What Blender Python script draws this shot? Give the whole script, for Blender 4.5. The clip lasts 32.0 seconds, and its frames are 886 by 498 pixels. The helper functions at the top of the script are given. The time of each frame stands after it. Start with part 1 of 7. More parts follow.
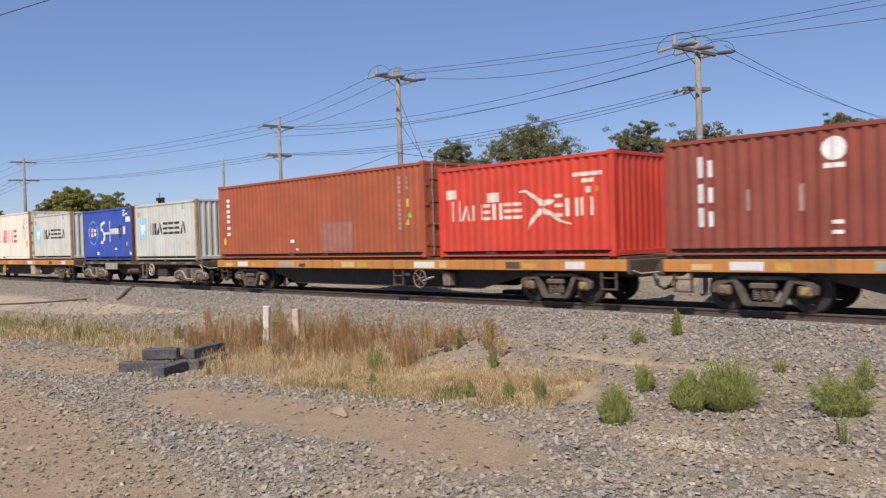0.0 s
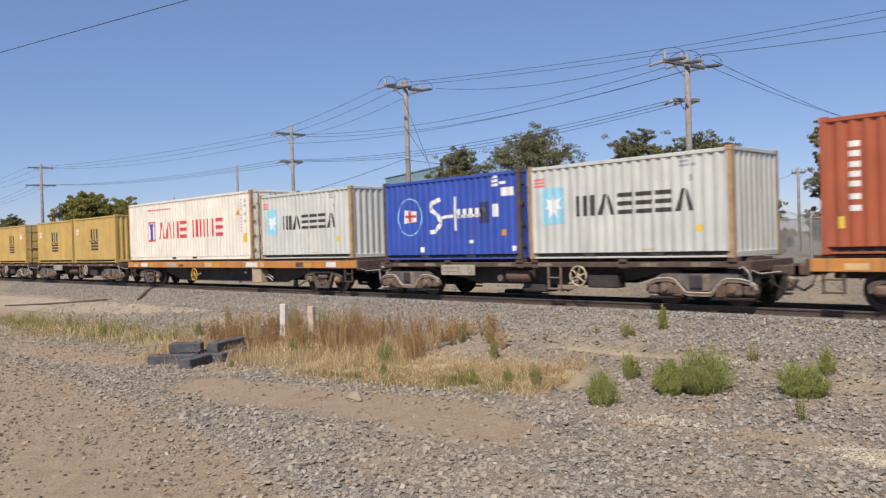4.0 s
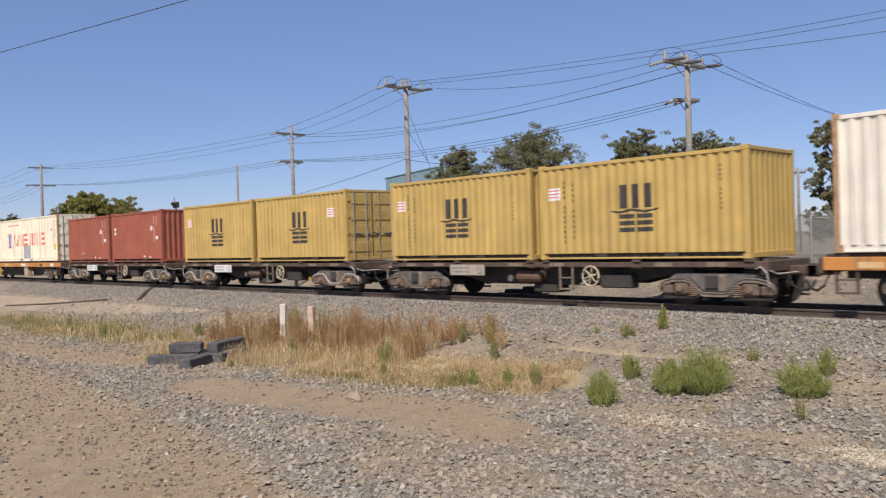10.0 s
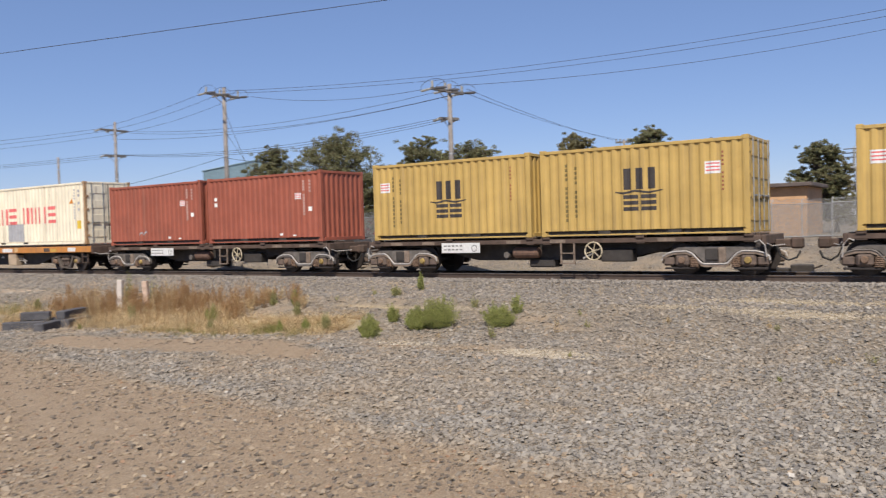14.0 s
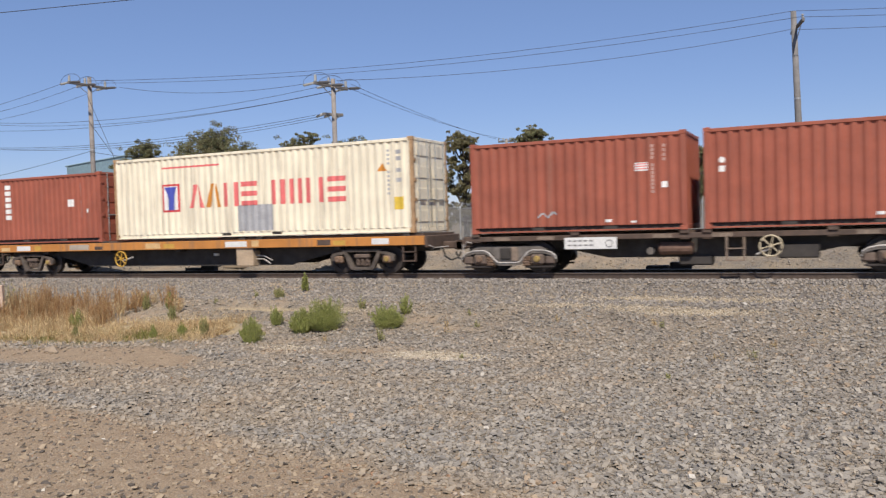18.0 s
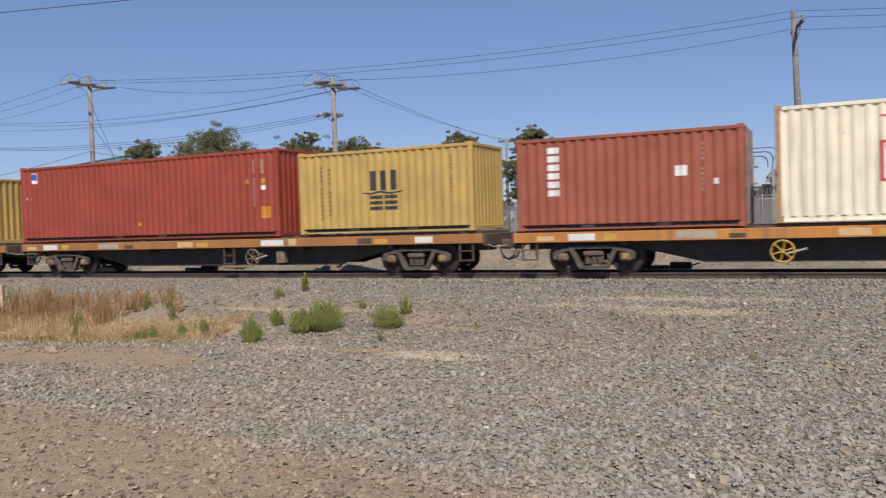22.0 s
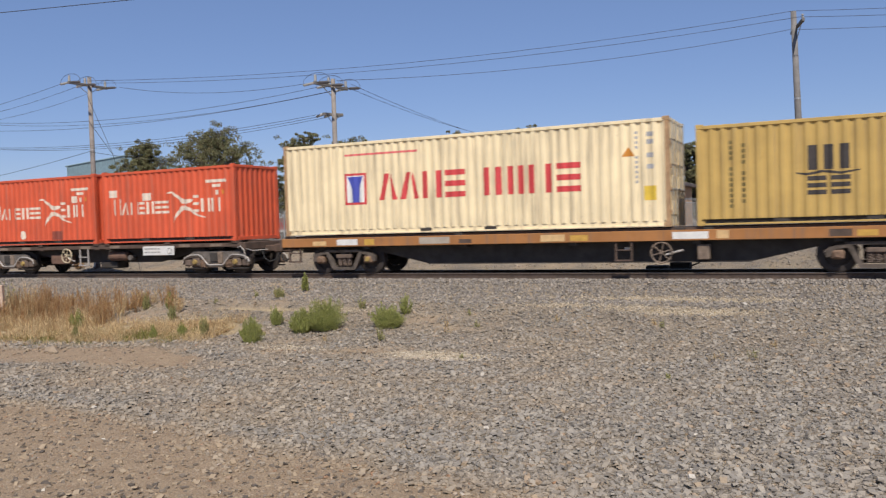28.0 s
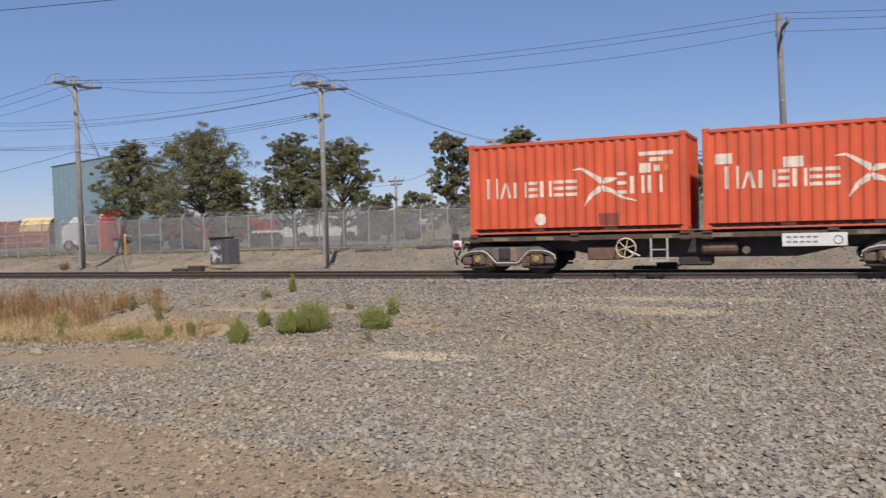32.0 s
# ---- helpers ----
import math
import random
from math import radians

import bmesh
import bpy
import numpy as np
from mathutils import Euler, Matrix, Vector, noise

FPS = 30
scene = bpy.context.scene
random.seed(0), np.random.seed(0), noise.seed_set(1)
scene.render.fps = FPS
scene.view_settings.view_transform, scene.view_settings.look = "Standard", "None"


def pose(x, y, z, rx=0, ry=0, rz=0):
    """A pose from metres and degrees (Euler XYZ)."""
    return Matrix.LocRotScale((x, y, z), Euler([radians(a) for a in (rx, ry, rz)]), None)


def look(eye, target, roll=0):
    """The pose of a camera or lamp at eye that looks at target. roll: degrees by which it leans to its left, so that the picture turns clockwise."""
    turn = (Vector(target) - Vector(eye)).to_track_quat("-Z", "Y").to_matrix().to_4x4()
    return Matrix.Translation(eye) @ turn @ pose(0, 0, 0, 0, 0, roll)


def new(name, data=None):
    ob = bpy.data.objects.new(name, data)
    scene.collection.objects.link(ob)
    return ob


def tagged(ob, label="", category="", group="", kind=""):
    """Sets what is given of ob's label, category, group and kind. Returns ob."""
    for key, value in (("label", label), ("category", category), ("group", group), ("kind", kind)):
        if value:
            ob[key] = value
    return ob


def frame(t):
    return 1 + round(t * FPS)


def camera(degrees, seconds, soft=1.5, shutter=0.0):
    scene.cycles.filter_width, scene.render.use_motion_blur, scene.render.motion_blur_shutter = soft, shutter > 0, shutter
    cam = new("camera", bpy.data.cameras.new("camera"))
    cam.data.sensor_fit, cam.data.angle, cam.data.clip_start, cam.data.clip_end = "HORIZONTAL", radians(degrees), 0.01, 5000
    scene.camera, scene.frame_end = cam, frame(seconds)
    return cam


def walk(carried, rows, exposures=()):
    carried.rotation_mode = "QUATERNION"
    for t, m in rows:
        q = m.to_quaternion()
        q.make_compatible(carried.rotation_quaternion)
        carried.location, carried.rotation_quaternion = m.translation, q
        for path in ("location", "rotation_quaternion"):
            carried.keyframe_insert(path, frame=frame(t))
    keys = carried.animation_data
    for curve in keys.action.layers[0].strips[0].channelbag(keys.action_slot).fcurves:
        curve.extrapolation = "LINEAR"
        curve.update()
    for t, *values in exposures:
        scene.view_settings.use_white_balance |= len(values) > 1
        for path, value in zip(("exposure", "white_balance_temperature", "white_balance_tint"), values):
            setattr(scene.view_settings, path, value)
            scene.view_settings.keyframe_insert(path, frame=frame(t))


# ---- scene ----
# One lens, 57 degrees; rail top is z = 0, the train runs along +x, its near side is y = 0.
cam = camera(57.0, 32.0, soft=1.3, shutter=0.4)
EYE_A, EYE_B = (-3.218, -17.678, 1.726), (1.145, -21.776, 1.525)


def aim(eye, pan, tilt, lean):
    """A pose from an eye, degrees to the right of +y, degrees up, and degrees of roll."""
    p, t = radians(pan), radians(tilt)
    way = Vector((math.sin(p) * math.cos(t), math.cos(p) * math.cos(t), math.sin(t)))
    return look(eye, Vector(eye) + way * 10, lean)


walk(cam, [
    (0, aim((-4.360, -16.605, 1.778), -45.729, -0.804, -1.709)),
    (0.5, aim((-4.360, -16.605, 1.778), -45.789, -0.804, -1.709)),
    (1.0, aim((-3.278, -17.622, 1.729), -46.239, -0.620, -1.688)),
    (1.5, aim((-3.212, -17.684, 1.725), -46.183, -0.574, -1.745)),
    (2.0, aim(EYE_A, -46.173, -0.518, -1.736)),
    (11.0, aim(EYE_A, -46.173, -0.518, -1.736)),
    (11.5, aim((-3.004, -17.878, 1.716), -46.120, -0.498, -1.863)),
    (12.0, aim((-2.682, -18.181, 1.701), -44.585, -0.477, -1.822)),
    (12.5, aim((-1.948, -18.871, 1.667), -41.460, -0.523, -1.622)),
    (13.0, aim((0.671, -21.331, 1.546), -39.460, -0.106, -1.795)),
    (13.5, aim((1.879, -22.466, 1.491), -37.869, -1.472, -1.674)),
    (14.0, aim((1.572, -22.177, 1.505), -33.526, -1.479, -1.705)),
    (14.5, aim((1.294, -21.916, 1.518), -29.657, -1.688, -1.795)),
    (16.5, aim((1.177, -21.807, 1.523), -25.663, -1.865, -1.764)),
    (17.0, aim(EYE_B, -25.216, -1.852, -1.766)),
    (31.8, aim(EYE_B, -25.216, -1.852, -1.766)),
    (32.0, aim((1.163, -21.793, 1.524), -24.357, -1.838, -1.775)),
], [(0.0, 0.18), (11.0, 0.18), (14.0, 0.2), (18.0, 0.17), (19.0, 0.09), (20.0, 0.06), (24.0, 0.04), (32.0, 0.04)])

# ---- light ----
SUN = Vector((0.32, -0.62, 0.86)).normalized()
world = bpy.data.worlds.new("sky")
scene.world = world
world.use_nodes = True
sky = world.node_tree.nodes.new("ShaderNodeTexSky")
sky.sky_type, sky.sun_disc = "NISHITA", False
sky.sun_elevation = math.asin(SUN.z)
sky.sun_rotation = math.atan2(SUN.x, SUN.y)
sky.air_density, sky.dust_density, sky.ozone_density, sky.altitude = 1.0, 0.1, 6.0, 600
haze = world.node_tree.nodes.new("ShaderNodeMix")
haze.data_type, haze.blend_type = "RGBA", "MULTIPLY"
haze.inputs[0].default_value, haze.inputs[7].default_value = 1.0, (1.0, 0.89, 0.985, 1)
world.node_tree.links.new(sky.outputs[0], haze.inputs[6])
even = world.node_tree.nodes.new("ShaderNodeMix")
even.data_type = "RGBA"
even.inputs[0].default_value, even.inputs[7].default_value = 0.35, (2.0, 3.13, 5.5, 1)
world.node_tree.links.new(haze.outputs[2], even.inputs[6])
world.node_tree.links.new(even.outputs[2], world.node_tree.nodes["Background"].inputs[0])
world.node_tree.nodes["Background"].inputs[1].default_value = 0.1
sun = new("sun", bpy.data.lights.new("sun", "SUN"))
sun.data.energy, sun.data.angle, sun.data.color = 4.7, radians(0.53), (1.0, 0.92, 0.82)
sun.matrix_world = look((0, 0, 60), Vector((0, 0, 60)) - SUN)


# ---- materials ----
def rgb(r, g, b):
    """Linear colour from 0-255 screen values."""
    return tuple((c / 255 / 12.92 if c < 11 else ((c / 255 + 0.055) / 1.055) ** 2.4) for c in (r, g, b)) + (1.0,)


class Nodes:
    def __init__(self, name):
        self.mat = bpy.data.materials.new(name)
        self.mat.use_nodes = True
        self.t = self.mat.node_tree
        self.bsdf = self.t.nodes["Principled BSDF"]
        self.co = self.add("ShaderNodeTexCoord").outputs["Object"]

    def add(self, kind):
        return self.t.nodes.new(kind)

    def voronoi(self, feature, scale):
        v = self.add("ShaderNodeTexVoronoi")
        v.feature = feature
        v.inputs["Scale"].default_value = scale
        self.link(self.co, v.inputs["Vector"])
        return v

    def mark(self, name):
        a = self.add("ShaderNodeAttribute")
        a.attribute_name = name
        return a.outputs["Fac"]

    def link(self, a, b):
        self.t.links.new(a, b)

    def scaled(self, sx, sy, sz, shift=None):
        m = self.add("ShaderNodeMapping")
        m.inputs["Scale"].default_value = (sx, sy, sz)
        self.link(self.co, m.inputs["Vector"])
        if shift is not None:
            self.link(shift, m.inputs["Location"])
        return m.outputs[0]

    def noise(self, scale, detail=4, rough=0.55, vec=None):
        n = self.add("ShaderNodeTexNoise")
        n.inputs["Scale"].default_value, n.inputs["Detail"].default_value, n.inputs["Roughness"].default_value = scale, detail, rough
        self.link(vec if vec is not None else self.co, n.inputs["Vector"])
        return n.outputs["Fac"]

    def ramp(self, fac, a, b, lo=0.0, hi=1.0):
        n = self.add("ShaderNodeMapRange")
        n.inputs[1].default_value, n.inputs[2].default_value, n.inputs[3].default_value, n.inputs[4].default_value = a, b, lo, hi
        self.link(fac, n.inputs[0])
        return n.outputs[0]

    def mix(self, fac, a, b, mode="MIX"):
        n = self.add("ShaderNodeMix")
        n.data_type, n.blend_type = "RGBA", mode
        for s, v in ((n.inputs[0], fac), (n.inputs[6], a), (n.inputs[7], b)):
            if isinstance(v, (int, float, tuple)):
                s.default_value = v
            else:
                self.link(v, s)
        return n.outputs[2]

    def math(self, op, a, b):
        n = self.add("ShaderNodeMath")
        n.operation = op
        for s, v in zip(n.inputs, (a, b)):
            if isinstance(v, (int, float)):
                s.default_value = v
            else:
                self.link(v, s)
        return n.outputs[0]

    def done(self, colour, rough=0.6, metal=0.0, bump=None, height=0.01, strength=0.5, spec=0.5):
        for s, v in ((self.bsdf.inputs["Base Color"], colour), (self.bsdf.inputs["Roughness"], rough), (self.bsdf.inputs["Metallic"], metal)):
            if isinstance(v, (int, float, tuple)):
                s.default_value = v
            else:
                self.link(v, s)
        self.bsdf.inputs["Specular IOR Level"].default_value = spec
        if bump is not None:
            b = self.add("ShaderNodeBump")
            b.inputs["Strength"].default_value, b.inputs["Distance"].default_value = strength, height
            self.link(bump, b.inputs["Height"])
            self.link(b.outputs[0], self.bsdf.inputs["Normal"])
        return self.mat


def shade(c, k):
    return tuple(min(1, v * k) for v in c[:3]) + (1.0,)


def paint(name, c, rust=0.25, streak=0.35, rough=0.5, fade=1.25):
    """Weathered steel paint: faded clouds, rain streaks, rust spots."""
    n = Nodes(name)
    rnd = n.add("ShaderNodeObjectInfo").outputs["Random"]
    off = n.add("ShaderNodeCombineXYZ")
    n.link(n.math("MULTIPLY", rnd, 37.0), off.inputs[0])
    n.link(n.math("MULTIPLY", rnd, 11.0), off.inputs[2])
    big = n.noise(0.9, 3, 0.6, n.scaled(1, 1, 1, off.outputs[0]))
    col = n.mix(n.ramp(big, 0.35, 0.7), shade(c, 0.88), shade(c, fade))
    st = n.noise(1.0, 4, 0.6, n.scaled(7, 7, 0.35, off.outputs[0]))
    col = n.mix(n.ramp(st, 0.52, 0.75, 0, streak), col, (0.16, 0.12, 0.09, 1))
    sp = n.noise(5.5, 6, 0.7, n.scaled(1, 1, 0.8, off.outputs[0]))
    col = n.mix(n.ramp(sp, 0.66, 0.74, 0, rust), col, (0.13, 0.045, 0.018, 1))
    fine = n.noise(60, 3, 0.6)
    col = n.mix(n.ramp(fine, 0.3, 0.7, 0, 0.12), col, shade(c, 0.6))
    return n.done(col, n.ramp(sp, 0.3, 0.7, rough, min(1, rough + 0.3)), 0, sp, 0.01, 0.15)


def plain(name, c, rough=0.6, metal=0.0, scale=6.0, vary=0.3, bump=0.2, height=0.01, dirt=None):
    """A base colour with two scales of variation and fine relief."""
    n = Nodes(name)
    a, b = n.noise(scale, 5, 0.6), n.noise(scale * 9, 4, 0.6)
    col = n.mix(n.ramp(a, 0.3, 0.7), shade(c, 1 - vary), shade(c, 1 + vary))
    col = n.mix(n.ramp(b, 0.35, 0.7, 0, 0.4), col, dirt or shade(c, 0.55))
    return n.done(col, n.ramp(b, 0.3, 0.7, rough * 0.85, min(1, rough * 1.2)), metal, b, height, bump)


def leafy(name, c, dry=None, spread=0.35):
    """Foliage: each leaf its own tone."""
    n = Nodes(name)
    isl = n.add("ShaderNodeNewGeometry").outputs["Random Per Island"]
    col = n.mix(isl, shade(c, 1 - spread), shade(c, 1 + spread * 1.3))
    if dry:
        col = n.mix(n.ramp(n.math("FRACT", n.math("MULTIPLY", isl, 17.3), 0), 0.72, 0.85), col, dry)
    m = n.done(col, 0.85, 0, spec=0.12)
    n.bsdf.inputs["Subsurface Weight"].default_value = 0.0
    tr = n.add("ShaderNodeBsdfTranslucent")
    n.link(col, tr.inputs[0])
    mx = n.add("ShaderNodeMixShader")
    mx.inputs[0].default_value = 0.3
    out = n.t.nodes["Material Output"]
    n.link(n.bsdf.outputs[0], mx.inputs[1])
    n.link(tr.outputs[0], mx.inputs[2])
    n.link(mx.outputs[0], out.inputs[0])
    return m


def stone_mat(name, tones, rough=0.9):
    n = Nodes(name)
    isl = n.add("ShaderNodeNewGeometry").outputs["Random Per Island"]
    cr = n.add("ShaderNodeValToRGB")
    cr.color_ramp.interpolation = "LINEAR"
    els = cr.color_ramp.elements
    while len(els) < len(tones):
        els.new(0.5)
    for e, (p, c) in zip(els, tones):
        e.position, e.color = p, c
    n.link(isl, cr.inputs[0])
    f, dust = n.noise(45, 4, 0.65), n.mark("dirt")
    col = n.mix(n.ramp(f, 0.35, 0.7, 0, 0.45), cr.outputs[0], shade(tones[0][1], 0.45))
    col = n.mix(n.ramp(n.math("ADD", dust, n.ramp(n.noise(0.8, 4, 0.6), 0, 1, -0.45, 0.45)), 0.1, 0.9, 0.05, 0.8), col, (0.35, 0.262, 0.165, 1))
    return n.done(col, rough, 0, f, 0.008, 0.5)


def ground_mat():
    """Grey crushed stone over tan dirt, by the sheet's own dirt and straw marks."""
    n = Nodes("gravel_ground")
    n.co = n.add("ShaderNodeNewGeometry").outputs["Position"]
    at, sa = n.mark("dirt"), n.mark("straw")
    v, ve = n.voronoi("F1", 24), n.voronoi("DISTANCE_TO_EDGE", 24)
    sep = n.add("ShaderNodeSeparateColor")
    n.link(v.outputs["Color"], sep.inputs[0])
    stone = n.mix(sep.outputs[0], (0.20, 0.178, 0.15, 1), (0.42, 0.365, 0.29, 1))
    stone = n.mix(n.ramp(sep.outputs[1], 0.86, 0.9, 0, 0.8), stone, (0.36, 0.25, 0.15, 1))
    fine = n.noise(55, 4, 0.7)
    stone = n.mix(n.ramp(fine, 0.35, 0.7, 0, 0.45), stone, (0.12, 0.11, 0.105, 1))
    # gaps between stones darkened in the colour, standing in for their shade
    stone = n.mix(n.ramp(ve.outputs["Distance"], 0.0, 0.1, 0.8, 0.0), stone, (0.075, 0.062, 0.05, 1))
    mid = n.noise(1.1, 5, 0.6)
    stone = n.mix(n.ramp(mid, 0.36, 0.7, 0, 0.65), stone, (0.41, 0.325, 0.22, 1))
    d1, d2 = n.noise(2.2, 6, 0.65), n.noise(30, 5, 0.7)
    dirt = n.mix(n.ramp(d1, 0.3, 0.7), (0.285, 0.203, 0.128, 1), (0.375, 0.283, 0.185, 1))
    dirt = n.mix(n.ramp(d2, 0.4, 0.75, 0, 0.5), dirt, (0.17, 0.12, 0.08, 1))
    grit = n.voronoi("F1", 70)
    gs = n.add("ShaderNodeSeparateColor")
    n.link(grit.outputs["Color"], gs.inputs[0])
    dirt = n.mix(n.ramp(gs.outputs[0], 0.55, 0.95, 0, 0.6), dirt, (0.15, 0.115, 0.085, 1))
    dirt = n.mix(n.ramp(gs.outputs[1], 0.8, 0.95, 0, 0.6), dirt, (0.5, 0.42, 0.32, 1))
    edge = n.math("ADD", at, n.ramp(n.noise(6, 5, 0.7), 0, 1, -0.35, 0.35))
    col = n.mix(n.ramp(edge, 0.38, 0.68), stone, dirt)
    col = n.mix(n.ramp(n.math("ADD", sa, n.ramp(d2, 0, 1, -0.4, 0.4)), 0.3, 0.75), col, (0.47, 0.375, 0.235, 1))
    bare = n.ramp(edge, 0.3, 0.6, 2.2, 0.0)
    bump = n.math("ADD", n.math("MULTIPLY", ve.outputs["Distance"], bare), n.math("ADD", n.math("MULTIPLY", fine, 0.35), n.math("MULTIPLY", d2, 0.5)))
    return n.done(col, 0.95, 0, bump, 0.045, 0.8, 0.2)


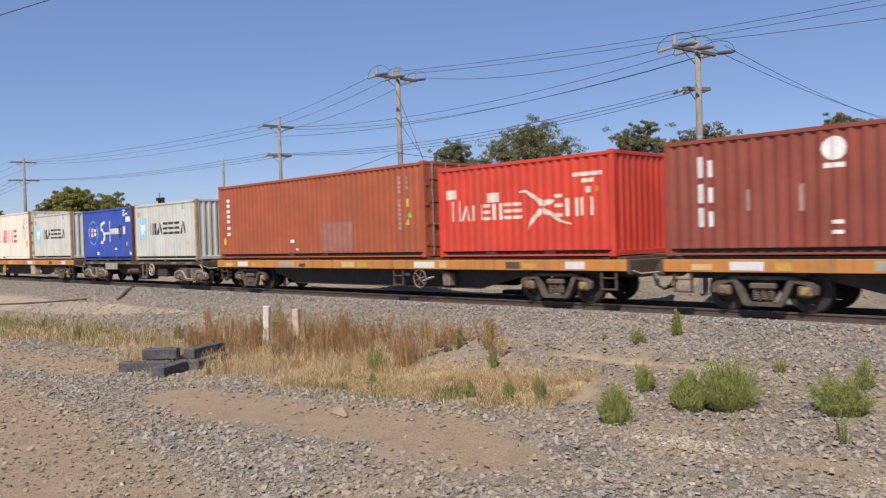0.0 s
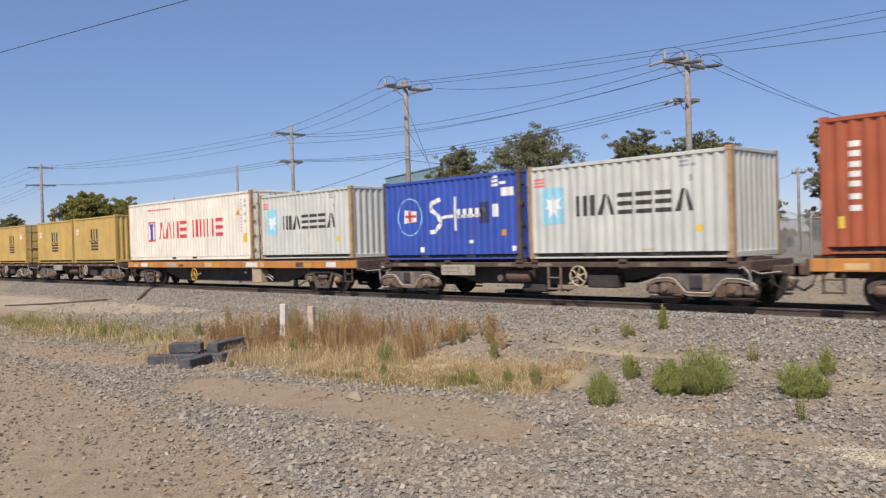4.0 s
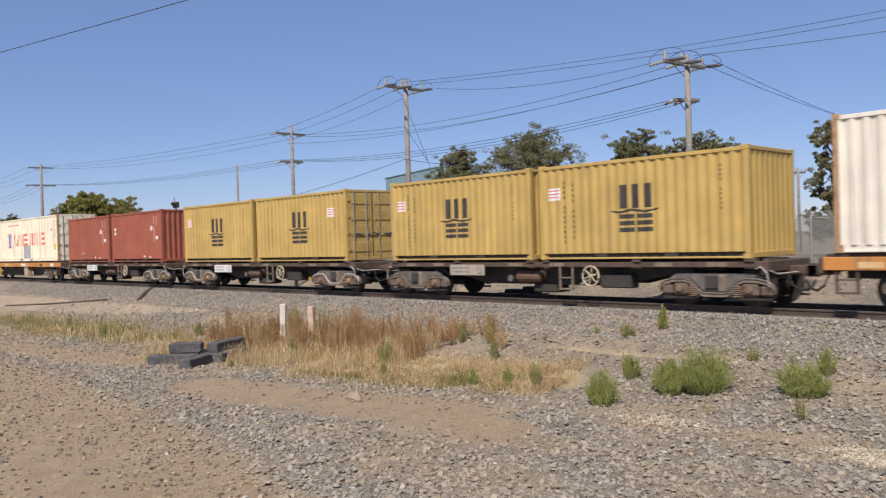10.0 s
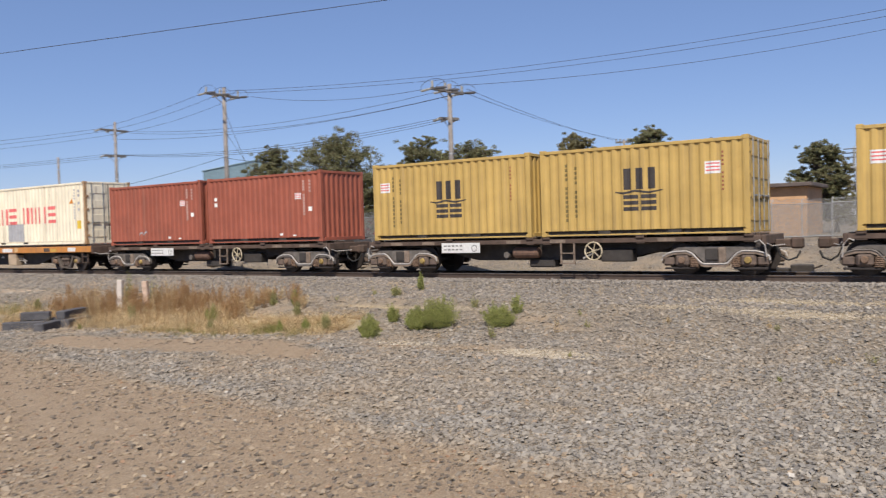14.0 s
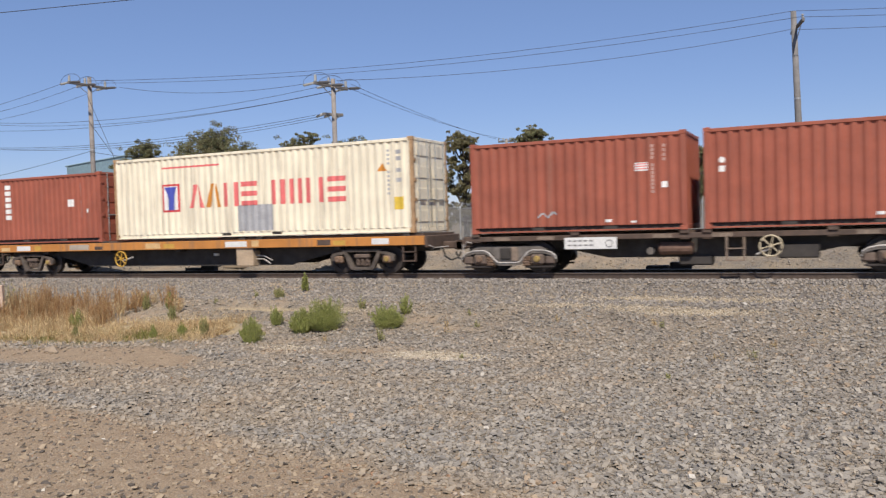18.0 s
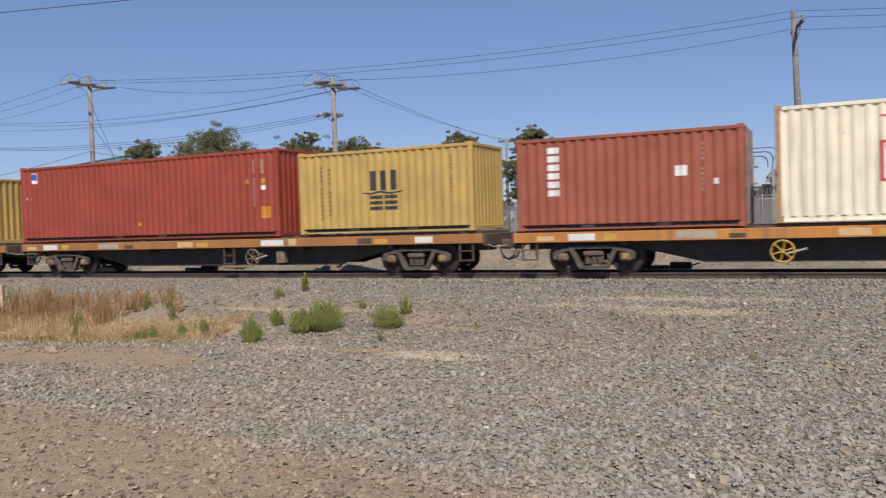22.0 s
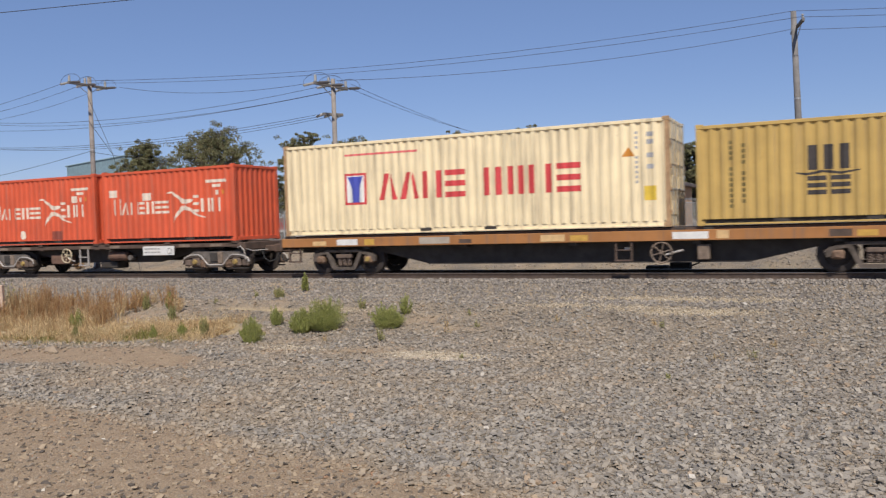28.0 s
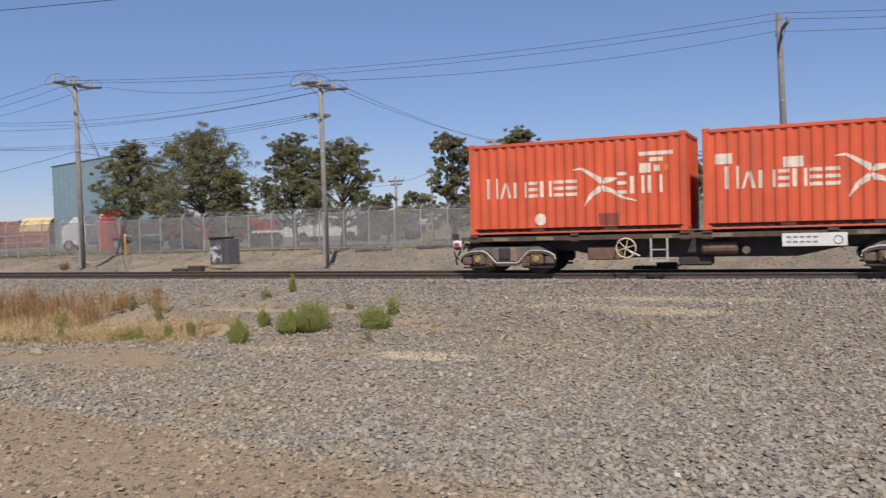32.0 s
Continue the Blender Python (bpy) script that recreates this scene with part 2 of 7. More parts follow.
M = {
    "ground": ground_mat(),
    "gravel": stone_mat("crushed_stone", [(0.0, (0.2, 0.182, 0.16, 1)), (0.4, (0.298, 0.272, 0.234, 1)), (0.92, (0.395, 0.35, 0.288, 1)), (0.97, (0.38, 0.275, 0.18, 1)), (0.993, (0.34, 0.27, 0.19, 1)), (0.999, (0.66, 0.62, 0.55, 1))]),
    "ballast": stone_mat("ballast_stone", [(0.0, (0.175, 0.158, 0.14, 1)), (0.6, (0.305, 0.277, 0.245, 1)), (0.95, (0.39, 0.34, 0.28, 1))]),
    "pebble": stone_mat("brown_pebbles", [(0.0, (0.085, 0.07, 0.058, 1)), (0.45, (0.19, 0.155, 0.12, 1)), (0.85, (0.32, 0.26, 0.19, 1)), (0.97, (0.36, 0.2, 0.11, 1)), (1.0, (0.6, 0.55, 0.46, 1))]),
    "chaff": stone_mat("pale_chaff", [(0.0, (0.42, 0.35, 0.25, 1)), (0.5, (0.52, 0.44, 0.33, 1)), (1.0, (0.6, 0.53, 0.42, 1))]),
    "fencewire": plain("dull_fence_wire", (0.34, 0.33, 0.31, 1), 0.6, 0.4, 7, 0.2, 0.1),
    "rail": plain("rusty_rail_steel", (0.1, 0.072, 0.056, 1), 0.7, 0.3, 8, 0.3),
    "sillpatch": plain("pale_orange_touch_up_paint", (0.62, 0.42, 0.2, 1), 0.65, 0, 5, 0.2, 0.1, dirt=(0.4, 0.25, 0.12, 1)),
    "railtop": plain("worn_rail_top", (0.42, 0.4, 0.38, 1), 0.35, 0.9, 8, 0.2, 0.05),
    "sleeper": plain("weathered_timber", (0.15, 0.12, 0.1, 1), 0.9, 0, 5, 0.35, 0.5),
    "orange": paint("orange_wagon_paint", rgb(188, 126, 62), 0.9, 0.8, 0.6, 1.15),
    "black": plain("sooty_black_steel", (0.043, 0.038, 0.034, 1), 0.75, 0.1, 3, 0.4, 0.3, dirt=(0.06, 0.045, 0.035, 1)),
    "brownsteel": plain("rust_brown_steel", (0.085, 0.055, 0.042, 1), 0.8, 0.1, 4, 0.4, 0.3, dirt=(0.15, 0.11, 0.08, 1)),
    "bogie_dark": plain("dusty_bogie_steel", (0.07, 0.052, 0.042, 1), 0.8, 0.1, 5, 0.4, 0.4, dirt=(0.19, 0.15, 0.115, 1)),
    "bogie_grey": plain("silver_grey_bogie_paint", (0.15, 0.128, 0.112, 1), 0.7, 0.1, 5, 0.35, 0.3, dirt=(0.08, 0.08, 0.065, 1)),
    "bogie_tan": plain("tan_dusted_bogie_steel", (0.24, 0.18, 0.135, 1), 0.8, 0.1, 5, 0.35, 0.3, dirt=(0.07, 0.055, 0.045, 1)),
    "bogie_frame": plain("grey_brown_cast_steel", (0.095, 0.076, 0.062, 1), 0.9, 0.0, 6, 0.5, 0.4, dirt=(0.09, 0.07, 0.055, 1)),
    "bogie_brown": plain("brake_dust_brown_steel", (0.125, 0.09, 0.072, 1), 0.85, 0.1, 6, 0.4, 0.4, dirt=(0.2, 0.15, 0.11, 1)),
    "bogie_rust": plain("rust_tan_cast_steel", (0.23, 0.15, 0.1, 1), 0.85, 0.1, 6, 0.4, 0.4, dirt=(0.1, 0.06, 0.04, 1)),
    "sillbrown": paint("browned_orange_wagon_paint", rgb(158, 108, 62), 0.8, 0.7, 0.65, 1.2),
    "sillyellow": plain("yellow_touch_up_paint", (0.55, 0.33, 0.06, 1), 0.65, 0, 5, 0.2, 0.1, dirt=(0.3, 0.16, 0.05, 1)),
    "silver": plain("pale_silver_paint", (0.46, 0.43, 0.395, 1), 0.6, 0.1, 8, 0.25, 0.2, dirt=(0.17, 0.13, 0.1, 1)),
    "yellow_cap": plain("yellow_bearing_cap", (0.34, 0.235, 0.07, 1), 0.7, 0, 8, 0.3, 0.2, dirt=(0.1, 0.07, 0.04, 1)),
    "tan_box": plain("tan_painted_box", (0.45, 0.34, 0.23, 1), 0.7, 0, 4, 0.2, 0.2),
    "white_sign": plain("white_sign_paint", (0.72, 0.71, 0.68, 1), 0.6, 0, 6, 0.12, 0.1),
    "sign_dusty": plain("dusty_sign_paint", (0.4, 0.345, 0.28, 1), 0.7, 0, 6, 0.2, 0.1),
    "sign_ink": plain("faded_sign_ink", (0.2, 0.19, 0.18, 1), 0.7, 0, 9, 0.3, 0.1),
    "cylrust": plain("rusty_brown_tank", (0.17, 0.10, 0.07, 1), 0.8, 0.1, 5, 0.3, 0.3),
    "creampaint": plain("worn_cream_wheel_paint", (0.55, 0.46, 0.31, 1), 0.65, 0, 7, 0.2, 0.2),
    "wheelsteel": plain("dark_wheel_steel", (0.06, 0.05, 0.045, 1), 0.6, 0.5, 6, 0.3, 0.2),
    "pole": plain("grey_weathered_pole_timber", (0.255, 0.228, 0.205, 1), 0.9, 0, 4, 0.25, 0.5),
    "darkpole": plain("dark_grey_pole_timber", (0.19, 0.18, 0.172, 1), 0.9, 0, 4, 0.25, 0.5),
    "arm": plain("grey_crossarm_timber", (0.16, 0.15, 0.14, 1), 0.9, 0, 6, 0.25, 0.4),
    "insul": plain("glazed_insulator", (0.36, 0.36, 0.34, 1), 0.25, 0, 9, 0.2, 0.0),
    "wire": plain("dull_aluminium_wire", (0.04, 0.042, 0.048, 1), 0.7, 0.0, 4, 0.2, 0.0),
    "galv": plain("galvanised_steel", (0.42, 0.42, 0.41, 1), 0.55, 0.6, 7, 0.2, 0.1),
    "bustube": plain("dull_grey_tube", (0.16, 0.17, 0.18, 1), 0.5, 0.4, 6, 0.2, 0.0),
    "shed": plain("blue_grey_cladding", rgb(124, 148, 158), 0.6, 0, 0.6, 0.06, 0.1),
    "cream": plain("cream_rendered_wall", rgb(204, 162, 122), 0.8, 0, 1.5, 0.12, 0.2),
    "roofbrown": plain("brown_roof_sheet", (0.13, 0.1, 0.085, 1), 0.7, 0, 2, 0.3, 0.2),
    "glass": plain("dark_window_glass", (0.03, 0.035, 0.04, 1), 0.08, 0, 2, 0.2, 0.0),
    "concrete": plain("pale_dusty_concrete", (0.33, 0.26, 0.185, 1), 0.9, 0, 1.2, 0.25, 0.3, dirt=(0.2, 0.15, 0.1, 1)),
    "redpaint": plain("bright_red_vehicle_paint", (0.52, 0.03, 0.02, 1), 0.4, 0, 3, 0.15, 0.0),
    "whitepaint": plain("white_vehicle_paint", (0.75, 0.75, 0.74, 1), 0.4, 0, 3, 0.08, 0.0),
    "yellowtarp": plain("yellow_tarpaulin", (0.72, 0.52, 0.24, 1), 0.7, 0, 2, 0.12, 0.2),
    "red_lens": plain("red_lamp_plastic", (0.5, 0.04, 0.03, 1), 0.35, 0, 5, 0.1, 0.0),
    "tyre": plain("black_rubber", (0.02, 0.02, 0.02, 1), 0.85, 0, 6, 0.3, 0.1),
    "yellowpost": plain("yellow_marker_paint", (0.62, 0.36, 0.05, 1), 0.6, 0, 6, 0.2, 0.1),
    "cabinet": plain("grey_painted_cabinet", (0.09, 0.088, 0.092, 1), 0.6, 0, 4, 0.2, 0.1),
    "graffiti": plain("white_spray_paint", (0.6, 0.6, 0.62, 1), 0.6, 0, 20, 0.3, 0.0),
    "timber": plain("grey_weathered_sleeper_timber", (0.09, 0.086, 0.09, 1), 0.9, 0, 4, 0.45, 0.6, 0.02),
    "postwhite": plain("peeling_white_post_paint", (0.66, 0.62, 0.56, 1), 0.75, 0, 9, 0.2, 0.3, dirt=(0.35, 0.16, 0.07, 1)),
    "postrust": plain("rust_streaked_post_paint", (0.55, 0.42, 0.32, 1), 0.8, 0, 5, 0.35, 0.4, dirt=(0.3, 0.11, 0.05, 1)),
    "bark": plain("grey_brown_bark", (0.12, 0.095, 0.075, 1), 0.95, 0, 6, 0.35, 0.7, 0.03),
    "leaf_dark": leafy("olive_leaves", (0.205, 0.205, 0.105, 1), (0.16, 0.12, 0.07, 1)),
    "leaf_brown": leafy("bronze_green_leaves", (0.22, 0.195, 0.105, 1)),
    "leaf_lime": leafy("bright_green_leaves", (0.25, 0.232, 0.075, 1)),
    "shrub": leafy("grey_green_shrub_leaves", (0.3, 0.325, 0.1, 1), (0.34, 0.32, 0.14, 1)),
    "shrub_dull": leafy("dull_shrub_leaves", (0.33, 0.33, 0.14, 1), (0.34, 0.26, 0.14, 1)),
    "straw": leafy("dry_straw_grass", (0.58, 0.455, 0.265, 1), (0.42, 0.26, 0.13, 1)),
    "rusty": leafy("rust_brown_dry_weed", (0.36, 0.215, 0.105, 1), (0.5, 0.36, 0.19, 1)),
    "greengrass": leafy("dull_green_grass", (0.20, 0.20, 0.06, 1), (0.4, 0.3, 0.14, 1)),
}


# ---- mesh helpers ----
class Geo:
    """Collects vertices and faces of one part."""

    def __init__(self):
        self.v, self.f = [], []

    def poly(self, pts):
        i = len(self.v)
        self.v += [tuple(p) for p in pts]
        self.f.append(tuple(range(i, i + len(pts))))
        return self

    def box(self, x0, x1, y0, y1, z0, z1, b=0.0):
        """A box; b: width of its chamfered edges."""
        b = min(b, (x1 - x0) * 0.45, (y1 - y0) * 0.45, (z1 - z0) * 0.45)
        i = len(self.v)
        if b <= 0:
            self.v += [(x, y, z) for x in (x0, x1) for y in (y0, y1) for z in (z0, z1)]
            self.f += [tuple(i + k for k in q) for q in ((0, 1, 3, 2), (4, 6, 7, 5), (0, 4, 5, 1), (2, 3, 7, 6), (0, 2, 6, 4), (1, 5, 7, 3))]
            return self
        at = {}
        for sx in (0, 1):
            for sy in (0, 1):
                for sz in (0, 1):
                    x, y, z = (x0, x1)[sx], (y0, y1)[sy], (z0, z1)[sz]
                    ix, iy, iz = x + (b, -b)[sx], y + (b, -b)[sy], z + (b, -b)[sz]
                    for a, p in enumerate(((x, iy, iz), (ix, y, iz), (ix, iy, z))):
                        at[sx, sy, sz, a] = len(self.v)
                        self.v.append(p)

        def put(c, keys):
            q = [at[k] for k in keys]
            o = np.array([self.v[k] for k in q])
            nrm = np.cross(o[1] - o[0], o[2] - o[0])
            if nrm @ (o.mean(0) - c) < 0:
                q.reverse()
            self.f.append(tuple(q))
        c = np.array(((x0 + x1) / 2, (y0 + y1) / 2, (z0 + z1) / 2))
        for s in (0, 1):
            put(c, [(s, 0, 0, 0), (s, 1, 0, 0), (s, 1, 1, 0), (s, 0, 1, 0)])
            put(c, [(0, s, 0, 1), (1, s, 0, 1), (1, s, 1, 1), (0, s, 1, 1)])
            put(c, [(0, 0, s, 2), (1, 0, s, 2), (1, 1, s, 2), (0, 1, s, 2)])
            for r in (0, 1):
                put(c, [(s, r, 0, 0), (s, r, 1, 0), (s, r, 1, 1), (s, r, 0, 1)])
                put(c, [(s, 0, r, 0), (s, 1, r, 0), (s, 1, r, 2), (s, 0, r, 2)])
                put(c, [(0, s, r, 1), (1, s, r, 1), (1, s, r, 2), (0, s, r, 2)])
                for q in (0, 1):
                    put(c, [(s, r, q, 0), (s, r, q, 1), (s, r, q, 2)])
        return self

    def tube(self, pts, radii, n=8, caps=True):
        """A round tube along points."""
        pts = [Vector(p) for p in pts]
        if isinstance(radii, (int, float)):
            radii = [radii] * len(pts)
        rings = []
        for k, p in enumerate(pts):
            d = (pts[min(k + 1, len(pts) - 1)] - pts[max(k - 1, 0)]).normalized()
            a = d.cross(Vector((0, 0, 1)) if abs(d.z) < 0.9 else Vector((1, 0, 0))).normalized()
            b = d.cross(a)
            ring = []
            for j in range(n):
                w = 2 * math.pi * j / n
                ring.append(len(self.v))
                self.v.append(tuple(p + (a * math.cos(w) + b * math.sin(w)) * radii[k]))
            rings.append(ring)
        for r, s in zip(rings, rings[1:]):
            for j in range(n):
                self.f.append((r[j], s[j], s[(j + 1) % n], r[(j + 1) % n]))
        if caps:
            self.f += [tuple(rings[0]), tuple(reversed(rings[-1]))]
        return self

    def plate(self, outline, y0, y1):
        """An outline in x and z, anticlockwise seen from -y, made thick from y0 to y1."""
        i, n = len(self.v), len(outline)
        self.v += [(x, y0, z) for x, z in outline] + [(x, y1, z) for x, z in outline]
        self.f += [tuple(range(i, i + n)), tuple(range(i + 2 * n - 1, i + n - 1, -1))]
        self.f += [(i + k, i + n + k, i + n + (k + 1) % n, i + (k + 1) % n) for k in range(n)]
        return self

    def mesh(self, name, mat, smooth=False):
        me = bpy.data.meshes.new(name)
        me.from_pydata(self.v, [], self.f)
        me.materials.append(mat)
        if smooth:
            me.polygons.foreach_set("use_smooth", [True] * len(me.polygons))
        me.update()
        return me


def part(name, geo, mat, parent=None, label="", smooth=False, at=None):
    """Links a part's mesh (or a mesh that exists) under its thing."""
    ob = new(name, geo.mesh(name, mat, smooth) if isinstance(geo, Geo) else geo)
    ob.parent = parent
    if at is not None:
        ob.matrix_basis = at
    return tagged(ob, label)


def thing(name, label, category, m=None, group="", kind=""):
    ob = tagged(new(name), label, category, group, kind)
    if m is not None:
        ob.matrix_basis = m
    return ob


def big_mesh(name, verts, faces, mat, smooth=False):
    """A mesh from numpy arrays of vertices and equal-sided faces."""
    me = bpy.data.meshes.new(name)
    nf, k = faces.shape
    me.vertices.add(len(verts))
    me.vertices.foreach_set("co", np.ascontiguousarray(verts, dtype=np.float32).ravel())
    me.loops.add(nf * k)
    me.loops.foreach_set("vertex_index", np.ascontiguousarray(faces, dtype=np.int32).ravel())
    me.polygons.add(nf)
    me.polygons.foreach_set("loop_start", np.arange(0, nf * k, k, dtype=np.int32))
    me.polygons.foreach_set("loop_total", np.full(nf, k, dtype=np.int32))
    me.polygons.foreach_set("use_smooth", np.full(nf, smooth))
    me.materials.append(mat)
    me.update(calc_edges=True)
    return me


rng = np.random.default_rng(7)


def vnoise(x, y, seed=0):
    """Smooth value noise, 0 to 1."""
    x, y = np.asarray(x, float), np.asarray(y, float)
    i, j = np.floor(x), np.floor(y)
    u, v = x - i, y - j
    u, v = u * u * (3 - 2 * u), v * v * (3 - 2 * v)

    def h(a, b):
        s = np.sin(a * 127.1 + b * 311.7 + seed * 74.7) * 43758.5453
        return s - np.floor(s)
    return (h(i, j) * (1 - u) + h(i + 1, j) * u) * (1 - v) + (h(i, j + 1) * (1 - u) + h(i + 1, j + 1) * u) * v


def fbm(x, y, seed=0):
    return (vnoise(x, y, seed) + 0.5 * vnoise(x * 2.1, y * 2.1, seed + 1) + 0.25 * vnoise(x * 4.3, y * 4.3, seed + 2)) / 1.75


# ---- ground ----
PROFILE_Y = np.array([-400, -30, -9, -6.0, -4.5, -3.3, -2.3, -1.25, -0.6, -0.4, 2.85, 3.1, 4.0, 5.2, 6.2, 8.5, 10.5, 20, 400])
PROFILE_Z = np.array([-1.42, -1.42, -1.42, -1.38, -1.3, -1.12, -0.85, -0.5, -0.2, -0.16, -0.16, -0.24, -0.46, -0.46, -0.16, 0.34, 0.46, 0.5, 0.5])


def ground_z(x, y):
    z = np.interp(y, PROFILE_Y, PROFILE_Z)
    # earth heaped at the feet of two poles and a cabinet on the far bank
    for px, py, h in ((-15.78, 5.1, 0.5), (-28.8, 5.3, 0.5), (-21.6, 6.1, 0.22)):
        z = z + h * np.exp(-((np.asarray(x) - px) / 1.7) ** 2 - ((np.asarray(y) - py) / 0.75) ** 2)
    rough = np.clip((-1.0 - np.asarray(y)) / 2, 0, 1) + np.clip((np.asarray(y) - 3.4) / 2, 0, 1)
    return z + rough * 0.09 * (fbm(np.asarray(x) * 0.35, np.asarray(y) * 0.35, 3) - 0.5)


def blob(x, y, cx, cy, rx, ry):
    return np.clip(1.35 - np.sqrt(((x - cx) / rx) ** 2 + ((y - cy) / ry) ** 2), 0, 1)


def streak(x, y, x0, y0, x1, y1, w):
    """1 along the line from one place to another, fading over the width w."""
    dx, dy = x1 - x0, y1 - y0
    f = np.clip(((x - x0) * dx + (y - y0) * dy) / (dx * dx + dy * dy), 0, 1)
    return np.clip(1.35 - np.hypot(x - x0 - f * dx, y - y0 - f * dy) / w, 0, 1)


def bare_at(x, y):
    """Trodden strips of dirt with hardly a stone on them."""
    s = streak(x, y, -20.5, -8.7, -12.4, -7.8, 1.0) + 0.8 * streak(x, y, -36, -9.6, -26.5, -8.6, 0.9) + 0.7 * streak(x, y, -17, -13.4, -9.5, -14.6, 0.7)
    return np.clip(s * (0.55 + 0.9 * fbm(x * 0.9, y * 1.1, 41)), 0, 1)


EDGE_X = np.array([-68.96, -35.24, -20.64, -16.95, -11.75, -4.61, -2.13, -0.35, 3.15])
EDGE_Y = np.array([-7.31, -9.63, -10.41, -10.73, -11.67, -12.75, -13.42, -14.43, -16.18])


def dirt_at(x, y):
    """How far tan dirt shows through the crushed stone."""
    x, y = np.asarray(x, float), np.asarray(y, float)
    d = streak(x, y, -20.5, -8.7, -13.6, -7.2, 1.0) + 0.9 * streak(x, y, -34, -9.0, -25.5, -8.0, 1.0) + 0.5 * streak(x, y, -11.6, -6.6, -8.6, -5.6, 0.5)
    d = np.maximum(d, 0.95 * np.clip((np.interp(x, EDGE_X, EDGE_Y) + 0.5 - y) / 1.3, 0, 1))
    d = np.maximum(d, bare_at(x, y))
    d = np.maximum(d, 0.8 * np.clip((-32 - x) / 6, 0, 1) * np.clip((-3.4 - y) / 1.2, 0, 1))
    d = np.maximum(d, 0.3 * np.clip((y - 3.2) / 0.8, 0, 1))
    d = np.maximum(d, 0.34 - 0.16 * np.clip((x + 8) / 6, 0, 1))
    return np.clip(d + 0.7 * (fbm(x * 0.5, y * 0.7, 9) - 0.5) + 0.5 * (fbm(x * 1.7, y * 2.1, 15) - 0.5), 0, 1)


def straw_at(x, y):
    x, y = np.asarray(x, float), np.asarray(y, float)
    s = 1.1 * streak(x, y, -19.6, -5.4, -14.2, -4.2, 1.05) + 0.6 * streak(x, y, -26.5, -6.2, -19.6, -4.4, 1.2) + 0.5 * streak(x, y, -42, -6.6, -28, -5.6, 1.1) + 0.7 * blob(x, y, -13.06, -2.34, 3.36, 0.2)
    return np.clip(s * (0.5 + fbm(x * 1.2, y * 1.6, 21)), 0, 1)


def chaff_at(x, y):
    """Pale chaff blown into streaks."""
    s = blob(x, y, -2.01, -1.33, 2.91, 0.14) + blob(x, y, -1.82, -1.99, 1.68, 0.22) + blob(x, y, -6.6, -5.9, 1.2, 0.45) + 0.5 * blob(x, y, -10.48, -5.75, 1.0, 0.3) + 0.7 * blob(x, y, -4.5, -1.76, 1.79, 0.14) + 0.6 * blob(x, y, -11.6, -2.3, 1.2, 0.2)
    return np.clip(s * (0.35 + 1.3 * fbm(x * 2.6, y * 4.0, 23)), 0, 1)


def axis(parts):
    return np.unique(np.concatenate([np.arange(a, b, s) for a, b, s in parts]).round(4))


gx = axis([(-3000, -400, 400), (-400, -120, 40), (-120, -46, 2.5), (-46, 10, 0.22), (10, 60, 3), (60, 400, 40), (400, 3001, 400)])
gy = axis([(-3000, -400, 400), (-400, -40, 40), (-40, -22, 2), (-22, -1.0, 0.2), (-1.0, 5, 0.35), (5, 30, 1.2), (30, 100, 10), (100, 400, 50), (400, 3001, 400)])
X, Y = np.meshgrid(gx, gy)
verts = np.stack([X, Y, ground_z(X, Y)], -1).reshape(-1, 3)
ny, nx = X.shape
k = (np.arange(ny - 1)[:, None] * nx + np.arange(nx - 1)[None, :]).ravel()
me = big_mesh("ground", verts, np.stack([k, k + 1, k + 1 + nx, k + nx], 1), M["ground"], True)
for mark_name, values in (("dirt", dirt_at(X, Y)), ("straw", np.maximum(straw_at(X, Y), 1.0 * chaff_at(X, Y)))):
    me.attributes.new(mark_name, "FLOAT", "POINT").data.foreach_set("value", values.ravel().astype(np.float32))
ground = tagged(new("ground", me), "tan dirt yard with grey crushed stone beside the railway", "ground", kind="structure")

CUBE = np.array([(x, y, z) for x in (-1, 1) for y in (-1, 1) for z in (-1, 1)], float)
CUBE_F = np.array([(0, 1, 3, 2), (4, 6, 7, 5), (0, 4, 5, 1), (2, 3, 7, 6), (1, 5, 7, 3)])


def stones(name, x, y, size, mat, label, flat=0.46, lift=0.5, dusty=True):
    """Many angular stones, each a jittered block, in one mesh."""
    n = len(x)
    shape = CUBE[None] * (0.5 + 0.5 * rng.random((n, 8, 3)))
    shape[:, :, 2] *= flat
    shape[:, :, 0] *= (0.8 + 0.7 * rng.random(n))[:, None]
    a, t = rng.random(n) * 6.283, (rng.random(n) - 0.5) * 1.4
    c, s, ct, st = np.cos(a)[:, None], np.sin(a)[:, None], np.cos(t)[:, None], np.sin(t)[:, None]
    x1, z1 = shape[:, :, 0] * ct - shape[:, :, 2] * st, shape[:, :, 0] * st + shape[:, :, 2] * ct
    x2, y2 = x1 * c - shape[:, :, 1] * s, x1 * s + shape[:, :, 1] * c
    p = np.stack([x2, y2, z1], -1) * (size / 2)[:, None, None]
    p += np.stack([x, y, ground_z(x, y) + size * lift * (rng.random(n) - 0.15)], -1)[:, None, :]
    f = (CUBE_F[None] + 8 * np.arange(n)[:, None, None]).reshape(-1, 4)
    me = big_mesh(name, p.reshape(-1, 3), f, mat)
    me.attributes.new("dirt", "FLOAT", "POINT").data.foreach_set("value", np.repeat(dirt_at(x, y) if dusty else np.zeros(n), 8).astype(np.float32))
    return tagged(new(name, me), label, "gravel", kind="stuff")


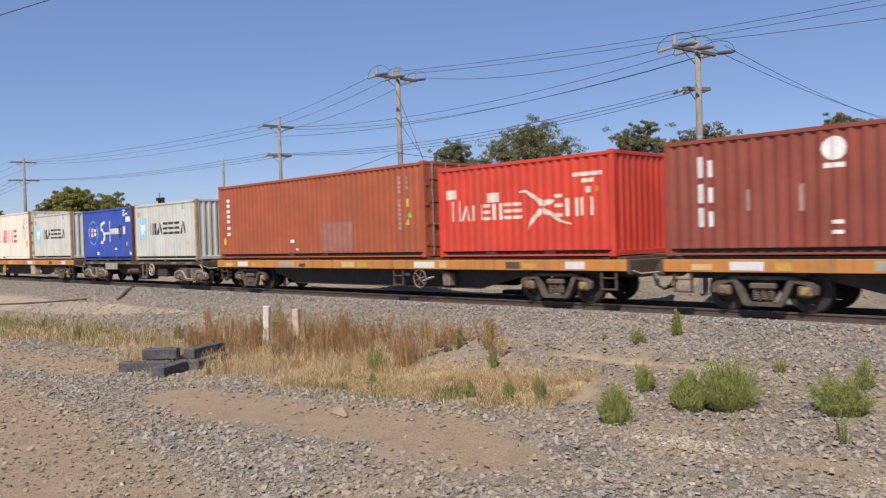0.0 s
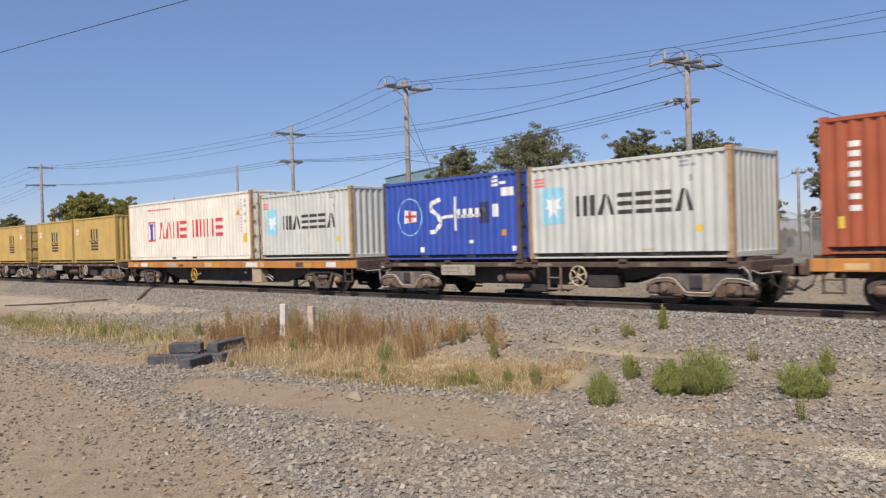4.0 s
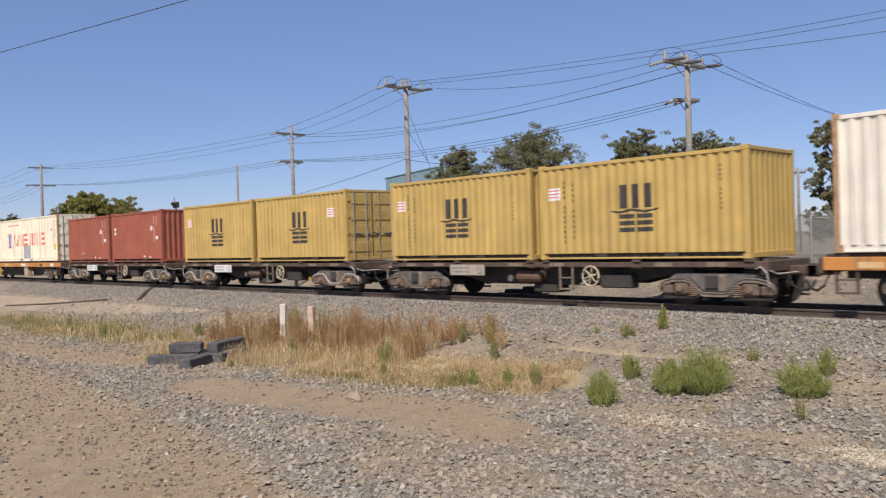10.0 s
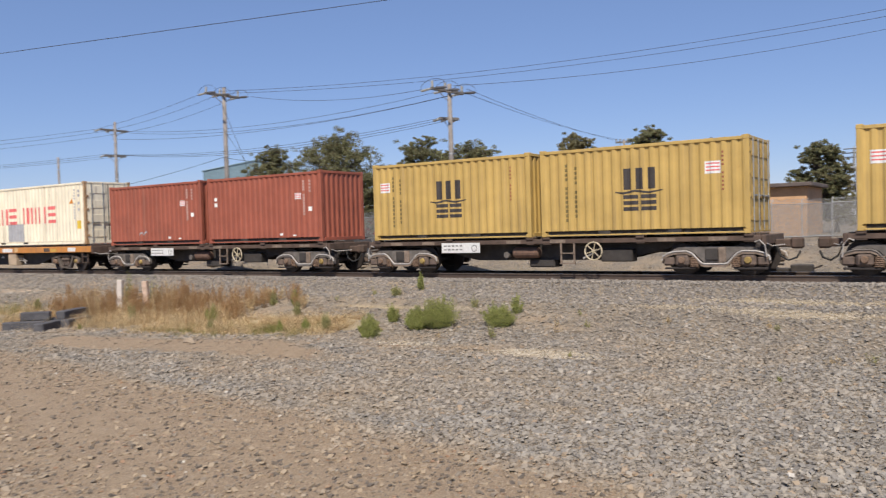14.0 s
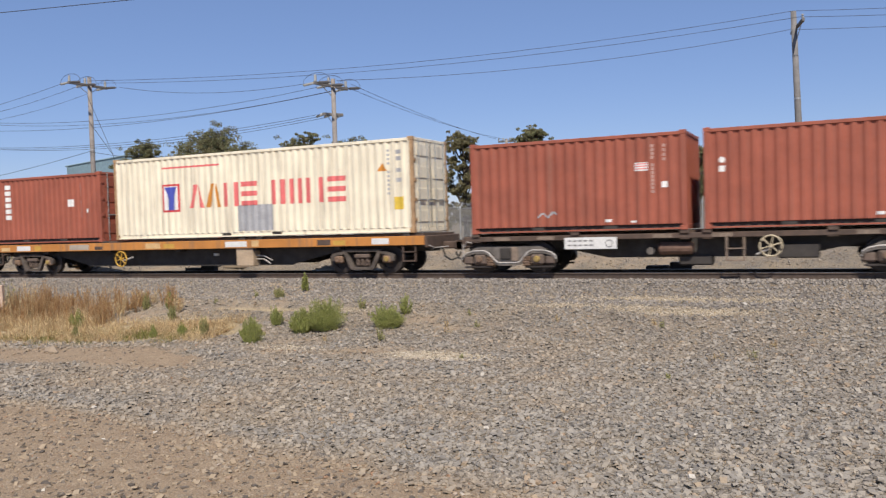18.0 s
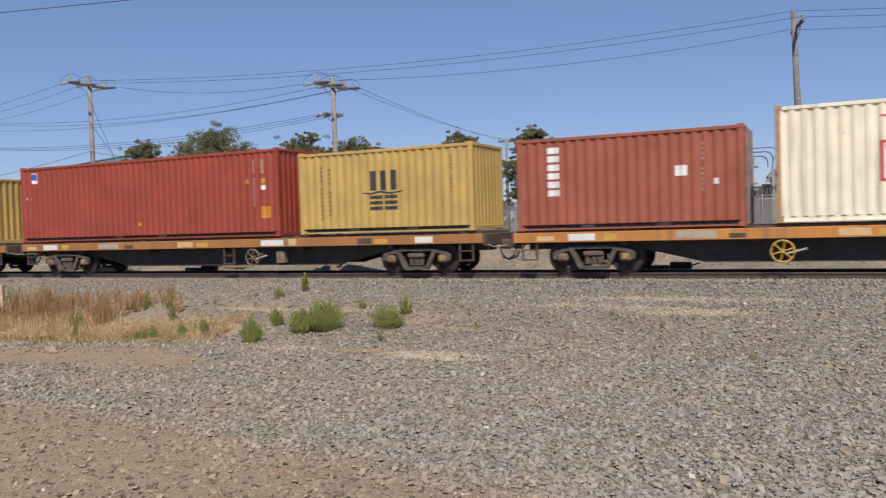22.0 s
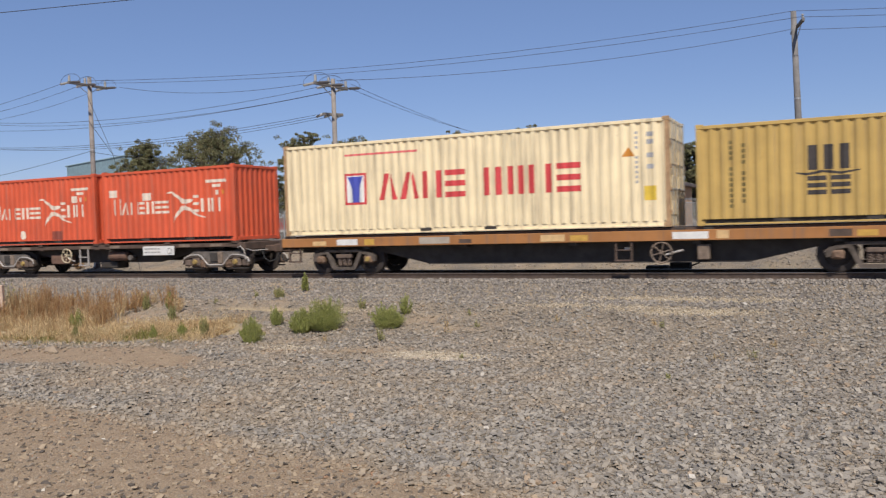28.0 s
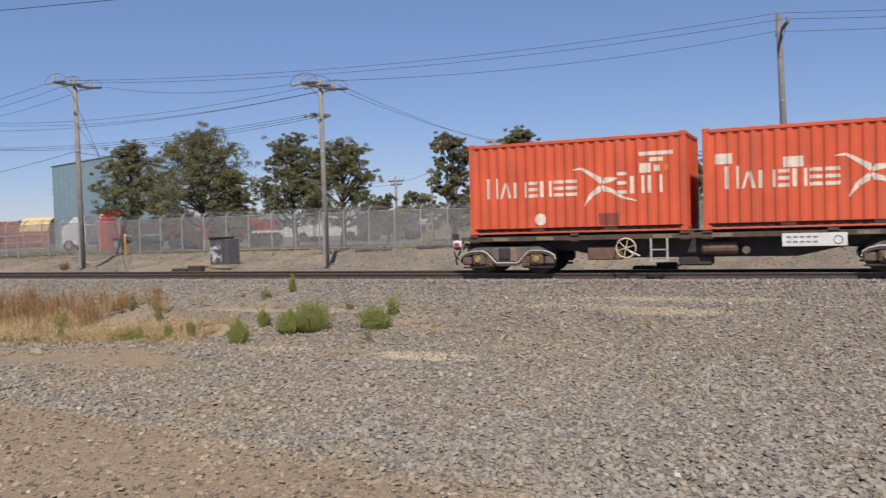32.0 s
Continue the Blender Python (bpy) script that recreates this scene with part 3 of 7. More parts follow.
def seen_ground(n, x0, x1, y0, y1):
    """Random places inside the fan of ground in front of the camera's stand."""
    x, y = x0 + (x1 - x0) * rng.random(n), y0 + (y1 - y0) * rng.random(n)
    ang, turn = np.degrees(np.arctan2(x - EYE_A[0], y - EYE_A[1])), np.degrees(np.arctan2(x - EYE_B[0], y - EYE_B[1]))
    inside = ((ang > -78) | ((turn > -72) & (turn < 0))) & (turn < 9)
    return x[inside], y[inside]


def scatter():
    x, y = seen_ground(620000, -48, 6, -20.0, -1.3)
    dist = np.hypot(x - EYE_B[0], y - EYE_B[1])
    thin = np.clip(1 - 1.4 * straw_at(x, y), 0, 1) * np.clip(1 - 1.1 * chaff_at(x, y), 0, 1) * np.clip(1 - bare_at(x, y), 0.03, 1)
    keep = rng.random(len(x)) < np.clip(1.34 - dirt_at(x, y) * 1.5, 0.08, 1) * np.clip(7.0 / dist, 0.2, 1) * thin
    x, y = x[keep], y[keep]
    size = 0.024 + 0.066 * rng.random(len(x)) ** 2.4 + 0.0006 * np.hypot(x, y + 20)
    stones("crushed_stone", x, y, size, M["gravel"], "loose grey crushed stone lying over the dirt", 0.44, 0.42)
    x, y = seen_ground(230000, -45, 4, -20.0, -5.8)
    dist = np.hypot(x - EYE_B[0], y - EYE_B[1])
    keep = rng.random(len(x)) < np.clip(1 - 0.9 * bare_at(x, y), 0, 1) * np.clip(dirt_at(x, y) * 1.3 - 0.4, 0.03, 0.5) * np.clip(7.0 / dist, 0.25, 1) * np.clip(1 - straw_at(x, y), 0, 1) * (0.3 + 1.1 * fbm(x * 0.8, y * 0.8, 33))
    x, y = x[keep], y[keep]
    stones("dirt_pebbles", x, y, 0.014 + 0.054 * rng.random(len(x)) ** 2.4 + 0.0006 * np.hypot(x, y + 20), M["pebble"], "brown pebbles trodden into the dirt", 0.5, 0.25, False)
    n = 32000
    x, y = -62 + 70 * rng.random(n) ** 0.8, -1.75 + 1.8 * rng.random(n)
    keep = rng.random(n) > 1.2 * chaff_at(x, y)
    x, y = x[keep], y[keep]
    stones("track_ballast", x, y, 0.034 + 0.045 * rng.random(len(x)), M["ballast"], "grey broken-stone ballast shouldering the track", 0.7, 0.4, False)
    n = 9000
    x, y = -50 + 58 * rng.random(n), 2.7 + 9 * rng.random(n) ** 1.6
    stones("yard_gravel", x, y, 0.05 + 0.05 * rng.random(n), M["ballast"], "coarse gravel strewn behind the track", 0.5, 0.3)
    x, y = seen_ground(200000, -12, 3.5, -7.2, -1.0)
    keep = rng.random(len(x)) < 1.6 * chaff_at(x, y) - 0.05
    x, y = x[keep], y[keep]
    stones("pale_chaff", x, y, 0.014 + 0.03 * rng.random(len(x)), M["chaff"], "pale chaff blown over the gravel", 0.25, 0.5, False)


scatter()


# ---- track ----
RAIL = [(-0.07, -0.16), (0.07, -0.16), (0.07, -0.148), (0.012, -0.13), (0.012, -0.045), (0.035, -0.035), (0.035, -0.004), (0.03, 0), (-0.03, 0), (-0.035, -0.004), (-0.035, -0.035), (-0.012, -0.045), (-0.012, -0.13), (-0.07, -0.148)]


def track():
    t = thing("railway_track", "rusty steel railway track on timber sleepers", "track", kind="structure")
    for y in (0.467, 1.973):
        v, n = [(x, y + a, b) for x in (-400, 300) for a, b in RAIL], len(RAIL)
        g = Geo()
        g.v = v
        g.f = [(j, j + n, (j + 1) % n + n, (j + 1) % n) for j in range(n)]
        part("rail", g, M["rail"], t)
        part("rail_head", Geo().box(-400, 300, y - 0.028, y + 0.028, -0.002, 0.003), M["railtop"], t, "worn bright rail top")
    g = Geo().box(-0.115, 0.115, -0.03, 2.47, -0.29, -0.165, 0.012)
    me = g.mesh("sleeper", M["sleeper"])
    clip = Geo()
    for y in (0.467, 1.973):
        clip.box(-0.09, 0.09, y - 0.15, y + 0.15, -0.166, -0.15)
    cm = clip.mesh("rail_plate", M["rail"])
    k = 0
    x = -66.0
    while x < 9:
        dx = 0.03 * math.sin(k * 12.9)
        part("sleeper", me, None, t, at=pose(x + dx, 0.03 * math.sin(k * 7.7), 0, 0, 0, 0.8 * math.sin(k * 5.1)))
        part("rail_plate", cm, None, t, at=pose(x + dx, 0, 0))
        x += 0.66
        k += 1


track()


# ---- train ----
DRIFT_T, DRIFT = (0, 7, 11.5, 12.5, 13.5, 16.5, 18, 32), (-0.018, -0.025, -0.025, -0.227, 0.075, -0.018, 0.164, 0.219)


def slide(t):
    """How far the train has run at t seconds, in metres: it slows a little."""
    u = (t - 16) / 16
    return 5.65007 * t - 3.18882 * u * u + 0.4068 * u ** 3 + float(np.interp(t, DRIFT_T, DRIFT))


TRACK_Y = 1.22
moving, rolling = [], []
PERIOD, DEPTH = 0.278, 0.036


def ribs(x0, x1):
    """The corrugated profile from x0 to x1: places and depths."""
    n = max(1, round((x1 - x0) / PERIOD))
    p = (x1 - x0) / n
    out = [(x0, 0.0)]
    for i in range(n):
        a = x0 + i * p
        out += [(a + 0.14 * p, 0.0), (a + 0.36 * p, DEPTH), (a + 0.64 * p, DEPTH), (a + 0.86 * p, 0.0)]
    return out + [(x1, 0.0)]


def corrugated(x0, x1, z0, z1, y, side):
    """A corrugated wall; side -1 faces -y."""
    pr = ribs(x0, x1)
    g = Geo()
    g.v = [(x, y - side * d, z) for x, d in pr for z in (z0, z1)]
    for i in range(len(pr) - 1):
        q = (2 * i, 2 * i + 2, 2 * i + 3, 2 * i + 1)
        g.f.append(q if side < 0 else q[::-1])
    return g


def decal(polys, x0, x1, y, mat, parent, name, label=""):
    """Painted shapes that follow the ribs of the wall between x0 and x1."""
    pr = ribs(x0, x1)
    bm = bmesh.new()
    for pts in polys:
        bm.faces.new([bm.verts.new((px_, 0, pz_)) for px_, pz_ in pts])
    lo, hi = min(p[0] for q in polys for p in q), max(p[0] for q in polys for p in q)
    for x, _ in pr:
        if lo < x < hi:
            bmesh.ops.bisect_plane(bm, geom=bm.verts[:] + bm.edges[:] + bm.faces[:], plane_co=(x, 0, 0), plane_no=(1, 0, 0))
    xs, ds = [p[0] for p in pr], [p[1] for p in pr]
    for v in bm.verts:
        v.co.y = y + float(np.interp(v.co.x, xs, ds)) - 0.004
    bmesh.ops.recalc_face_normals(bm, faces=bm.faces)
    for f in bm.faces:
        if f.normal.y > 0:
            f.normal_flip()
    me = bpy.data.meshes.new(name)
    bm.to_mesh(me)
    bm.free()
    me.materials.append(mat)
    return part(name, me, None, parent, label)


def rect(x0, x1, z0, z1):
    return [(x0, z0), (x1, z0), (x1, z1), (x0, z1)]


def blocks(x0, widths, gap, z0, z1, lean=0.0):
    """A row of plain blocks, one a character."""
    out, x = [], x0
    for w in widths:
        if w > 0:
            out.append([(x, z0), (x + w, z0), (x + w + lean, z1), (x + lean, z1)])
        x += abs(w) + gap
    return out


def disc(cx, cz, r, n=20, r2=None):
    pts = [(cx + (r if (r2 is None or i % 2 == 0) else r2) * math.sin(2 * math.pi * i / n), cz + (r if (r2 is None or i % 2 == 0) else r2) * math.cos(2 * math.pi * i / n)) for i in range(n)]
    return pts[::-1]


def band(points, width):
    """A ribbon along points in the wall, as quads; width may be a list."""
    w = width if isinstance(width, list) else [width] * len(points)
    out = []
    for i in range(len(points) - 1):
        (ax, az), (bx, bz) = points[i], points[i + 1]
        dx, dz = bx - ax, bz - az
        q = math.hypot(dx, dz)
        nx_, nz_ = -dz / q, dx / q
        out.append([(ax - nx_ * w[i] / 2, az - nz_ * w[i] / 2), (bx - nx_ * w[i + 1] / 2, bz - nz_ * w[i + 1] / 2), (bx + nx_ * w[i + 1] / 2, bz + nz_ * w[i + 1] / 2), (ax + nx_ * w[i] / 2, az + nz_ * w[i] / 2)])
    return out


CREAM = paint("cream_container_paint", rgb(237, 227, 202), 0.55, 0.5, 0.5, 1.06)
AGED = paint("sun_yellowed_container_paint", rgb(238, 220, 180), 0.6, 0.6, 0.5, 1.05)
WHITE = paint("white_container_paint", rgb(230, 221, 205), 0.4, 0.4, 0.5, 1.05)
YELLOW = paint("mustard_container_paint", rgb(188, 157, 90), 0.25, 0.35, 0.5, 1.12)
BROWN = paint("red_brown_container_paint", rgb(151, 83, 64), 0.2, 0.25, 0.55, 1.2)
MAROON = paint("maroon_container_paint", rgb(137, 67, 53), 0.3, 0.3, 0.55, 1.2)
DEEPRED = paint("deep_red_container_paint", rgb(150, 64, 48), 0.15, 0.2, 0.5, 1.15)
BRICK = paint("brick_red_container_paint", rgb(163, 84, 55), 0.2, 0.25, 0.55, 1.12)
SCARLET = paint("scarlet_container_paint", rgb(208, 89, 56), 0.4, 0.5, 0.5, 1.12)
FRESH = paint("fresh_scarlet_container_paint", rgb(206, 66, 47), 0.3, 0.35, 0.5, 1.1)
BLUE = paint("blue_container_paint", rgb(52, 80, 168), 0.25, 0.3, 0.45, 1.15)
GREY = paint("pale_grey_container_paint", rgb(200, 200, 192), 0.3, 0.4, 0.5, 1.05)
D_RED, D_WHITE, D_BLACK = plain("red_marking", rgb(206, 70, 72), 0.6, 0, 2, 0.12, 0), plain("white_marking", (0.78, 0.77, 0.74, 1), 0.6, 0, 3, 0.1, 0), plain("black_marking", (0.048, 0.04, 0.037, 1), 0.65, 0, 3, 0.2, 0)
D_BLUE, D_SKY, D_YELLOW, D_ORANGE = plain("blue_marking", rgb(70, 80, 170), 0.6, 0, 3, 0.15, 0), plain("light_blue_marking", rgb(150, 205, 225), 0.6, 0, 3, 0.1, 0), plain("yellow_label", (0.72, 0.5, 0.06, 1), 0.6, 0, 3, 0.15, 0), plain("orange_label", (0.6, 0.24, 0.03, 1), 0.6, 0, 3, 0.15, 0)
D_GREYP, D_PINK = plain("grey_repair_patch", (0.38, 0.38, 0.39, 1), 0.6, 0, 2, 0.15, 0), plain("faded_red_marking", rgb(222, 112, 110), 0.6, 0, 2, 0.12, 0)
D_CREAMY = plain("worn_cream_marking", (0.72, 0.66, 0.55, 1), 0.6, 0, 3, 0.14, 0, dirt=(0.5, 0.2, 0.12, 1))
D_FAINT = plain("weathered_patch_paint", (0.34, 0.14, 0.105, 1), 0.7, 0, 3, 0.2, 0)
D_OLIVE = plain("worn_dark_code_paint", (0.2, 0.15, 0.05, 1), 0.6, 0, 3, 0.25, 0)
D_INDIGO = plain("dark_blue_marking", (0.03, 0.04, 0.12, 1), 0.6, 0, 3, 0.15, 0)
D_GHOST = plain("faded_paint_marking", (0.42, 0.25, 0.21, 1), 0.6, 0, 3, 0.2, 0)
RUSTED = plain("rusted_rail_paint", (0.40, 0.26, 0.14, 1), 0.8, 0, 4, 0.35, 0.3, dirt=(0.2, 0.09, 0.04, 1))


def container(left, length, height, base, mat, label, doors=0, postmat=None, railmat=None, recess=0.115):
    """A shipping container whose left end is at x = left when t = 0. doors: -1 left end, 1 right end."""
    h, L, W = height, length / 2, 1.219
    c = thing("shipping_container", label, "container", group="containers on the train")
    c["run"] = (left + L, base)
    moving.append(c)
    pm, rm = postmat or mat, railmat or mat
    zi0, zi1 = 0.17, h - 0.12
    for s in (-1, 1):
        part("side_panel", corrugated(-L + 0.11, L - 0.11, zi0, zi1, s * (W - 0.012), s), mat, c, "corrugated steel side wall")
        part("top_rail", Geo().box(-L + 0.15, L - 0.15, s * W - 0.03, s * W + 0.03 - (0.03 if s > 0 else 0), h - 0.125, h - 0.035, 0.008) if s > 0 else Geo().box(-L + 0.15, L - 0.15, -W, -W + 0.06, h - 0.125, h - 0.035, 0.008), rm, c)
        ya, yb = sorted((s * (W - recess), s * (W - recess - 0.02)))
        yc, yd = sorted((s * W, s * (W - recess - 0.015)))
        part("bottom_rail", Geo().box(-L + 0.15, L - 0.15, ya, yb, 0.03, 0.172).box(-L + 0.15, L - 0.15, yc, yd, 0.018, 0.062, 0.006), rm, c, "recessed channel rail")
        for e in (-1, 1):
            x0, x1 = sorted((e * L, e * (L - 0.13)))
            y0, y1 = sorted((s * W, s * (W - 0.13)))
            part("corner_post", Geo().box(x0 + 0.004, x1 - 0.004, y0 + 0.003, y1 - 0.003, 0.11, h - 0.115, 0.012), pm, c)
            for z0 in (0, h - 0.118):
                xa, xb = sorted((e * L, e * (L - 0.178)))
                ya, yb = sorted((s * W, s * (W - 0.162)))
                part("corner_casting", Geo().box(xa, xb, ya, yb, z0, z0 + 0.118, 0.01), pm, c)
    roof = Geo()
    n = round(2 * L / 0.42)
    for i in range(n):
        a, p = -L + 0.1 + i * (2 * L - 0.2) / n, (2 * L - 0.2) / n
        for x0, x1, za, zb in ((0, 0.3, 0, 0), (0.3, 0.45, 0, 0.02), (0.45, 0.85, 0.02, 0.02), (0.85, 1, 0.02, 0)):
            roof.poly([(a + x0 * p, -W + 0.03, h - 0.05 + za), (a + x1 * p, -W + 0.03, h - 0.05 + zb), (a + x1 * p, W - 0.03, h - 0.05 + zb), (a + x0 * p, W - 0.03, h - 0.05 + za)])
    part("roof", roof, mat, c)
    # solid black blocks stand in for the shade inside the fork pockets
    for q in (-1.03, 1.03):
        part("fork_pocket", Geo().box(q - 0.18, q + 0.18, -W + min(0.012, recess - 0.02), -W + recess + 0.015, 0.064, 0.15), M["black"], c, "black block standing for the shaded fork pocket opening")
    part("underframe", Geo().box(-L + 0.2, L - 0.2, -W + 0.1, W - 0.1, 0.06, 0.16), M["black"], c)
    for e in (-1, 1):
        x = e * (L - 0.012)
        xa, xb = sorted((e * L, e * (L - 0.1)))
        part("end_header", Geo().box(xa + 0.002, xb, -W + 0.165, W - 0.165, h - 0.11, h - 0.02, 0.008), rm, c)
        part("end_sill", Geo().box(xa + 0.002, xb, -W + 0.165, W - 0.165, 0.02, 0.15, 0.008), rm, c)
        if doors == e:
            part("door_seal", Geo().box(min(x, x + e * 0.006), max(x, x + e * 0.006), -0.02, 0.02, 0.17, h - 0.13), M["black"], c, "black rubber door seal")
            for s in (-1, 1):
                y0, y1 = sorted((s * 0.012, s * (W - 0.135)))
                g = Geo().box(min(x, x - e * 0.05), max(x, x - e * 0.05), y0, y1, 0.155, h - 0.115, 0.008)
                d = part("door", g, mat, c, "container door leaf")
                for j in range(4):
                    z = 0.32 + j * (h - 0.75) / 3.2
                    part("door_panel", Geo().box(min(x, x + e * 0.02), max(x, x + e * 0.02), y0 + 0.12, y1 - 0.12, z, z + 0.36, 0.012), mat, d)
                for q in (0.24, 0.78):
                    yy = s * q * (W - 0.135) + s * 0.03
                    bar = part("locking_bar", Geo().tube([(x + e * 0.035, yy, 0.06), (x + e * 0.035, yy, h - 0.06)], 0.018, 8), M["galv"], d, "galvanised locking bar")
                    part("bar_handle", Geo().box(min(x + e * 0.03, x + e * 0.06), max(x + e * 0.03, x + e * 0.06), min(yy, yy + s * -0.38), max(yy, yy + s * -0.38), 0.98, 1.02, 0.004), M["galv"], bar)
                for z in (0.35, 0.95, 1.55, 2.15):
                    part("hinge", Geo().box(min(x, x + e * 0.025), max(x, x + e * 0.025), min(s * (W - 0.2), s * (W - 0.06)), max(s * (W - 0.2), s * (W - 0.06)), z, z + 0.1, 0.006), pm, d)
        else:
            g = corrugated(-W + 0.135, W - 0.135, 0.14, h - 0.1, 0, -1)
            turned = Geo()
            turned.f = g.f
            turned.v = [(x - y_ if e > 0 else x + y_, (xx if e > 0 else -xx), z) for xx, y_, z in g.v]
            part("end_panel", turned, mat, c, "corrugated steel end wall")
    return c


def marks(c, length, mat, polys, name="marking", label=""):
    """Painted shapes on the near wall, x counted from the left end."""
    L = length / 2
    if name in ("word_bar", "emblem_bar", "code_bar", "bare_patch", "faded_bar", "paper_label", "orange_label", "yellow_label", "label_bar") and len(polys) > 1:
        return [decal([[(x - L, z) for x, z in q]], -L + 0.11, L - 0.11, -1.207, mat, c, name, label) for q in polys][0]
    return decal([[(x - L, z) for x, z in q] for q in polys], -L + 0.11, L - 0.11, -1.207, mat, c, name, label)


def code_bars(c, length, x, z1, mat, n=11, size=0.1, step=0.145):
    """An upright row of small bars where an unreadable code stands."""
    marks(c, length, mat, [rect(x, x + size, z1 - i * step - size, z1 - i * step) for i in range(n) if i != 4], "code_bar")


def line_cream(left, base, label, mat, word, doors=1, patch=False, faded=0):
    """40-foot box with a red emblem and a word of eight red blocks."""
    c = container(left, 12.192, 2.896, base, mat, label, doors, RUSTED, recess=0.04)
    n = 12.192
    marks(c, n, D_RED, [rect(2.28, 3.05, 0.93, 1.9)], "emblem", "red square emblem")
    L = n / 2
    inner = [[(2.36, 1.0), (2.97, 1.0), (2.97, 1.83), (2.36, 1.83)]]
    e = marks(c, n, D_WHITE, inner, "emblem_field")
    e.location.y -= 0.002
    e = marks(c, n, D_BLUE, [[(2.55, 1.0), (2.78, 1.0), (2.8, 1.42), (2.95, 1.8), (2.38, 1.8), (2.53, 1.42)]], "emblem_device")
    e.location.y -= 0.004
    slabs = glyphs(3.5, 1.04, 0.8, 0.11, ((0.62, "s"), (0.64, "s"), (0.64, "u"), (0.64, "l")), 0.18) + glyphs(6.95, 1.04, 0.8, 0.13, ((0.92, "u"), (0.18, "u"), (0.68, "u"), (0.7, "l")), 0.18)
    for k, q in enumerate(slabs):
        marks(c, n, D_ORANGE if (patch and k == 1) else word, q, "word_bar")
    marks(c, n, D_PINK, [rect(2.3, 4.85, 2.44, 2.5)], "small_line")
    marks(c, n, D_ORANGE, [[(10.95, 1.9), (11.3, 1.9), (11.12, 2.15)]], "warning_triangle")
    marks(c, n, D_YELLOW, [rect(11.52, 11.84, 0.72, 1.1)], "yellow_label")
    code_bars(c, n, 11.3, 2.55, D_GREYP, 11, 0.07, 0.13)
    marks(c, n, D_GREYP, [rect(11.6, 11.78, z, z + 0.12) for z in (1.55, 1.85, 2.2, 2.4)], "code_bar")
    if patch:
        marks(c, n, D_GREYP, [rect(5.55, 6.98, 0.2, 1.06)], "repair_patch", "grey repainted repair patch")
    return c


def glyphs(x, z, h, gap, cells, stroke):
    """Plain bars filling a row of character cells, (width, kind) each: u uprights, s slanted bars, l level bars."""
    out = []
    for w, kind in cells:
        if kind == "l":
            t = h * 0.2
            out.append([rect(x, x + w, q, q + t) for q in (z, z + (h - t) / 2, z + h - t)])
        elif kind == "s":
            m = x + w / 2
            out.append([[(x, z), (x + stroke, z), (m + stroke * 0.3, z + h), (m - stroke * 0.6, z + h)], [(x + w - stroke, z), (x + w, z), (m + stroke * 0.6, z + h), (m + stroke * 0.4, z + h * 0.8)]])
        else:
            ends = [x] if w < stroke * 1.6 else [x, x + w - stroke]
            if w > stroke * 4.6:
                ends.append(x + w / 2 - stroke / 2)
            out.append([rect(q, q + min(stroke, w), z, z + h) for q in ends])
        x += w + gap
    return out


def line_scarlet(left, base, label, ghost=False, mat=None):
    """20-foot box with white blocks and a sail-like white device."""
    c = container(left, 6.058, 2.591, base, mat or SCARLET, label, 0)
    n = 6.058
    for q in serif_row(0.52, 1.02, [(0.38, 0.58, "u"), (0.36, 0.44, "s"), (0.43, 0.44, "u"), (0.29, 0.44, "l"), (0.36, 0.44, "u"), (0.32, 0.44, "l"), (0.36, 0.44, "l")], 0.03):
        marks(c, n, D_CREAMY, q, "word_bar")
    marks(c, n, D_CREAMY, band([(3.05, 1.72), (3.3, 1.74), (3.6, 1.55), (3.85, 1.38), (4.1, 1.42), (4.26, 1.44)], [0.03, 0.07, 0.11, 0.17, 0.13, 0.03]), "emblem_device", "white sweeping sail device")
    marks(c, n, D_CREAMY, band([(3.34, 0.72), (3.55, 1.02), (3.82, 1.2), (4.1, 1.12), (4.4, 0.92), (4.78, 0.82)], [0.03, 0.12, 0.17, 0.11, 0.07, 0.03]), "emblem_device")
    for q in serif_row(4.26, 1.02, [(0.28, 0.58, "l"), (0.4, 0.46, "u"), (0.42, 0.46, "u")], 0.05):
        marks(c, n, D_CREAMY, q, "word_bar")
    marks(c, n, D_CREAMY, [rect(4.84, 5.72, 2.0, 2.1), rect(5.12, 5.46, 1.84, 1.94), rect(5.22, 5.38, 1.58, 1.74)], "code_bar")
    marks(c, n, D_ORANGE, [rect(5.5, 5.6, 1.6, 1.74)], "orange_label")
    if ghost:
        marks(c, n, D_CREAMY, [disc(2.1, 0.4, 0.17, 9)], "bare_patch")
        marks(c, n, MAROON, [rect(3.75, 4.3, 0.2, 0.52)], "repair_patch")
        marks(c, n, D_CREAMY, [rect(4.85, 5.15, 1.55, 1.8)], "code_bar")
    else:
        marks(c, n, D_CREAMY, [rect(0.3, 0.72, 1.66, 1.92), rect(1.9, 2.36, 1.5, 1.76)], "paper_label")
    return c


def serif_row(x, z, sizes, gap):
    """White bars in a row of character cells of (width, height, kind), slimmer to one side."""
    out = []
    for w, h, kind in sizes:
        if kind == "l":
            out.append([rect(x, x + w * 0.9, q, q + 0.09) for q in (z, z + h / 2 - 0.045, z + h - 0.09)])
        elif kind == "s":
            m = x + w / 2
            out.append([[(x, z), (x + 0.06, z), (m + 0.02, z + h), (m - 0.05, z + h)], [(x + w - 0.12, z), (x + w - 0.02, z), (m + 0.05, z + h), (m - 0.02, z + h)]])
        else:
            out.append([rect(x + 0.01, x + 0.11, z, z + h), rect(x + w - 0.09, x + w - 0.02, z, z + h)])
        x += w + gap
    return out


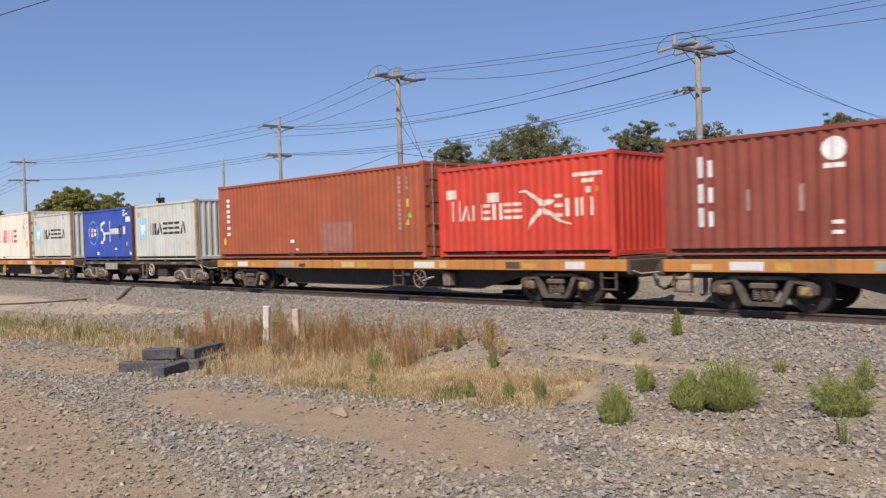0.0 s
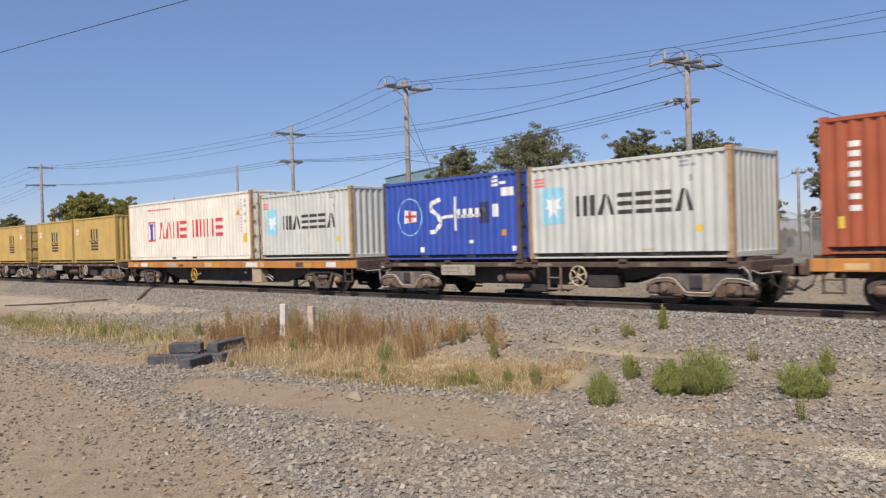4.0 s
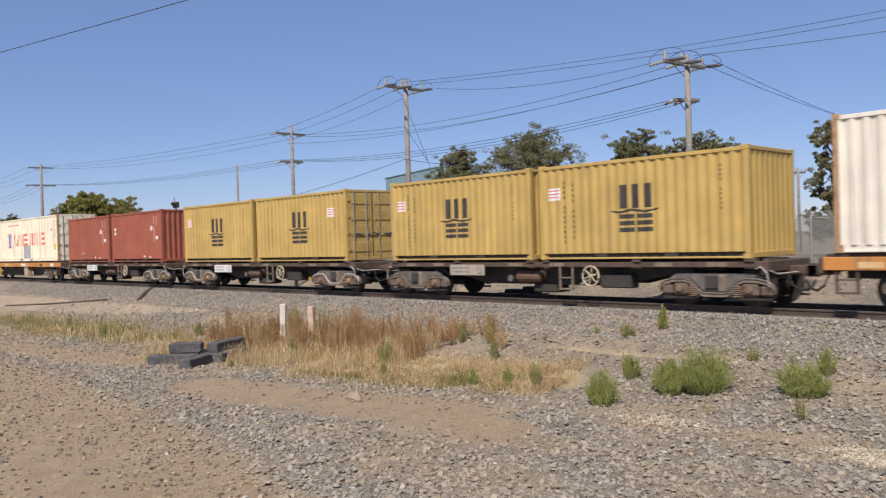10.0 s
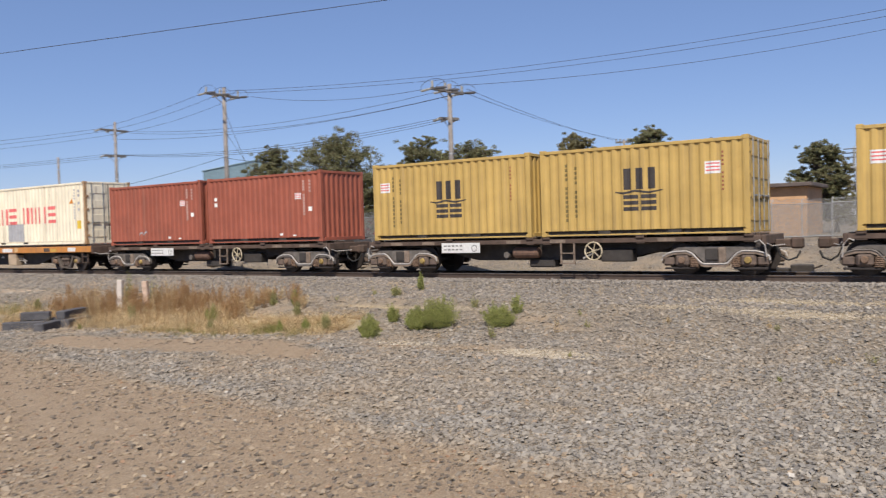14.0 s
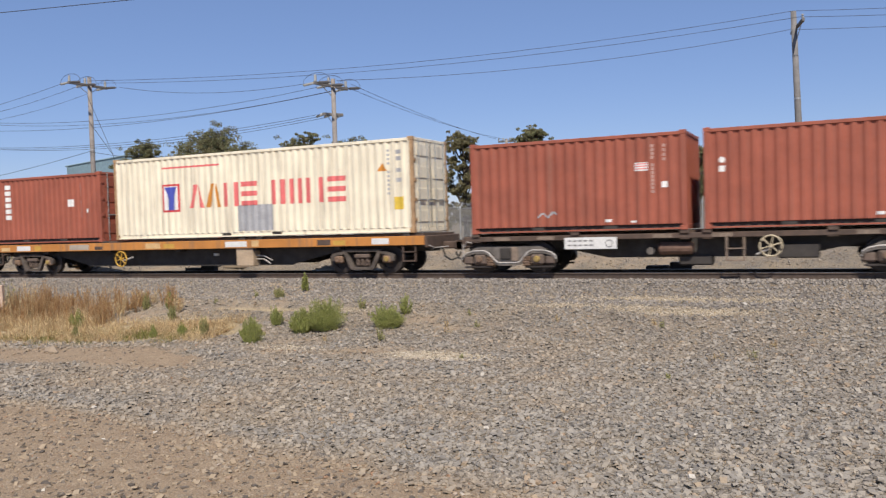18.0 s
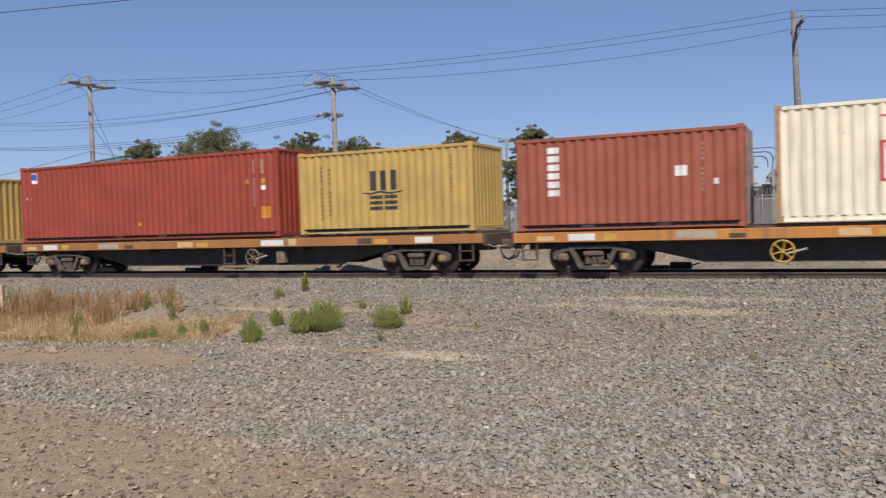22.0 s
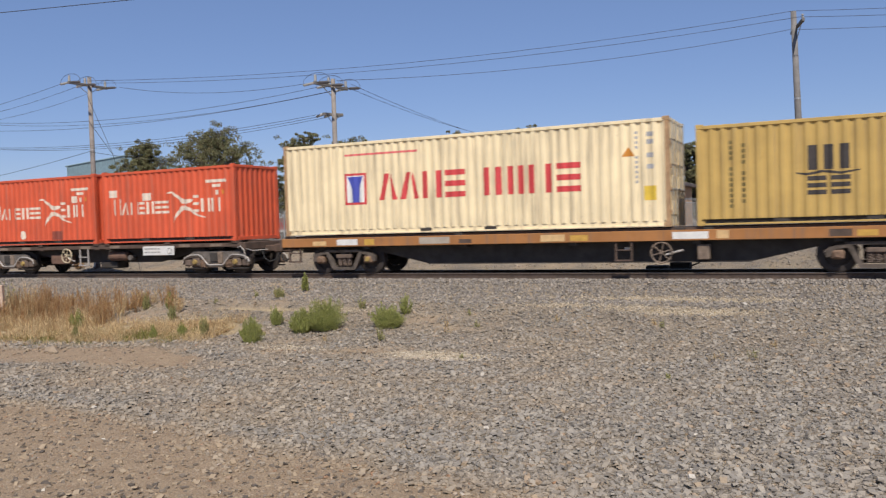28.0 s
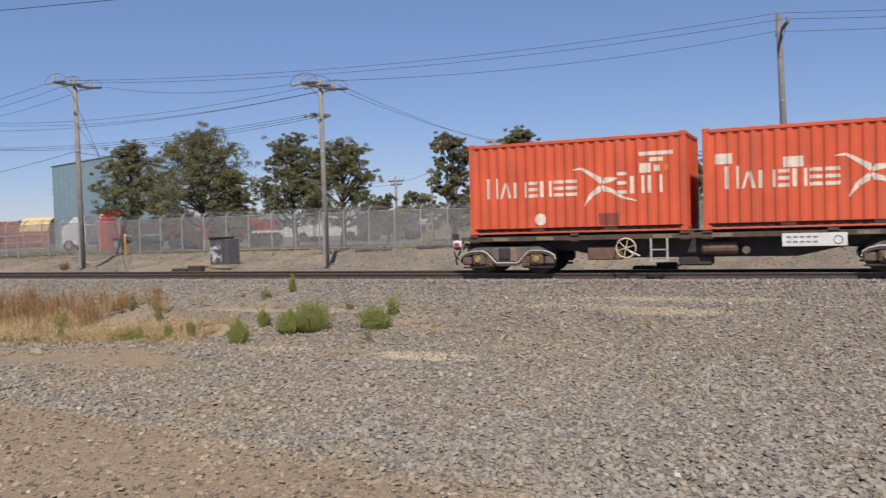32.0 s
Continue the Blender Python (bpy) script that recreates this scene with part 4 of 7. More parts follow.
def line_yellow(left, base, label, doors=0, tag_x=4.9):
    """20-foot mustard box with a dark block emblem over a waved line."""
    c = container(left, 6.058, 2.591, base, YELLOW, label, doors)
    n = 6.058
    marks(c, n, D_BLACK, [rect(q, q + 0.21, 1.3, 1.9) for q in (2.62, 2.97, 3.32)], "emblem_bar", "dark emblem bar")
    marks(c, n, D_BLACK, band([(2.36, 1.24), (2.6, 1.2), (2.95, 1.26), (3.35, 1.2), (3.75, 1.26)], [0.03, 0.06, 0.06, 0.06, 0.03]), "emblem_wave")
    for x in (2.6, 3.12):
        marks(c, n, D_BLACK, [rect(x, x + 0.43, q, q + 0.11) for q in (0.7, 0.87, 1.04)], "emblem_bar")
    code_bars(c, n, 0.8, 2.14, D_OLIVE, 13, 0.09, 0.134)
    code_bars(c, n, 1.1, 2.05, D_OLIVE, 11, 0.09, 0.14)
    code_bars(c, n, 5.35, 2.2, MAROON, 10, 0.05, 0.11)
    if tag_x:
        marks(c, n, D_WHITE, [rect(tag_x, tag_x + 0.42, 1.62, 1.95)], "paper_label")
        for z in (1.69, 1.78, 1.87):
            e = marks(c, n, D_PINK, [rect(tag_x + 0.03, tag_x + 0.39, z, z + 0.035)], "label_bar")
            e.location.y -= 0.002
    return c


def line_grey(left, base, label, doors=0):
    """20-foot grey box with a pale blue square, a white star and six dark blocks."""
    c = container(left, 6.058, 2.591, base, GREY, label, doors, RUSTED)
    n = 6.058
    marks(c, n, D_SKY, [rect(0.46, 1.25, 0.96, 1.96)], "emblem", "pale blue square")
    e = marks(c, n, D_WHITE, [disc(0.86, 1.46, 0.36, 14, 0.16)], "emblem_star")
    e.location.y -= 0.002
    for q in glyphs(1.62, 1.14, 0.54, 0.1, ((0.6, "u"), (0.52, "s"), (0.44, "l"), (0.46, "l"), (0.44, "l"), (0.48, "s")), 0.13):
        marks(c, n, D_BLACK, q, "word_bar")
    marks(c, n, D_GREYP, [rect(4.7, 4.95, 2.2 + i * 0.1, 2.26 + i * 0.1) for i in range(3)] + [rect(5.0, 5.15, 2.2, 2.27), rect(4.95, 5.05, 1.85, 2.0)], "code_bar")
    marks(c, n, D_YELLOW, [disc(5.2, 0.72, 0.09, 10), rect(3.6, 4.0, 0.22, 0.25)], "yellow_label")
    marks(c, n, D_PINK, [rect(0.2, 0.55, z, z + 0.05) for z in (2.0, 2.09, 2.18)], "label_bar")
    return c


def wagon_train():
    R = "corrugated steel container on a wagon"
    # leading long wagon
    c = container(-10.5, 12.192, 2.591, 1.2, MAROON, "maroon 40-foot " + R, 0)
    for z, hh in ((1.72, 0.46), (1.16, 0.42), (0.64, 0.42)):
        marks(c, 12.192, D_WHITE, [rect(0.8, 0.94, z, z + hh), rect(1.04, 1.16, z, z + hh * 0.8)], "word_bar", "white bar")
    marks(c, 12.192, D_WHITE, [disc(3.7, 2.1, 0.24, 12), rect(3.5, 3.9, 1.72, 1.82), rect(3.62, 3.85, 0.62, 0.7), rect(3.62, 3.85, 0.42, 0.5)], "bare_patch")
    marks(c, 12.192, D_GHOST, [rect(1.9, 2.0, 0.95, 1.4), rect(3.0, 3.12, 0.9, 1.45)], "faded_bar")
    # 40-foot and 20-foot on one long wagon
    c = container(-30.72, 12.192, 2.896, 1.2, BRICK, "brick-red 40-foot " + R, 1)
    for i, z in enumerate((2.2, 2.0, 1.78, 1.58, 1.38, 1.12, 0.88)):
        marks(c, 12.192, D_WHITE, [rect(0.57, 0.8, z + 0.02, z + 0.14)], "word_bar")
    code_bars(c, 12.192, 11.0, 2.5, D_GHOST, 12, 0.1, 0.14)
    code_bars(c, 12.192, 11.35, 2.5, D_GHOST, 3, 0.1, 0.16)
    marks(c, 12.192, D_YELLOW, [rect(11.35, 11.5, 1.55, 1.8), [(11.3, 1.0), (11.52, 1.0), (11.41, 1.2)], rect(0.35, 0.47, 0.55, 0.8)], "yellow_label")
    marks(c, 12.192, plain("green_sticker", (0.2, 0.6, 0.06, 1), 0.6), [disc(11.5, 1.28, 0.09, 10)], "green_sticker")
    marks(c, 12.192, D_FAINT, [rect(6.9, 8.7, 0.22, 1.2)], "repair_patch", "faded repainted patch")
    marks(c, 12.192, D_WHITE, [rect(5.0, 5.25, 0.55, 0.66), rect(5.4, 5.5, 0.28, 0.34)], "code_bar")
    line_scarlet(-17.92, 1.2, "bright scarlet 20-foot " + R, mat=FRESH)
    # pale grey and blue on a short wagon
    line_grey(-38.72, 1.15, "pale grey 20-foot " + R)
    c = container(-45.1, 6.058, 2.591, 1.15, BLUE, "blue 20-foot " + R, 1, M["brownsteel"])
    n = 6.058
    ring = [(1.3 + 0.58 * math.cos(a * 0.2618), 1.4 + 0.6 * math.sin(a * 0.2618)) for a in range(25)]
    marks(c, n, D_SKY, band(ring, 0.032), "emblem_ring", "pale ring emblem")
    marks(c, n, D_WHITE, [[(1.02, 1.2), (1.6, 1.24), (1.62, 1.58), (1.04, 1.64)]], "emblem_flag")
    e = marks(c, n, D_RED, [rect(1.06, 1.6, 1.38, 1.46), rect(1.26, 1.36, 1.24, 1.6)], "emblem_cross")
    e.location.y -= 0.002
    marks(c, n, D_WHITE, band([(2.75, 1.9), (2.35, 1.8), (2.3, 1.6), (2.62, 1.42), (2.78, 1.15), (2.5, 0.9), (2.25, 0.88)], 0.14), "word_stroke", "white painted strokes")
    marks(c, n, D_WHITE, band([(2.75, 1.3), (3.0, 1.35), (3.3, 1.35)], 0.1) + band([(3.42, 1.95), (3.4, 1.4), (3.42, 0.9)], 0.14) + [rect(3.5 + i * 0.26, 3.62 + i * 0.26, 1.28, 1.56) for i in range(5)] + [rect(3.5, 4.6, 1.3, 1.38)] + [rect(4.95, 5.2, 1.26, 1.64)], "word_stroke")
    marks(c, n, D_INDIGO, [rect(4.42, 4.85, 1.1, 1.72)], "repair_patch", "dark blue repainted patch")
    marks(c, n, D_WHITE, [rect(4.95, 5.2, 2.15 + i * 0.12, 2.23 + i * 0.12) for i in range(3)] + [rect(5.3, 5.8, 1.85, 2.1), rect(5.24, 5.5, 2.2, 2.28), rect(4.0, 4.15, 0.5, 0.6), rect(1.8, 1.95, 0.25, 0.42), rect(5.72, 5.85, 0.25, 0.4)], "paper_label")
    marks(c, n, D_ORANGE, [rect(5.3, 5.48, 0.7, 0.88)], "orange_label")
    # white 40-foot and grey 20-foot
    line_cream(-65.85, 1.23, "clean white 40-foot " + R, WHITE, D_RED)
    line_grey(-52.95, 1.23, "pale grey 20-foot " + R, 0)
    # four mustard boxes on two short wagons
    line_yellow(-73.72, 1.13, "mustard-yellow 20-foot " + R, 0, 0.3)
    line_yellow(-80.1, 1.13, "mustard-yellow 20-foot " + R, 0, 0.3)
    line_yellow(-88.65, 1.13, "mustard-yellow 20-foot " + R + ", door end showing", 1, 4.9)
    line_yellow(-95.05, 1.13, "mustard-yellow 20-foot " + R, 0, 0.3)
    # two red-brown boxes
    for left, lab in ((-103.5, "red-brown 20-foot " + R), (-109.98, "faded red-brown 20-foot " + R)):
        c = container(left, 6.058, 2.591, 1.15, BROWN, lab, 0)
        marks(c, 6.058, D_WHITE, [rect(4.72, 5.08, 1.58, 1.8), rect(5.42, 5.57, 1.12, 1.28), rect(3.9, 4.08, 0.25, 0.33), rect(4.6, 4.75, 0.22, 0.27)], "paper_label")
        code_bars(c, 6.058, 5.15, 2.26, D_GHOST, 13, 0.08, 0.1)
        for z in (1.62, 1.69, 1.75):
            e = marks(c, 6.058, D_PINK, [rect(4.74, 5.06, z, z + 0.025)], "label_bar")
            e.location.y -= 0.002
        code_bars(c, 6.058, 5.45, 2.26, D_GHOST, 4, 0.08, 0.12)
        if left > -105:
            marks(c, 6.058, D_WHITE, [disc(0.45, 1.75, 0.08, 8), rect(0.38, 0.52, 1.45, 1.6)], "paper_label")
        else:
            marks(c, 6.058, D_GREYP, band([(2.0, 0.42), (2.15, 0.55), (2.3, 0.42), (2.45, 0.58), (2.55, 0.5)], 0.05), "scrawl")
    # patched cream 40-foot and maroon 20-foot
    line_cream(-124.03, 1.25, "weathered cream 40-foot " + R + ", grey patch", CREAM, D_PINK, 1, True)
    for left, big in ((-130.8, True),):
        c = container(left, 6.058, 2.591, 1.2, BROWN, "dull red 20-foot " + R, 1)
        for i in range(6):
            z = 2.13 - i * 0.235
            marks(c, 6.058, D_WHITE, [rect(0.9, 1.24, z, z + 0.17)], "word_bar")
        marks(c, 6.058, D_WHITE, [rect(4.35, 4.65, 1.35, 1.62), rect(5.3, 5.42, 1.1, 1.25)], "paper_label")
        code_bars(c, 6.058, 5.0, 2.2, D_GHOST, 10, 0.08, 0.13)
    # mustard 20-foot and red 40-foot
    line_yellow(-138.2, 1.27, "mustard-yellow 20-foot " + R, 0, 0)
    c = container(-151.2, 12.192, 2.896, 1.24, DEEPRED, "deep red 40-foot " + R, 0)
    marks(c, 12.192, D_WHITE, [rect(0.6, 0.95, 2.25, 2.65), rect(0.28, 0.36, 1.62, 1.74), rect(11.5, 11.65, 1.55, 1.7)], "paper_label")
    e = marks(c, 12.192, D_BLUE, [rect(0.63, 0.92, 2.38, 2.62)], "label_field")
    e.location.y -= 0.002
    code_bars(c, 12.192, 11.15, 2.55, D_GHOST, 13, 0.1, 0.12)
    code_bars(c, 12.192, 11.5, 2.55, D_GHOST, 4, 0.1, 0.12)
    marks(c, 12.192, D_ORANGE, [rect(11.45, 11.85, 0.62, 1.0), [(10.8, 1.78), (11.02, 1.78), (10.91, 2.0)], rect(11.5, 11.65, 1.75, 1.92), rect(0.5, 0.6, 1.6, 1.72), rect(6.02, 6.2, 0.5, 0.62)], "orange_label")
    # mustard 20-foot and cream 40-foot
    line_yellow(-158.65, 1.23, "mustard-yellow 20-foot " + R, 0, 0)
    line_cream(-171.5, 1.23, "sun-yellowed cream 40-foot " + R, AGED, D_RED)
    # two scarlet boxes on the last wagon
    line_scarlet(-179.6, 1.13, "scarlet 20-foot " + R + " with paper labels")
    line_scarlet(-186.05, 1.13, "scarlet 20-foot " + R + " with a white scar", True)


wagon_train()


# ---- wagons ----
def wheelset(parent, x, mat):
    w = part("wheelset", Geo().tube([(0, -0.93, 0), (0, 0.93, 0)], 0.08, 10), mat, parent, "steel axle with two wheels")
    prof = [(-0.07, 0.30), (-0.065, 0.42), (-0.055, 0.455), (0.055, 0.46), (0.06, 0.485), (0.075, 0.485), (0.08, 0.42), (0.08, 0.30)]
    for s in (-1, 1):
        g, n = Geo(), 28
        for y, r in prof:
            g.v += [(r * math.cos(2 * math.pi * j / n), s * (0.753 - y), r * math.sin(2 * math.pi * j / n)) for j in range(n)]
        m = len(prof)
        for a in range(m):
            b = (a + 1) % m
            for j in range(n):
                q = (a * n + j, a * n + (j + 1) % n, b * n + (j + 1) % n, b * n + j)
                g.f.append(q if s < 0 else q[::-1])
        for k in range(3):
            w1 = k * 2.094
            g.plate([(0.3 * math.cos(w1 + a), 0.3 * math.sin(w1 + a)) for a in (0, 0.7, 1.4, 2.094)] + [(0, 0)], s * 0.753 - 0.02, s * 0.753 + 0.02)
        part("wheel", g, mat, w)
    w.matrix_basis = pose(x, 0, 0.46)
    rolling.append((w, x))


def bogie_plain(wagon, x):
    """Three-piece bogie: V-shaped cast side frames, springs, bearing caps."""
    b = part("bogie", Geo().box(x - 0.2, x + 0.2, -0.95, 0.95, 0.5, 0.78, 0.03).box(x - 0.3, x + 0.3, -0.3, 0.3, 0.76, 0.86, 0.02), M["black"], wagon, "dusty cast-steel bogie")
    for s in (-1, 1):
        y0, y1 = sorted((s * 0.95, s * 1.08))
        g = Geo()
        for e in (-1, 1):
            ring = [(x + e * a, c) for a, c in ((0.72, 0.75), (0.58, 0.75), (0.3, 0.2), (0.42, 0.15))]
            arm = [(x + e * a, c) for a, c in ((0.62, 0.74), (0.62, 0.64), (0.96, 0.57), (1.05, 0.4), (1.13, 0.4), (1.15, 0.57), (1.04, 0.65))]
            g.plate(ring if e > 0 else ring[::-1], y0, y1).plate(arm if e > 0 else arm[::-1], y0 + 0.012, y1 - 0.012)
        g.plate([(x - 0.4, 0.13), (x + 0.4, 0.13), (x + 0.34, 0.22), (x - 0.34, 0.22)], y0 + 0.005, y1 - 0.005)
        g.plate([(x - 0.64, 0.69), (x + 0.64, 0.69), (x + 0.58, 0.765), (x - 0.58, 0.765)], y0 + 0.004, y1 - 0.004)
        part("side_frame", g, M["bogie_frame"], b, "cast side frame brown with dust")
        for q in (-0.17, 0, 0.17):
            sp = [(x + q + 0.065 * math.cos(a * 0.8), s * 1.0 + 0.055 * math.sin(a * 0.8), 0.25 + a * 0.0052) for a in range(48)]
            part("coil_spring", Geo().tube(sp, 0.018, 5), M["bogie_brown"], b)
        part("bolster_end", Geo().box(x - 0.27, x + 0.27, min(s * 0.9, s * 1.1), max(s * 0.9, s * 1.1), 0.5, 0.62, 0.02), M["bogie_brown"], b)
        for e in (-0.875, 0.875):
            part("axle_box", Geo().box(x + e - 0.15, x + e + 0.15, min(s * 0.9, s * 1.09), max(s * 0.9, s * 1.09), 0.34, 0.57, 0.04), M["bogie_rust"], b, "rust-tan axle box")
            part("bearing_cap", Geo().tube([(x + e, s * 1.09, 0.46), (x + e, s * 1.13, 0.46)], [0.09, 0.07], 8), M["yellow_cap"] if e > 0 else M["bogie_rust"], b, "bearing end cap")
    for e in (-0.875, 0.875):
        wheelset(b, x + e, M["wheelsteel"])


def bogie_winged(wagon, x, mat, edge):
    """Bogie with gull-wing side frames: a pale waved edge over brown axle boxes and springs."""
    b = part("bogie", Geo().box(x - 0.2, x + 0.2, -0.95, 0.95, 0.5, 0.8, 0.03).box(x - 0.3, x + 0.3, -0.3, 0.3, 0.78, 0.88, 0.02), M["black"], wagon, "bogie with gull-wing side frames")
    half = [(1.43, 0.42), (1.4, 0.53), (1.27, 0.61), (1.08, 0.66), (0.74, 0.67), (0.6, 0.61), (0.44, 0.44), (0.34, 0.34), (0.26, 0.32)]
    top = [(-a, c) for a, c in half] + half[::-1]
    for s in (-1, 1):
        y0, y1 = sorted((s * 0.95, s * 1.08))
        g = Geo()
        for i in range(len(top) - 1):
            (xa, za), (xb, zb) = top[i], top[i + 1]
            g.plate([(x + xa, za - 0.085), (x + xb, zb - 0.085), (x + xb, zb), (x + xa, za)], y0, y1)
        part("side_frame", g, mat, b, "side frame dusted with brake dirt")
        part("frame_edge", Geo().tube([(x + a, s * 1.075, c) for a, c in top], 0.027, 6), edge, b, "pale painted frame edge")
        part("upper_frame", Geo().plate([(x - 1.18, 0.68), (x - 0.74, 0.7), (x - 0.56, 0.63), (x - 0.28, 0.36), (x + 0.28, 0.36), (x + 0.56, 0.63), (x + 0.74, 0.7), (x + 1.18, 0.68), (x + 0.95, 0.79), (x - 0.95, 0.79)], min(s * 0.97, s * 1.04), max(s * 0.97, s * 1.04)), M["bogie_grey"], b, "grey dusty upper frame")
        part("friction_pad", Geo().box(x - 0.24, x + 0.1, min(s * 0.98, s * 1.09), max(s * 0.98, s * 1.09), 0.42, 0.74, 0.02), M["black"], b)
        part("pad_bracket", Geo().box(x + 0.11, x + 0.3, min(s * 0.98, s * 1.09), max(s * 0.98, s * 1.09), 0.36, 0.76, 0.015), M["bogie_tan"], b)
        for e in (-0.875, 0.875):
            o = 1 if e > 0 else -1
            part("axle_box", Geo().box(x + e - 0.2, x + e + 0.2, min(s * 0.95, s * 1.1), max(s * 0.95, s * 1.1), 0.24, 0.58, 0.07), M["bogie_brown"], b, "brown axle box")
            part("horn_cheek", Geo().box(min(x + o * 1.1, x + o * 1.4), max(x + o * 1.1, x + o * 1.4), min(s * 0.97, s * 1.07), max(s * 0.97, s * 1.07), 0.27, 0.52, 0.05), M["bogie_brown"], b)
            part("lower_tie", Geo().box(min(x + o * 0.5, x + o * 1.36), max(x + o * 0.5, x + o * 1.36), min(s * 0.97, s * 1.06), max(s * 0.97, s * 1.06), 0.17, 0.225, 0.01), M["wheelsteel"], b)
            for q in (0.5, 0.6):
                sp = [(x + o * q + 0.06 * math.cos(a * 0.8), s * 1.03 + 0.06 * math.sin(a * 0.8), 0.22 + a * 0.0058) for a in range(48)]
                part("coil_spring", Geo().tube(sp, 0.018, 5), M["bogie_rust"], b)
            part("bearing_cap", Geo().tube([(x + e, s * 1.1, 0.42), (x + e, s * 1.16, 0.42)], [0.1, 0.075], 10), M["yellow_cap"] if edge is M["silver"] and (e > 0 or mat is M["bogie_dark"]) else M["bogie_rust"], b, "bearing end cap")
    for e in (-0.875, 0.875):
        wheelset(b, x + e, M["wheelsteel"])


def hand_wheel(wagon, x, z, y, mat, r=0.24, spokes=6):
    h = part("hand_wheel", Geo().tube([(x + r * math.cos(a * 0.2618), y, z + r * math.sin(a * 0.2618)) for a in range(25)], 0.024, 6, False), mat, wagon, "painted brake hand wheel")
    for k in range(spokes):
        a = k * 2 * math.pi / spokes + 0.3
        part("spoke", Geo().tube([(x, y, z), (x + r * math.cos(a), y, z + r * math.sin(a))], 0.016, 5), mat, h)
    part("hub", Geo().tube([(x, y + 0.12, z), (x, y - 0.03, z)], 0.045, 8), mat, h)


def coupler(wagon, x, e):
    part("coupler", Geo().box(min(x, x + e * 0.55), max(x, x + e * 0.55), -0.09, 0.09, 0.72, 0.94, 0.03).box(min(x + e * 0.4, x + e * 0.72), max(x + e * 0.4, x + e * 0.72), -0.15, 0.12, 0.68, 0.98, 0.05), M["brownsteel"], wagon, "rusty knuckle coupler")
    part("brake_hose", Geo().tube([(x + e * 0.1, -0.35, 0.75), (x + e * 0.2, -0.38, 0.5), (x + e * 0.38, -0.34, 0.38), (x + e * 0.58, -0.25, 0.45), (x + e * 0.66, -0.2, 0.62)], 0.028, 6), M["tyre"], wagon, "black rubber brake hose")
    part("cut_lever", Geo().tube([(x + e * 0.02, -1.1, 0.86), (x + e * 0.1, -0.9, 0.78), (x + e * 0.3, -0.3, 0.8)], 0.018, 5), M["silver"], wagon)


def steps(wagon, x, w, mat, top=0.92, low=0.3, y=-1.14):
    g = Geo()
    for q in (x, x + w):
        g.box(q - 0.025, q + 0.025, y - 0.02, y + 0.02, low, top)
    g.box(x - 0.025, x + w + 0.025, y - 0.05, y + 0.05, low - 0.02, low + 0.02)
    g.box(x - 0.025, x + w + 0.025, y - 0.04, y + 0.04, (low + top) / 2 - 0.015, (low + top) / 2 + 0.015)
    part("step", g, mat, wagon, "welded stirrup step")


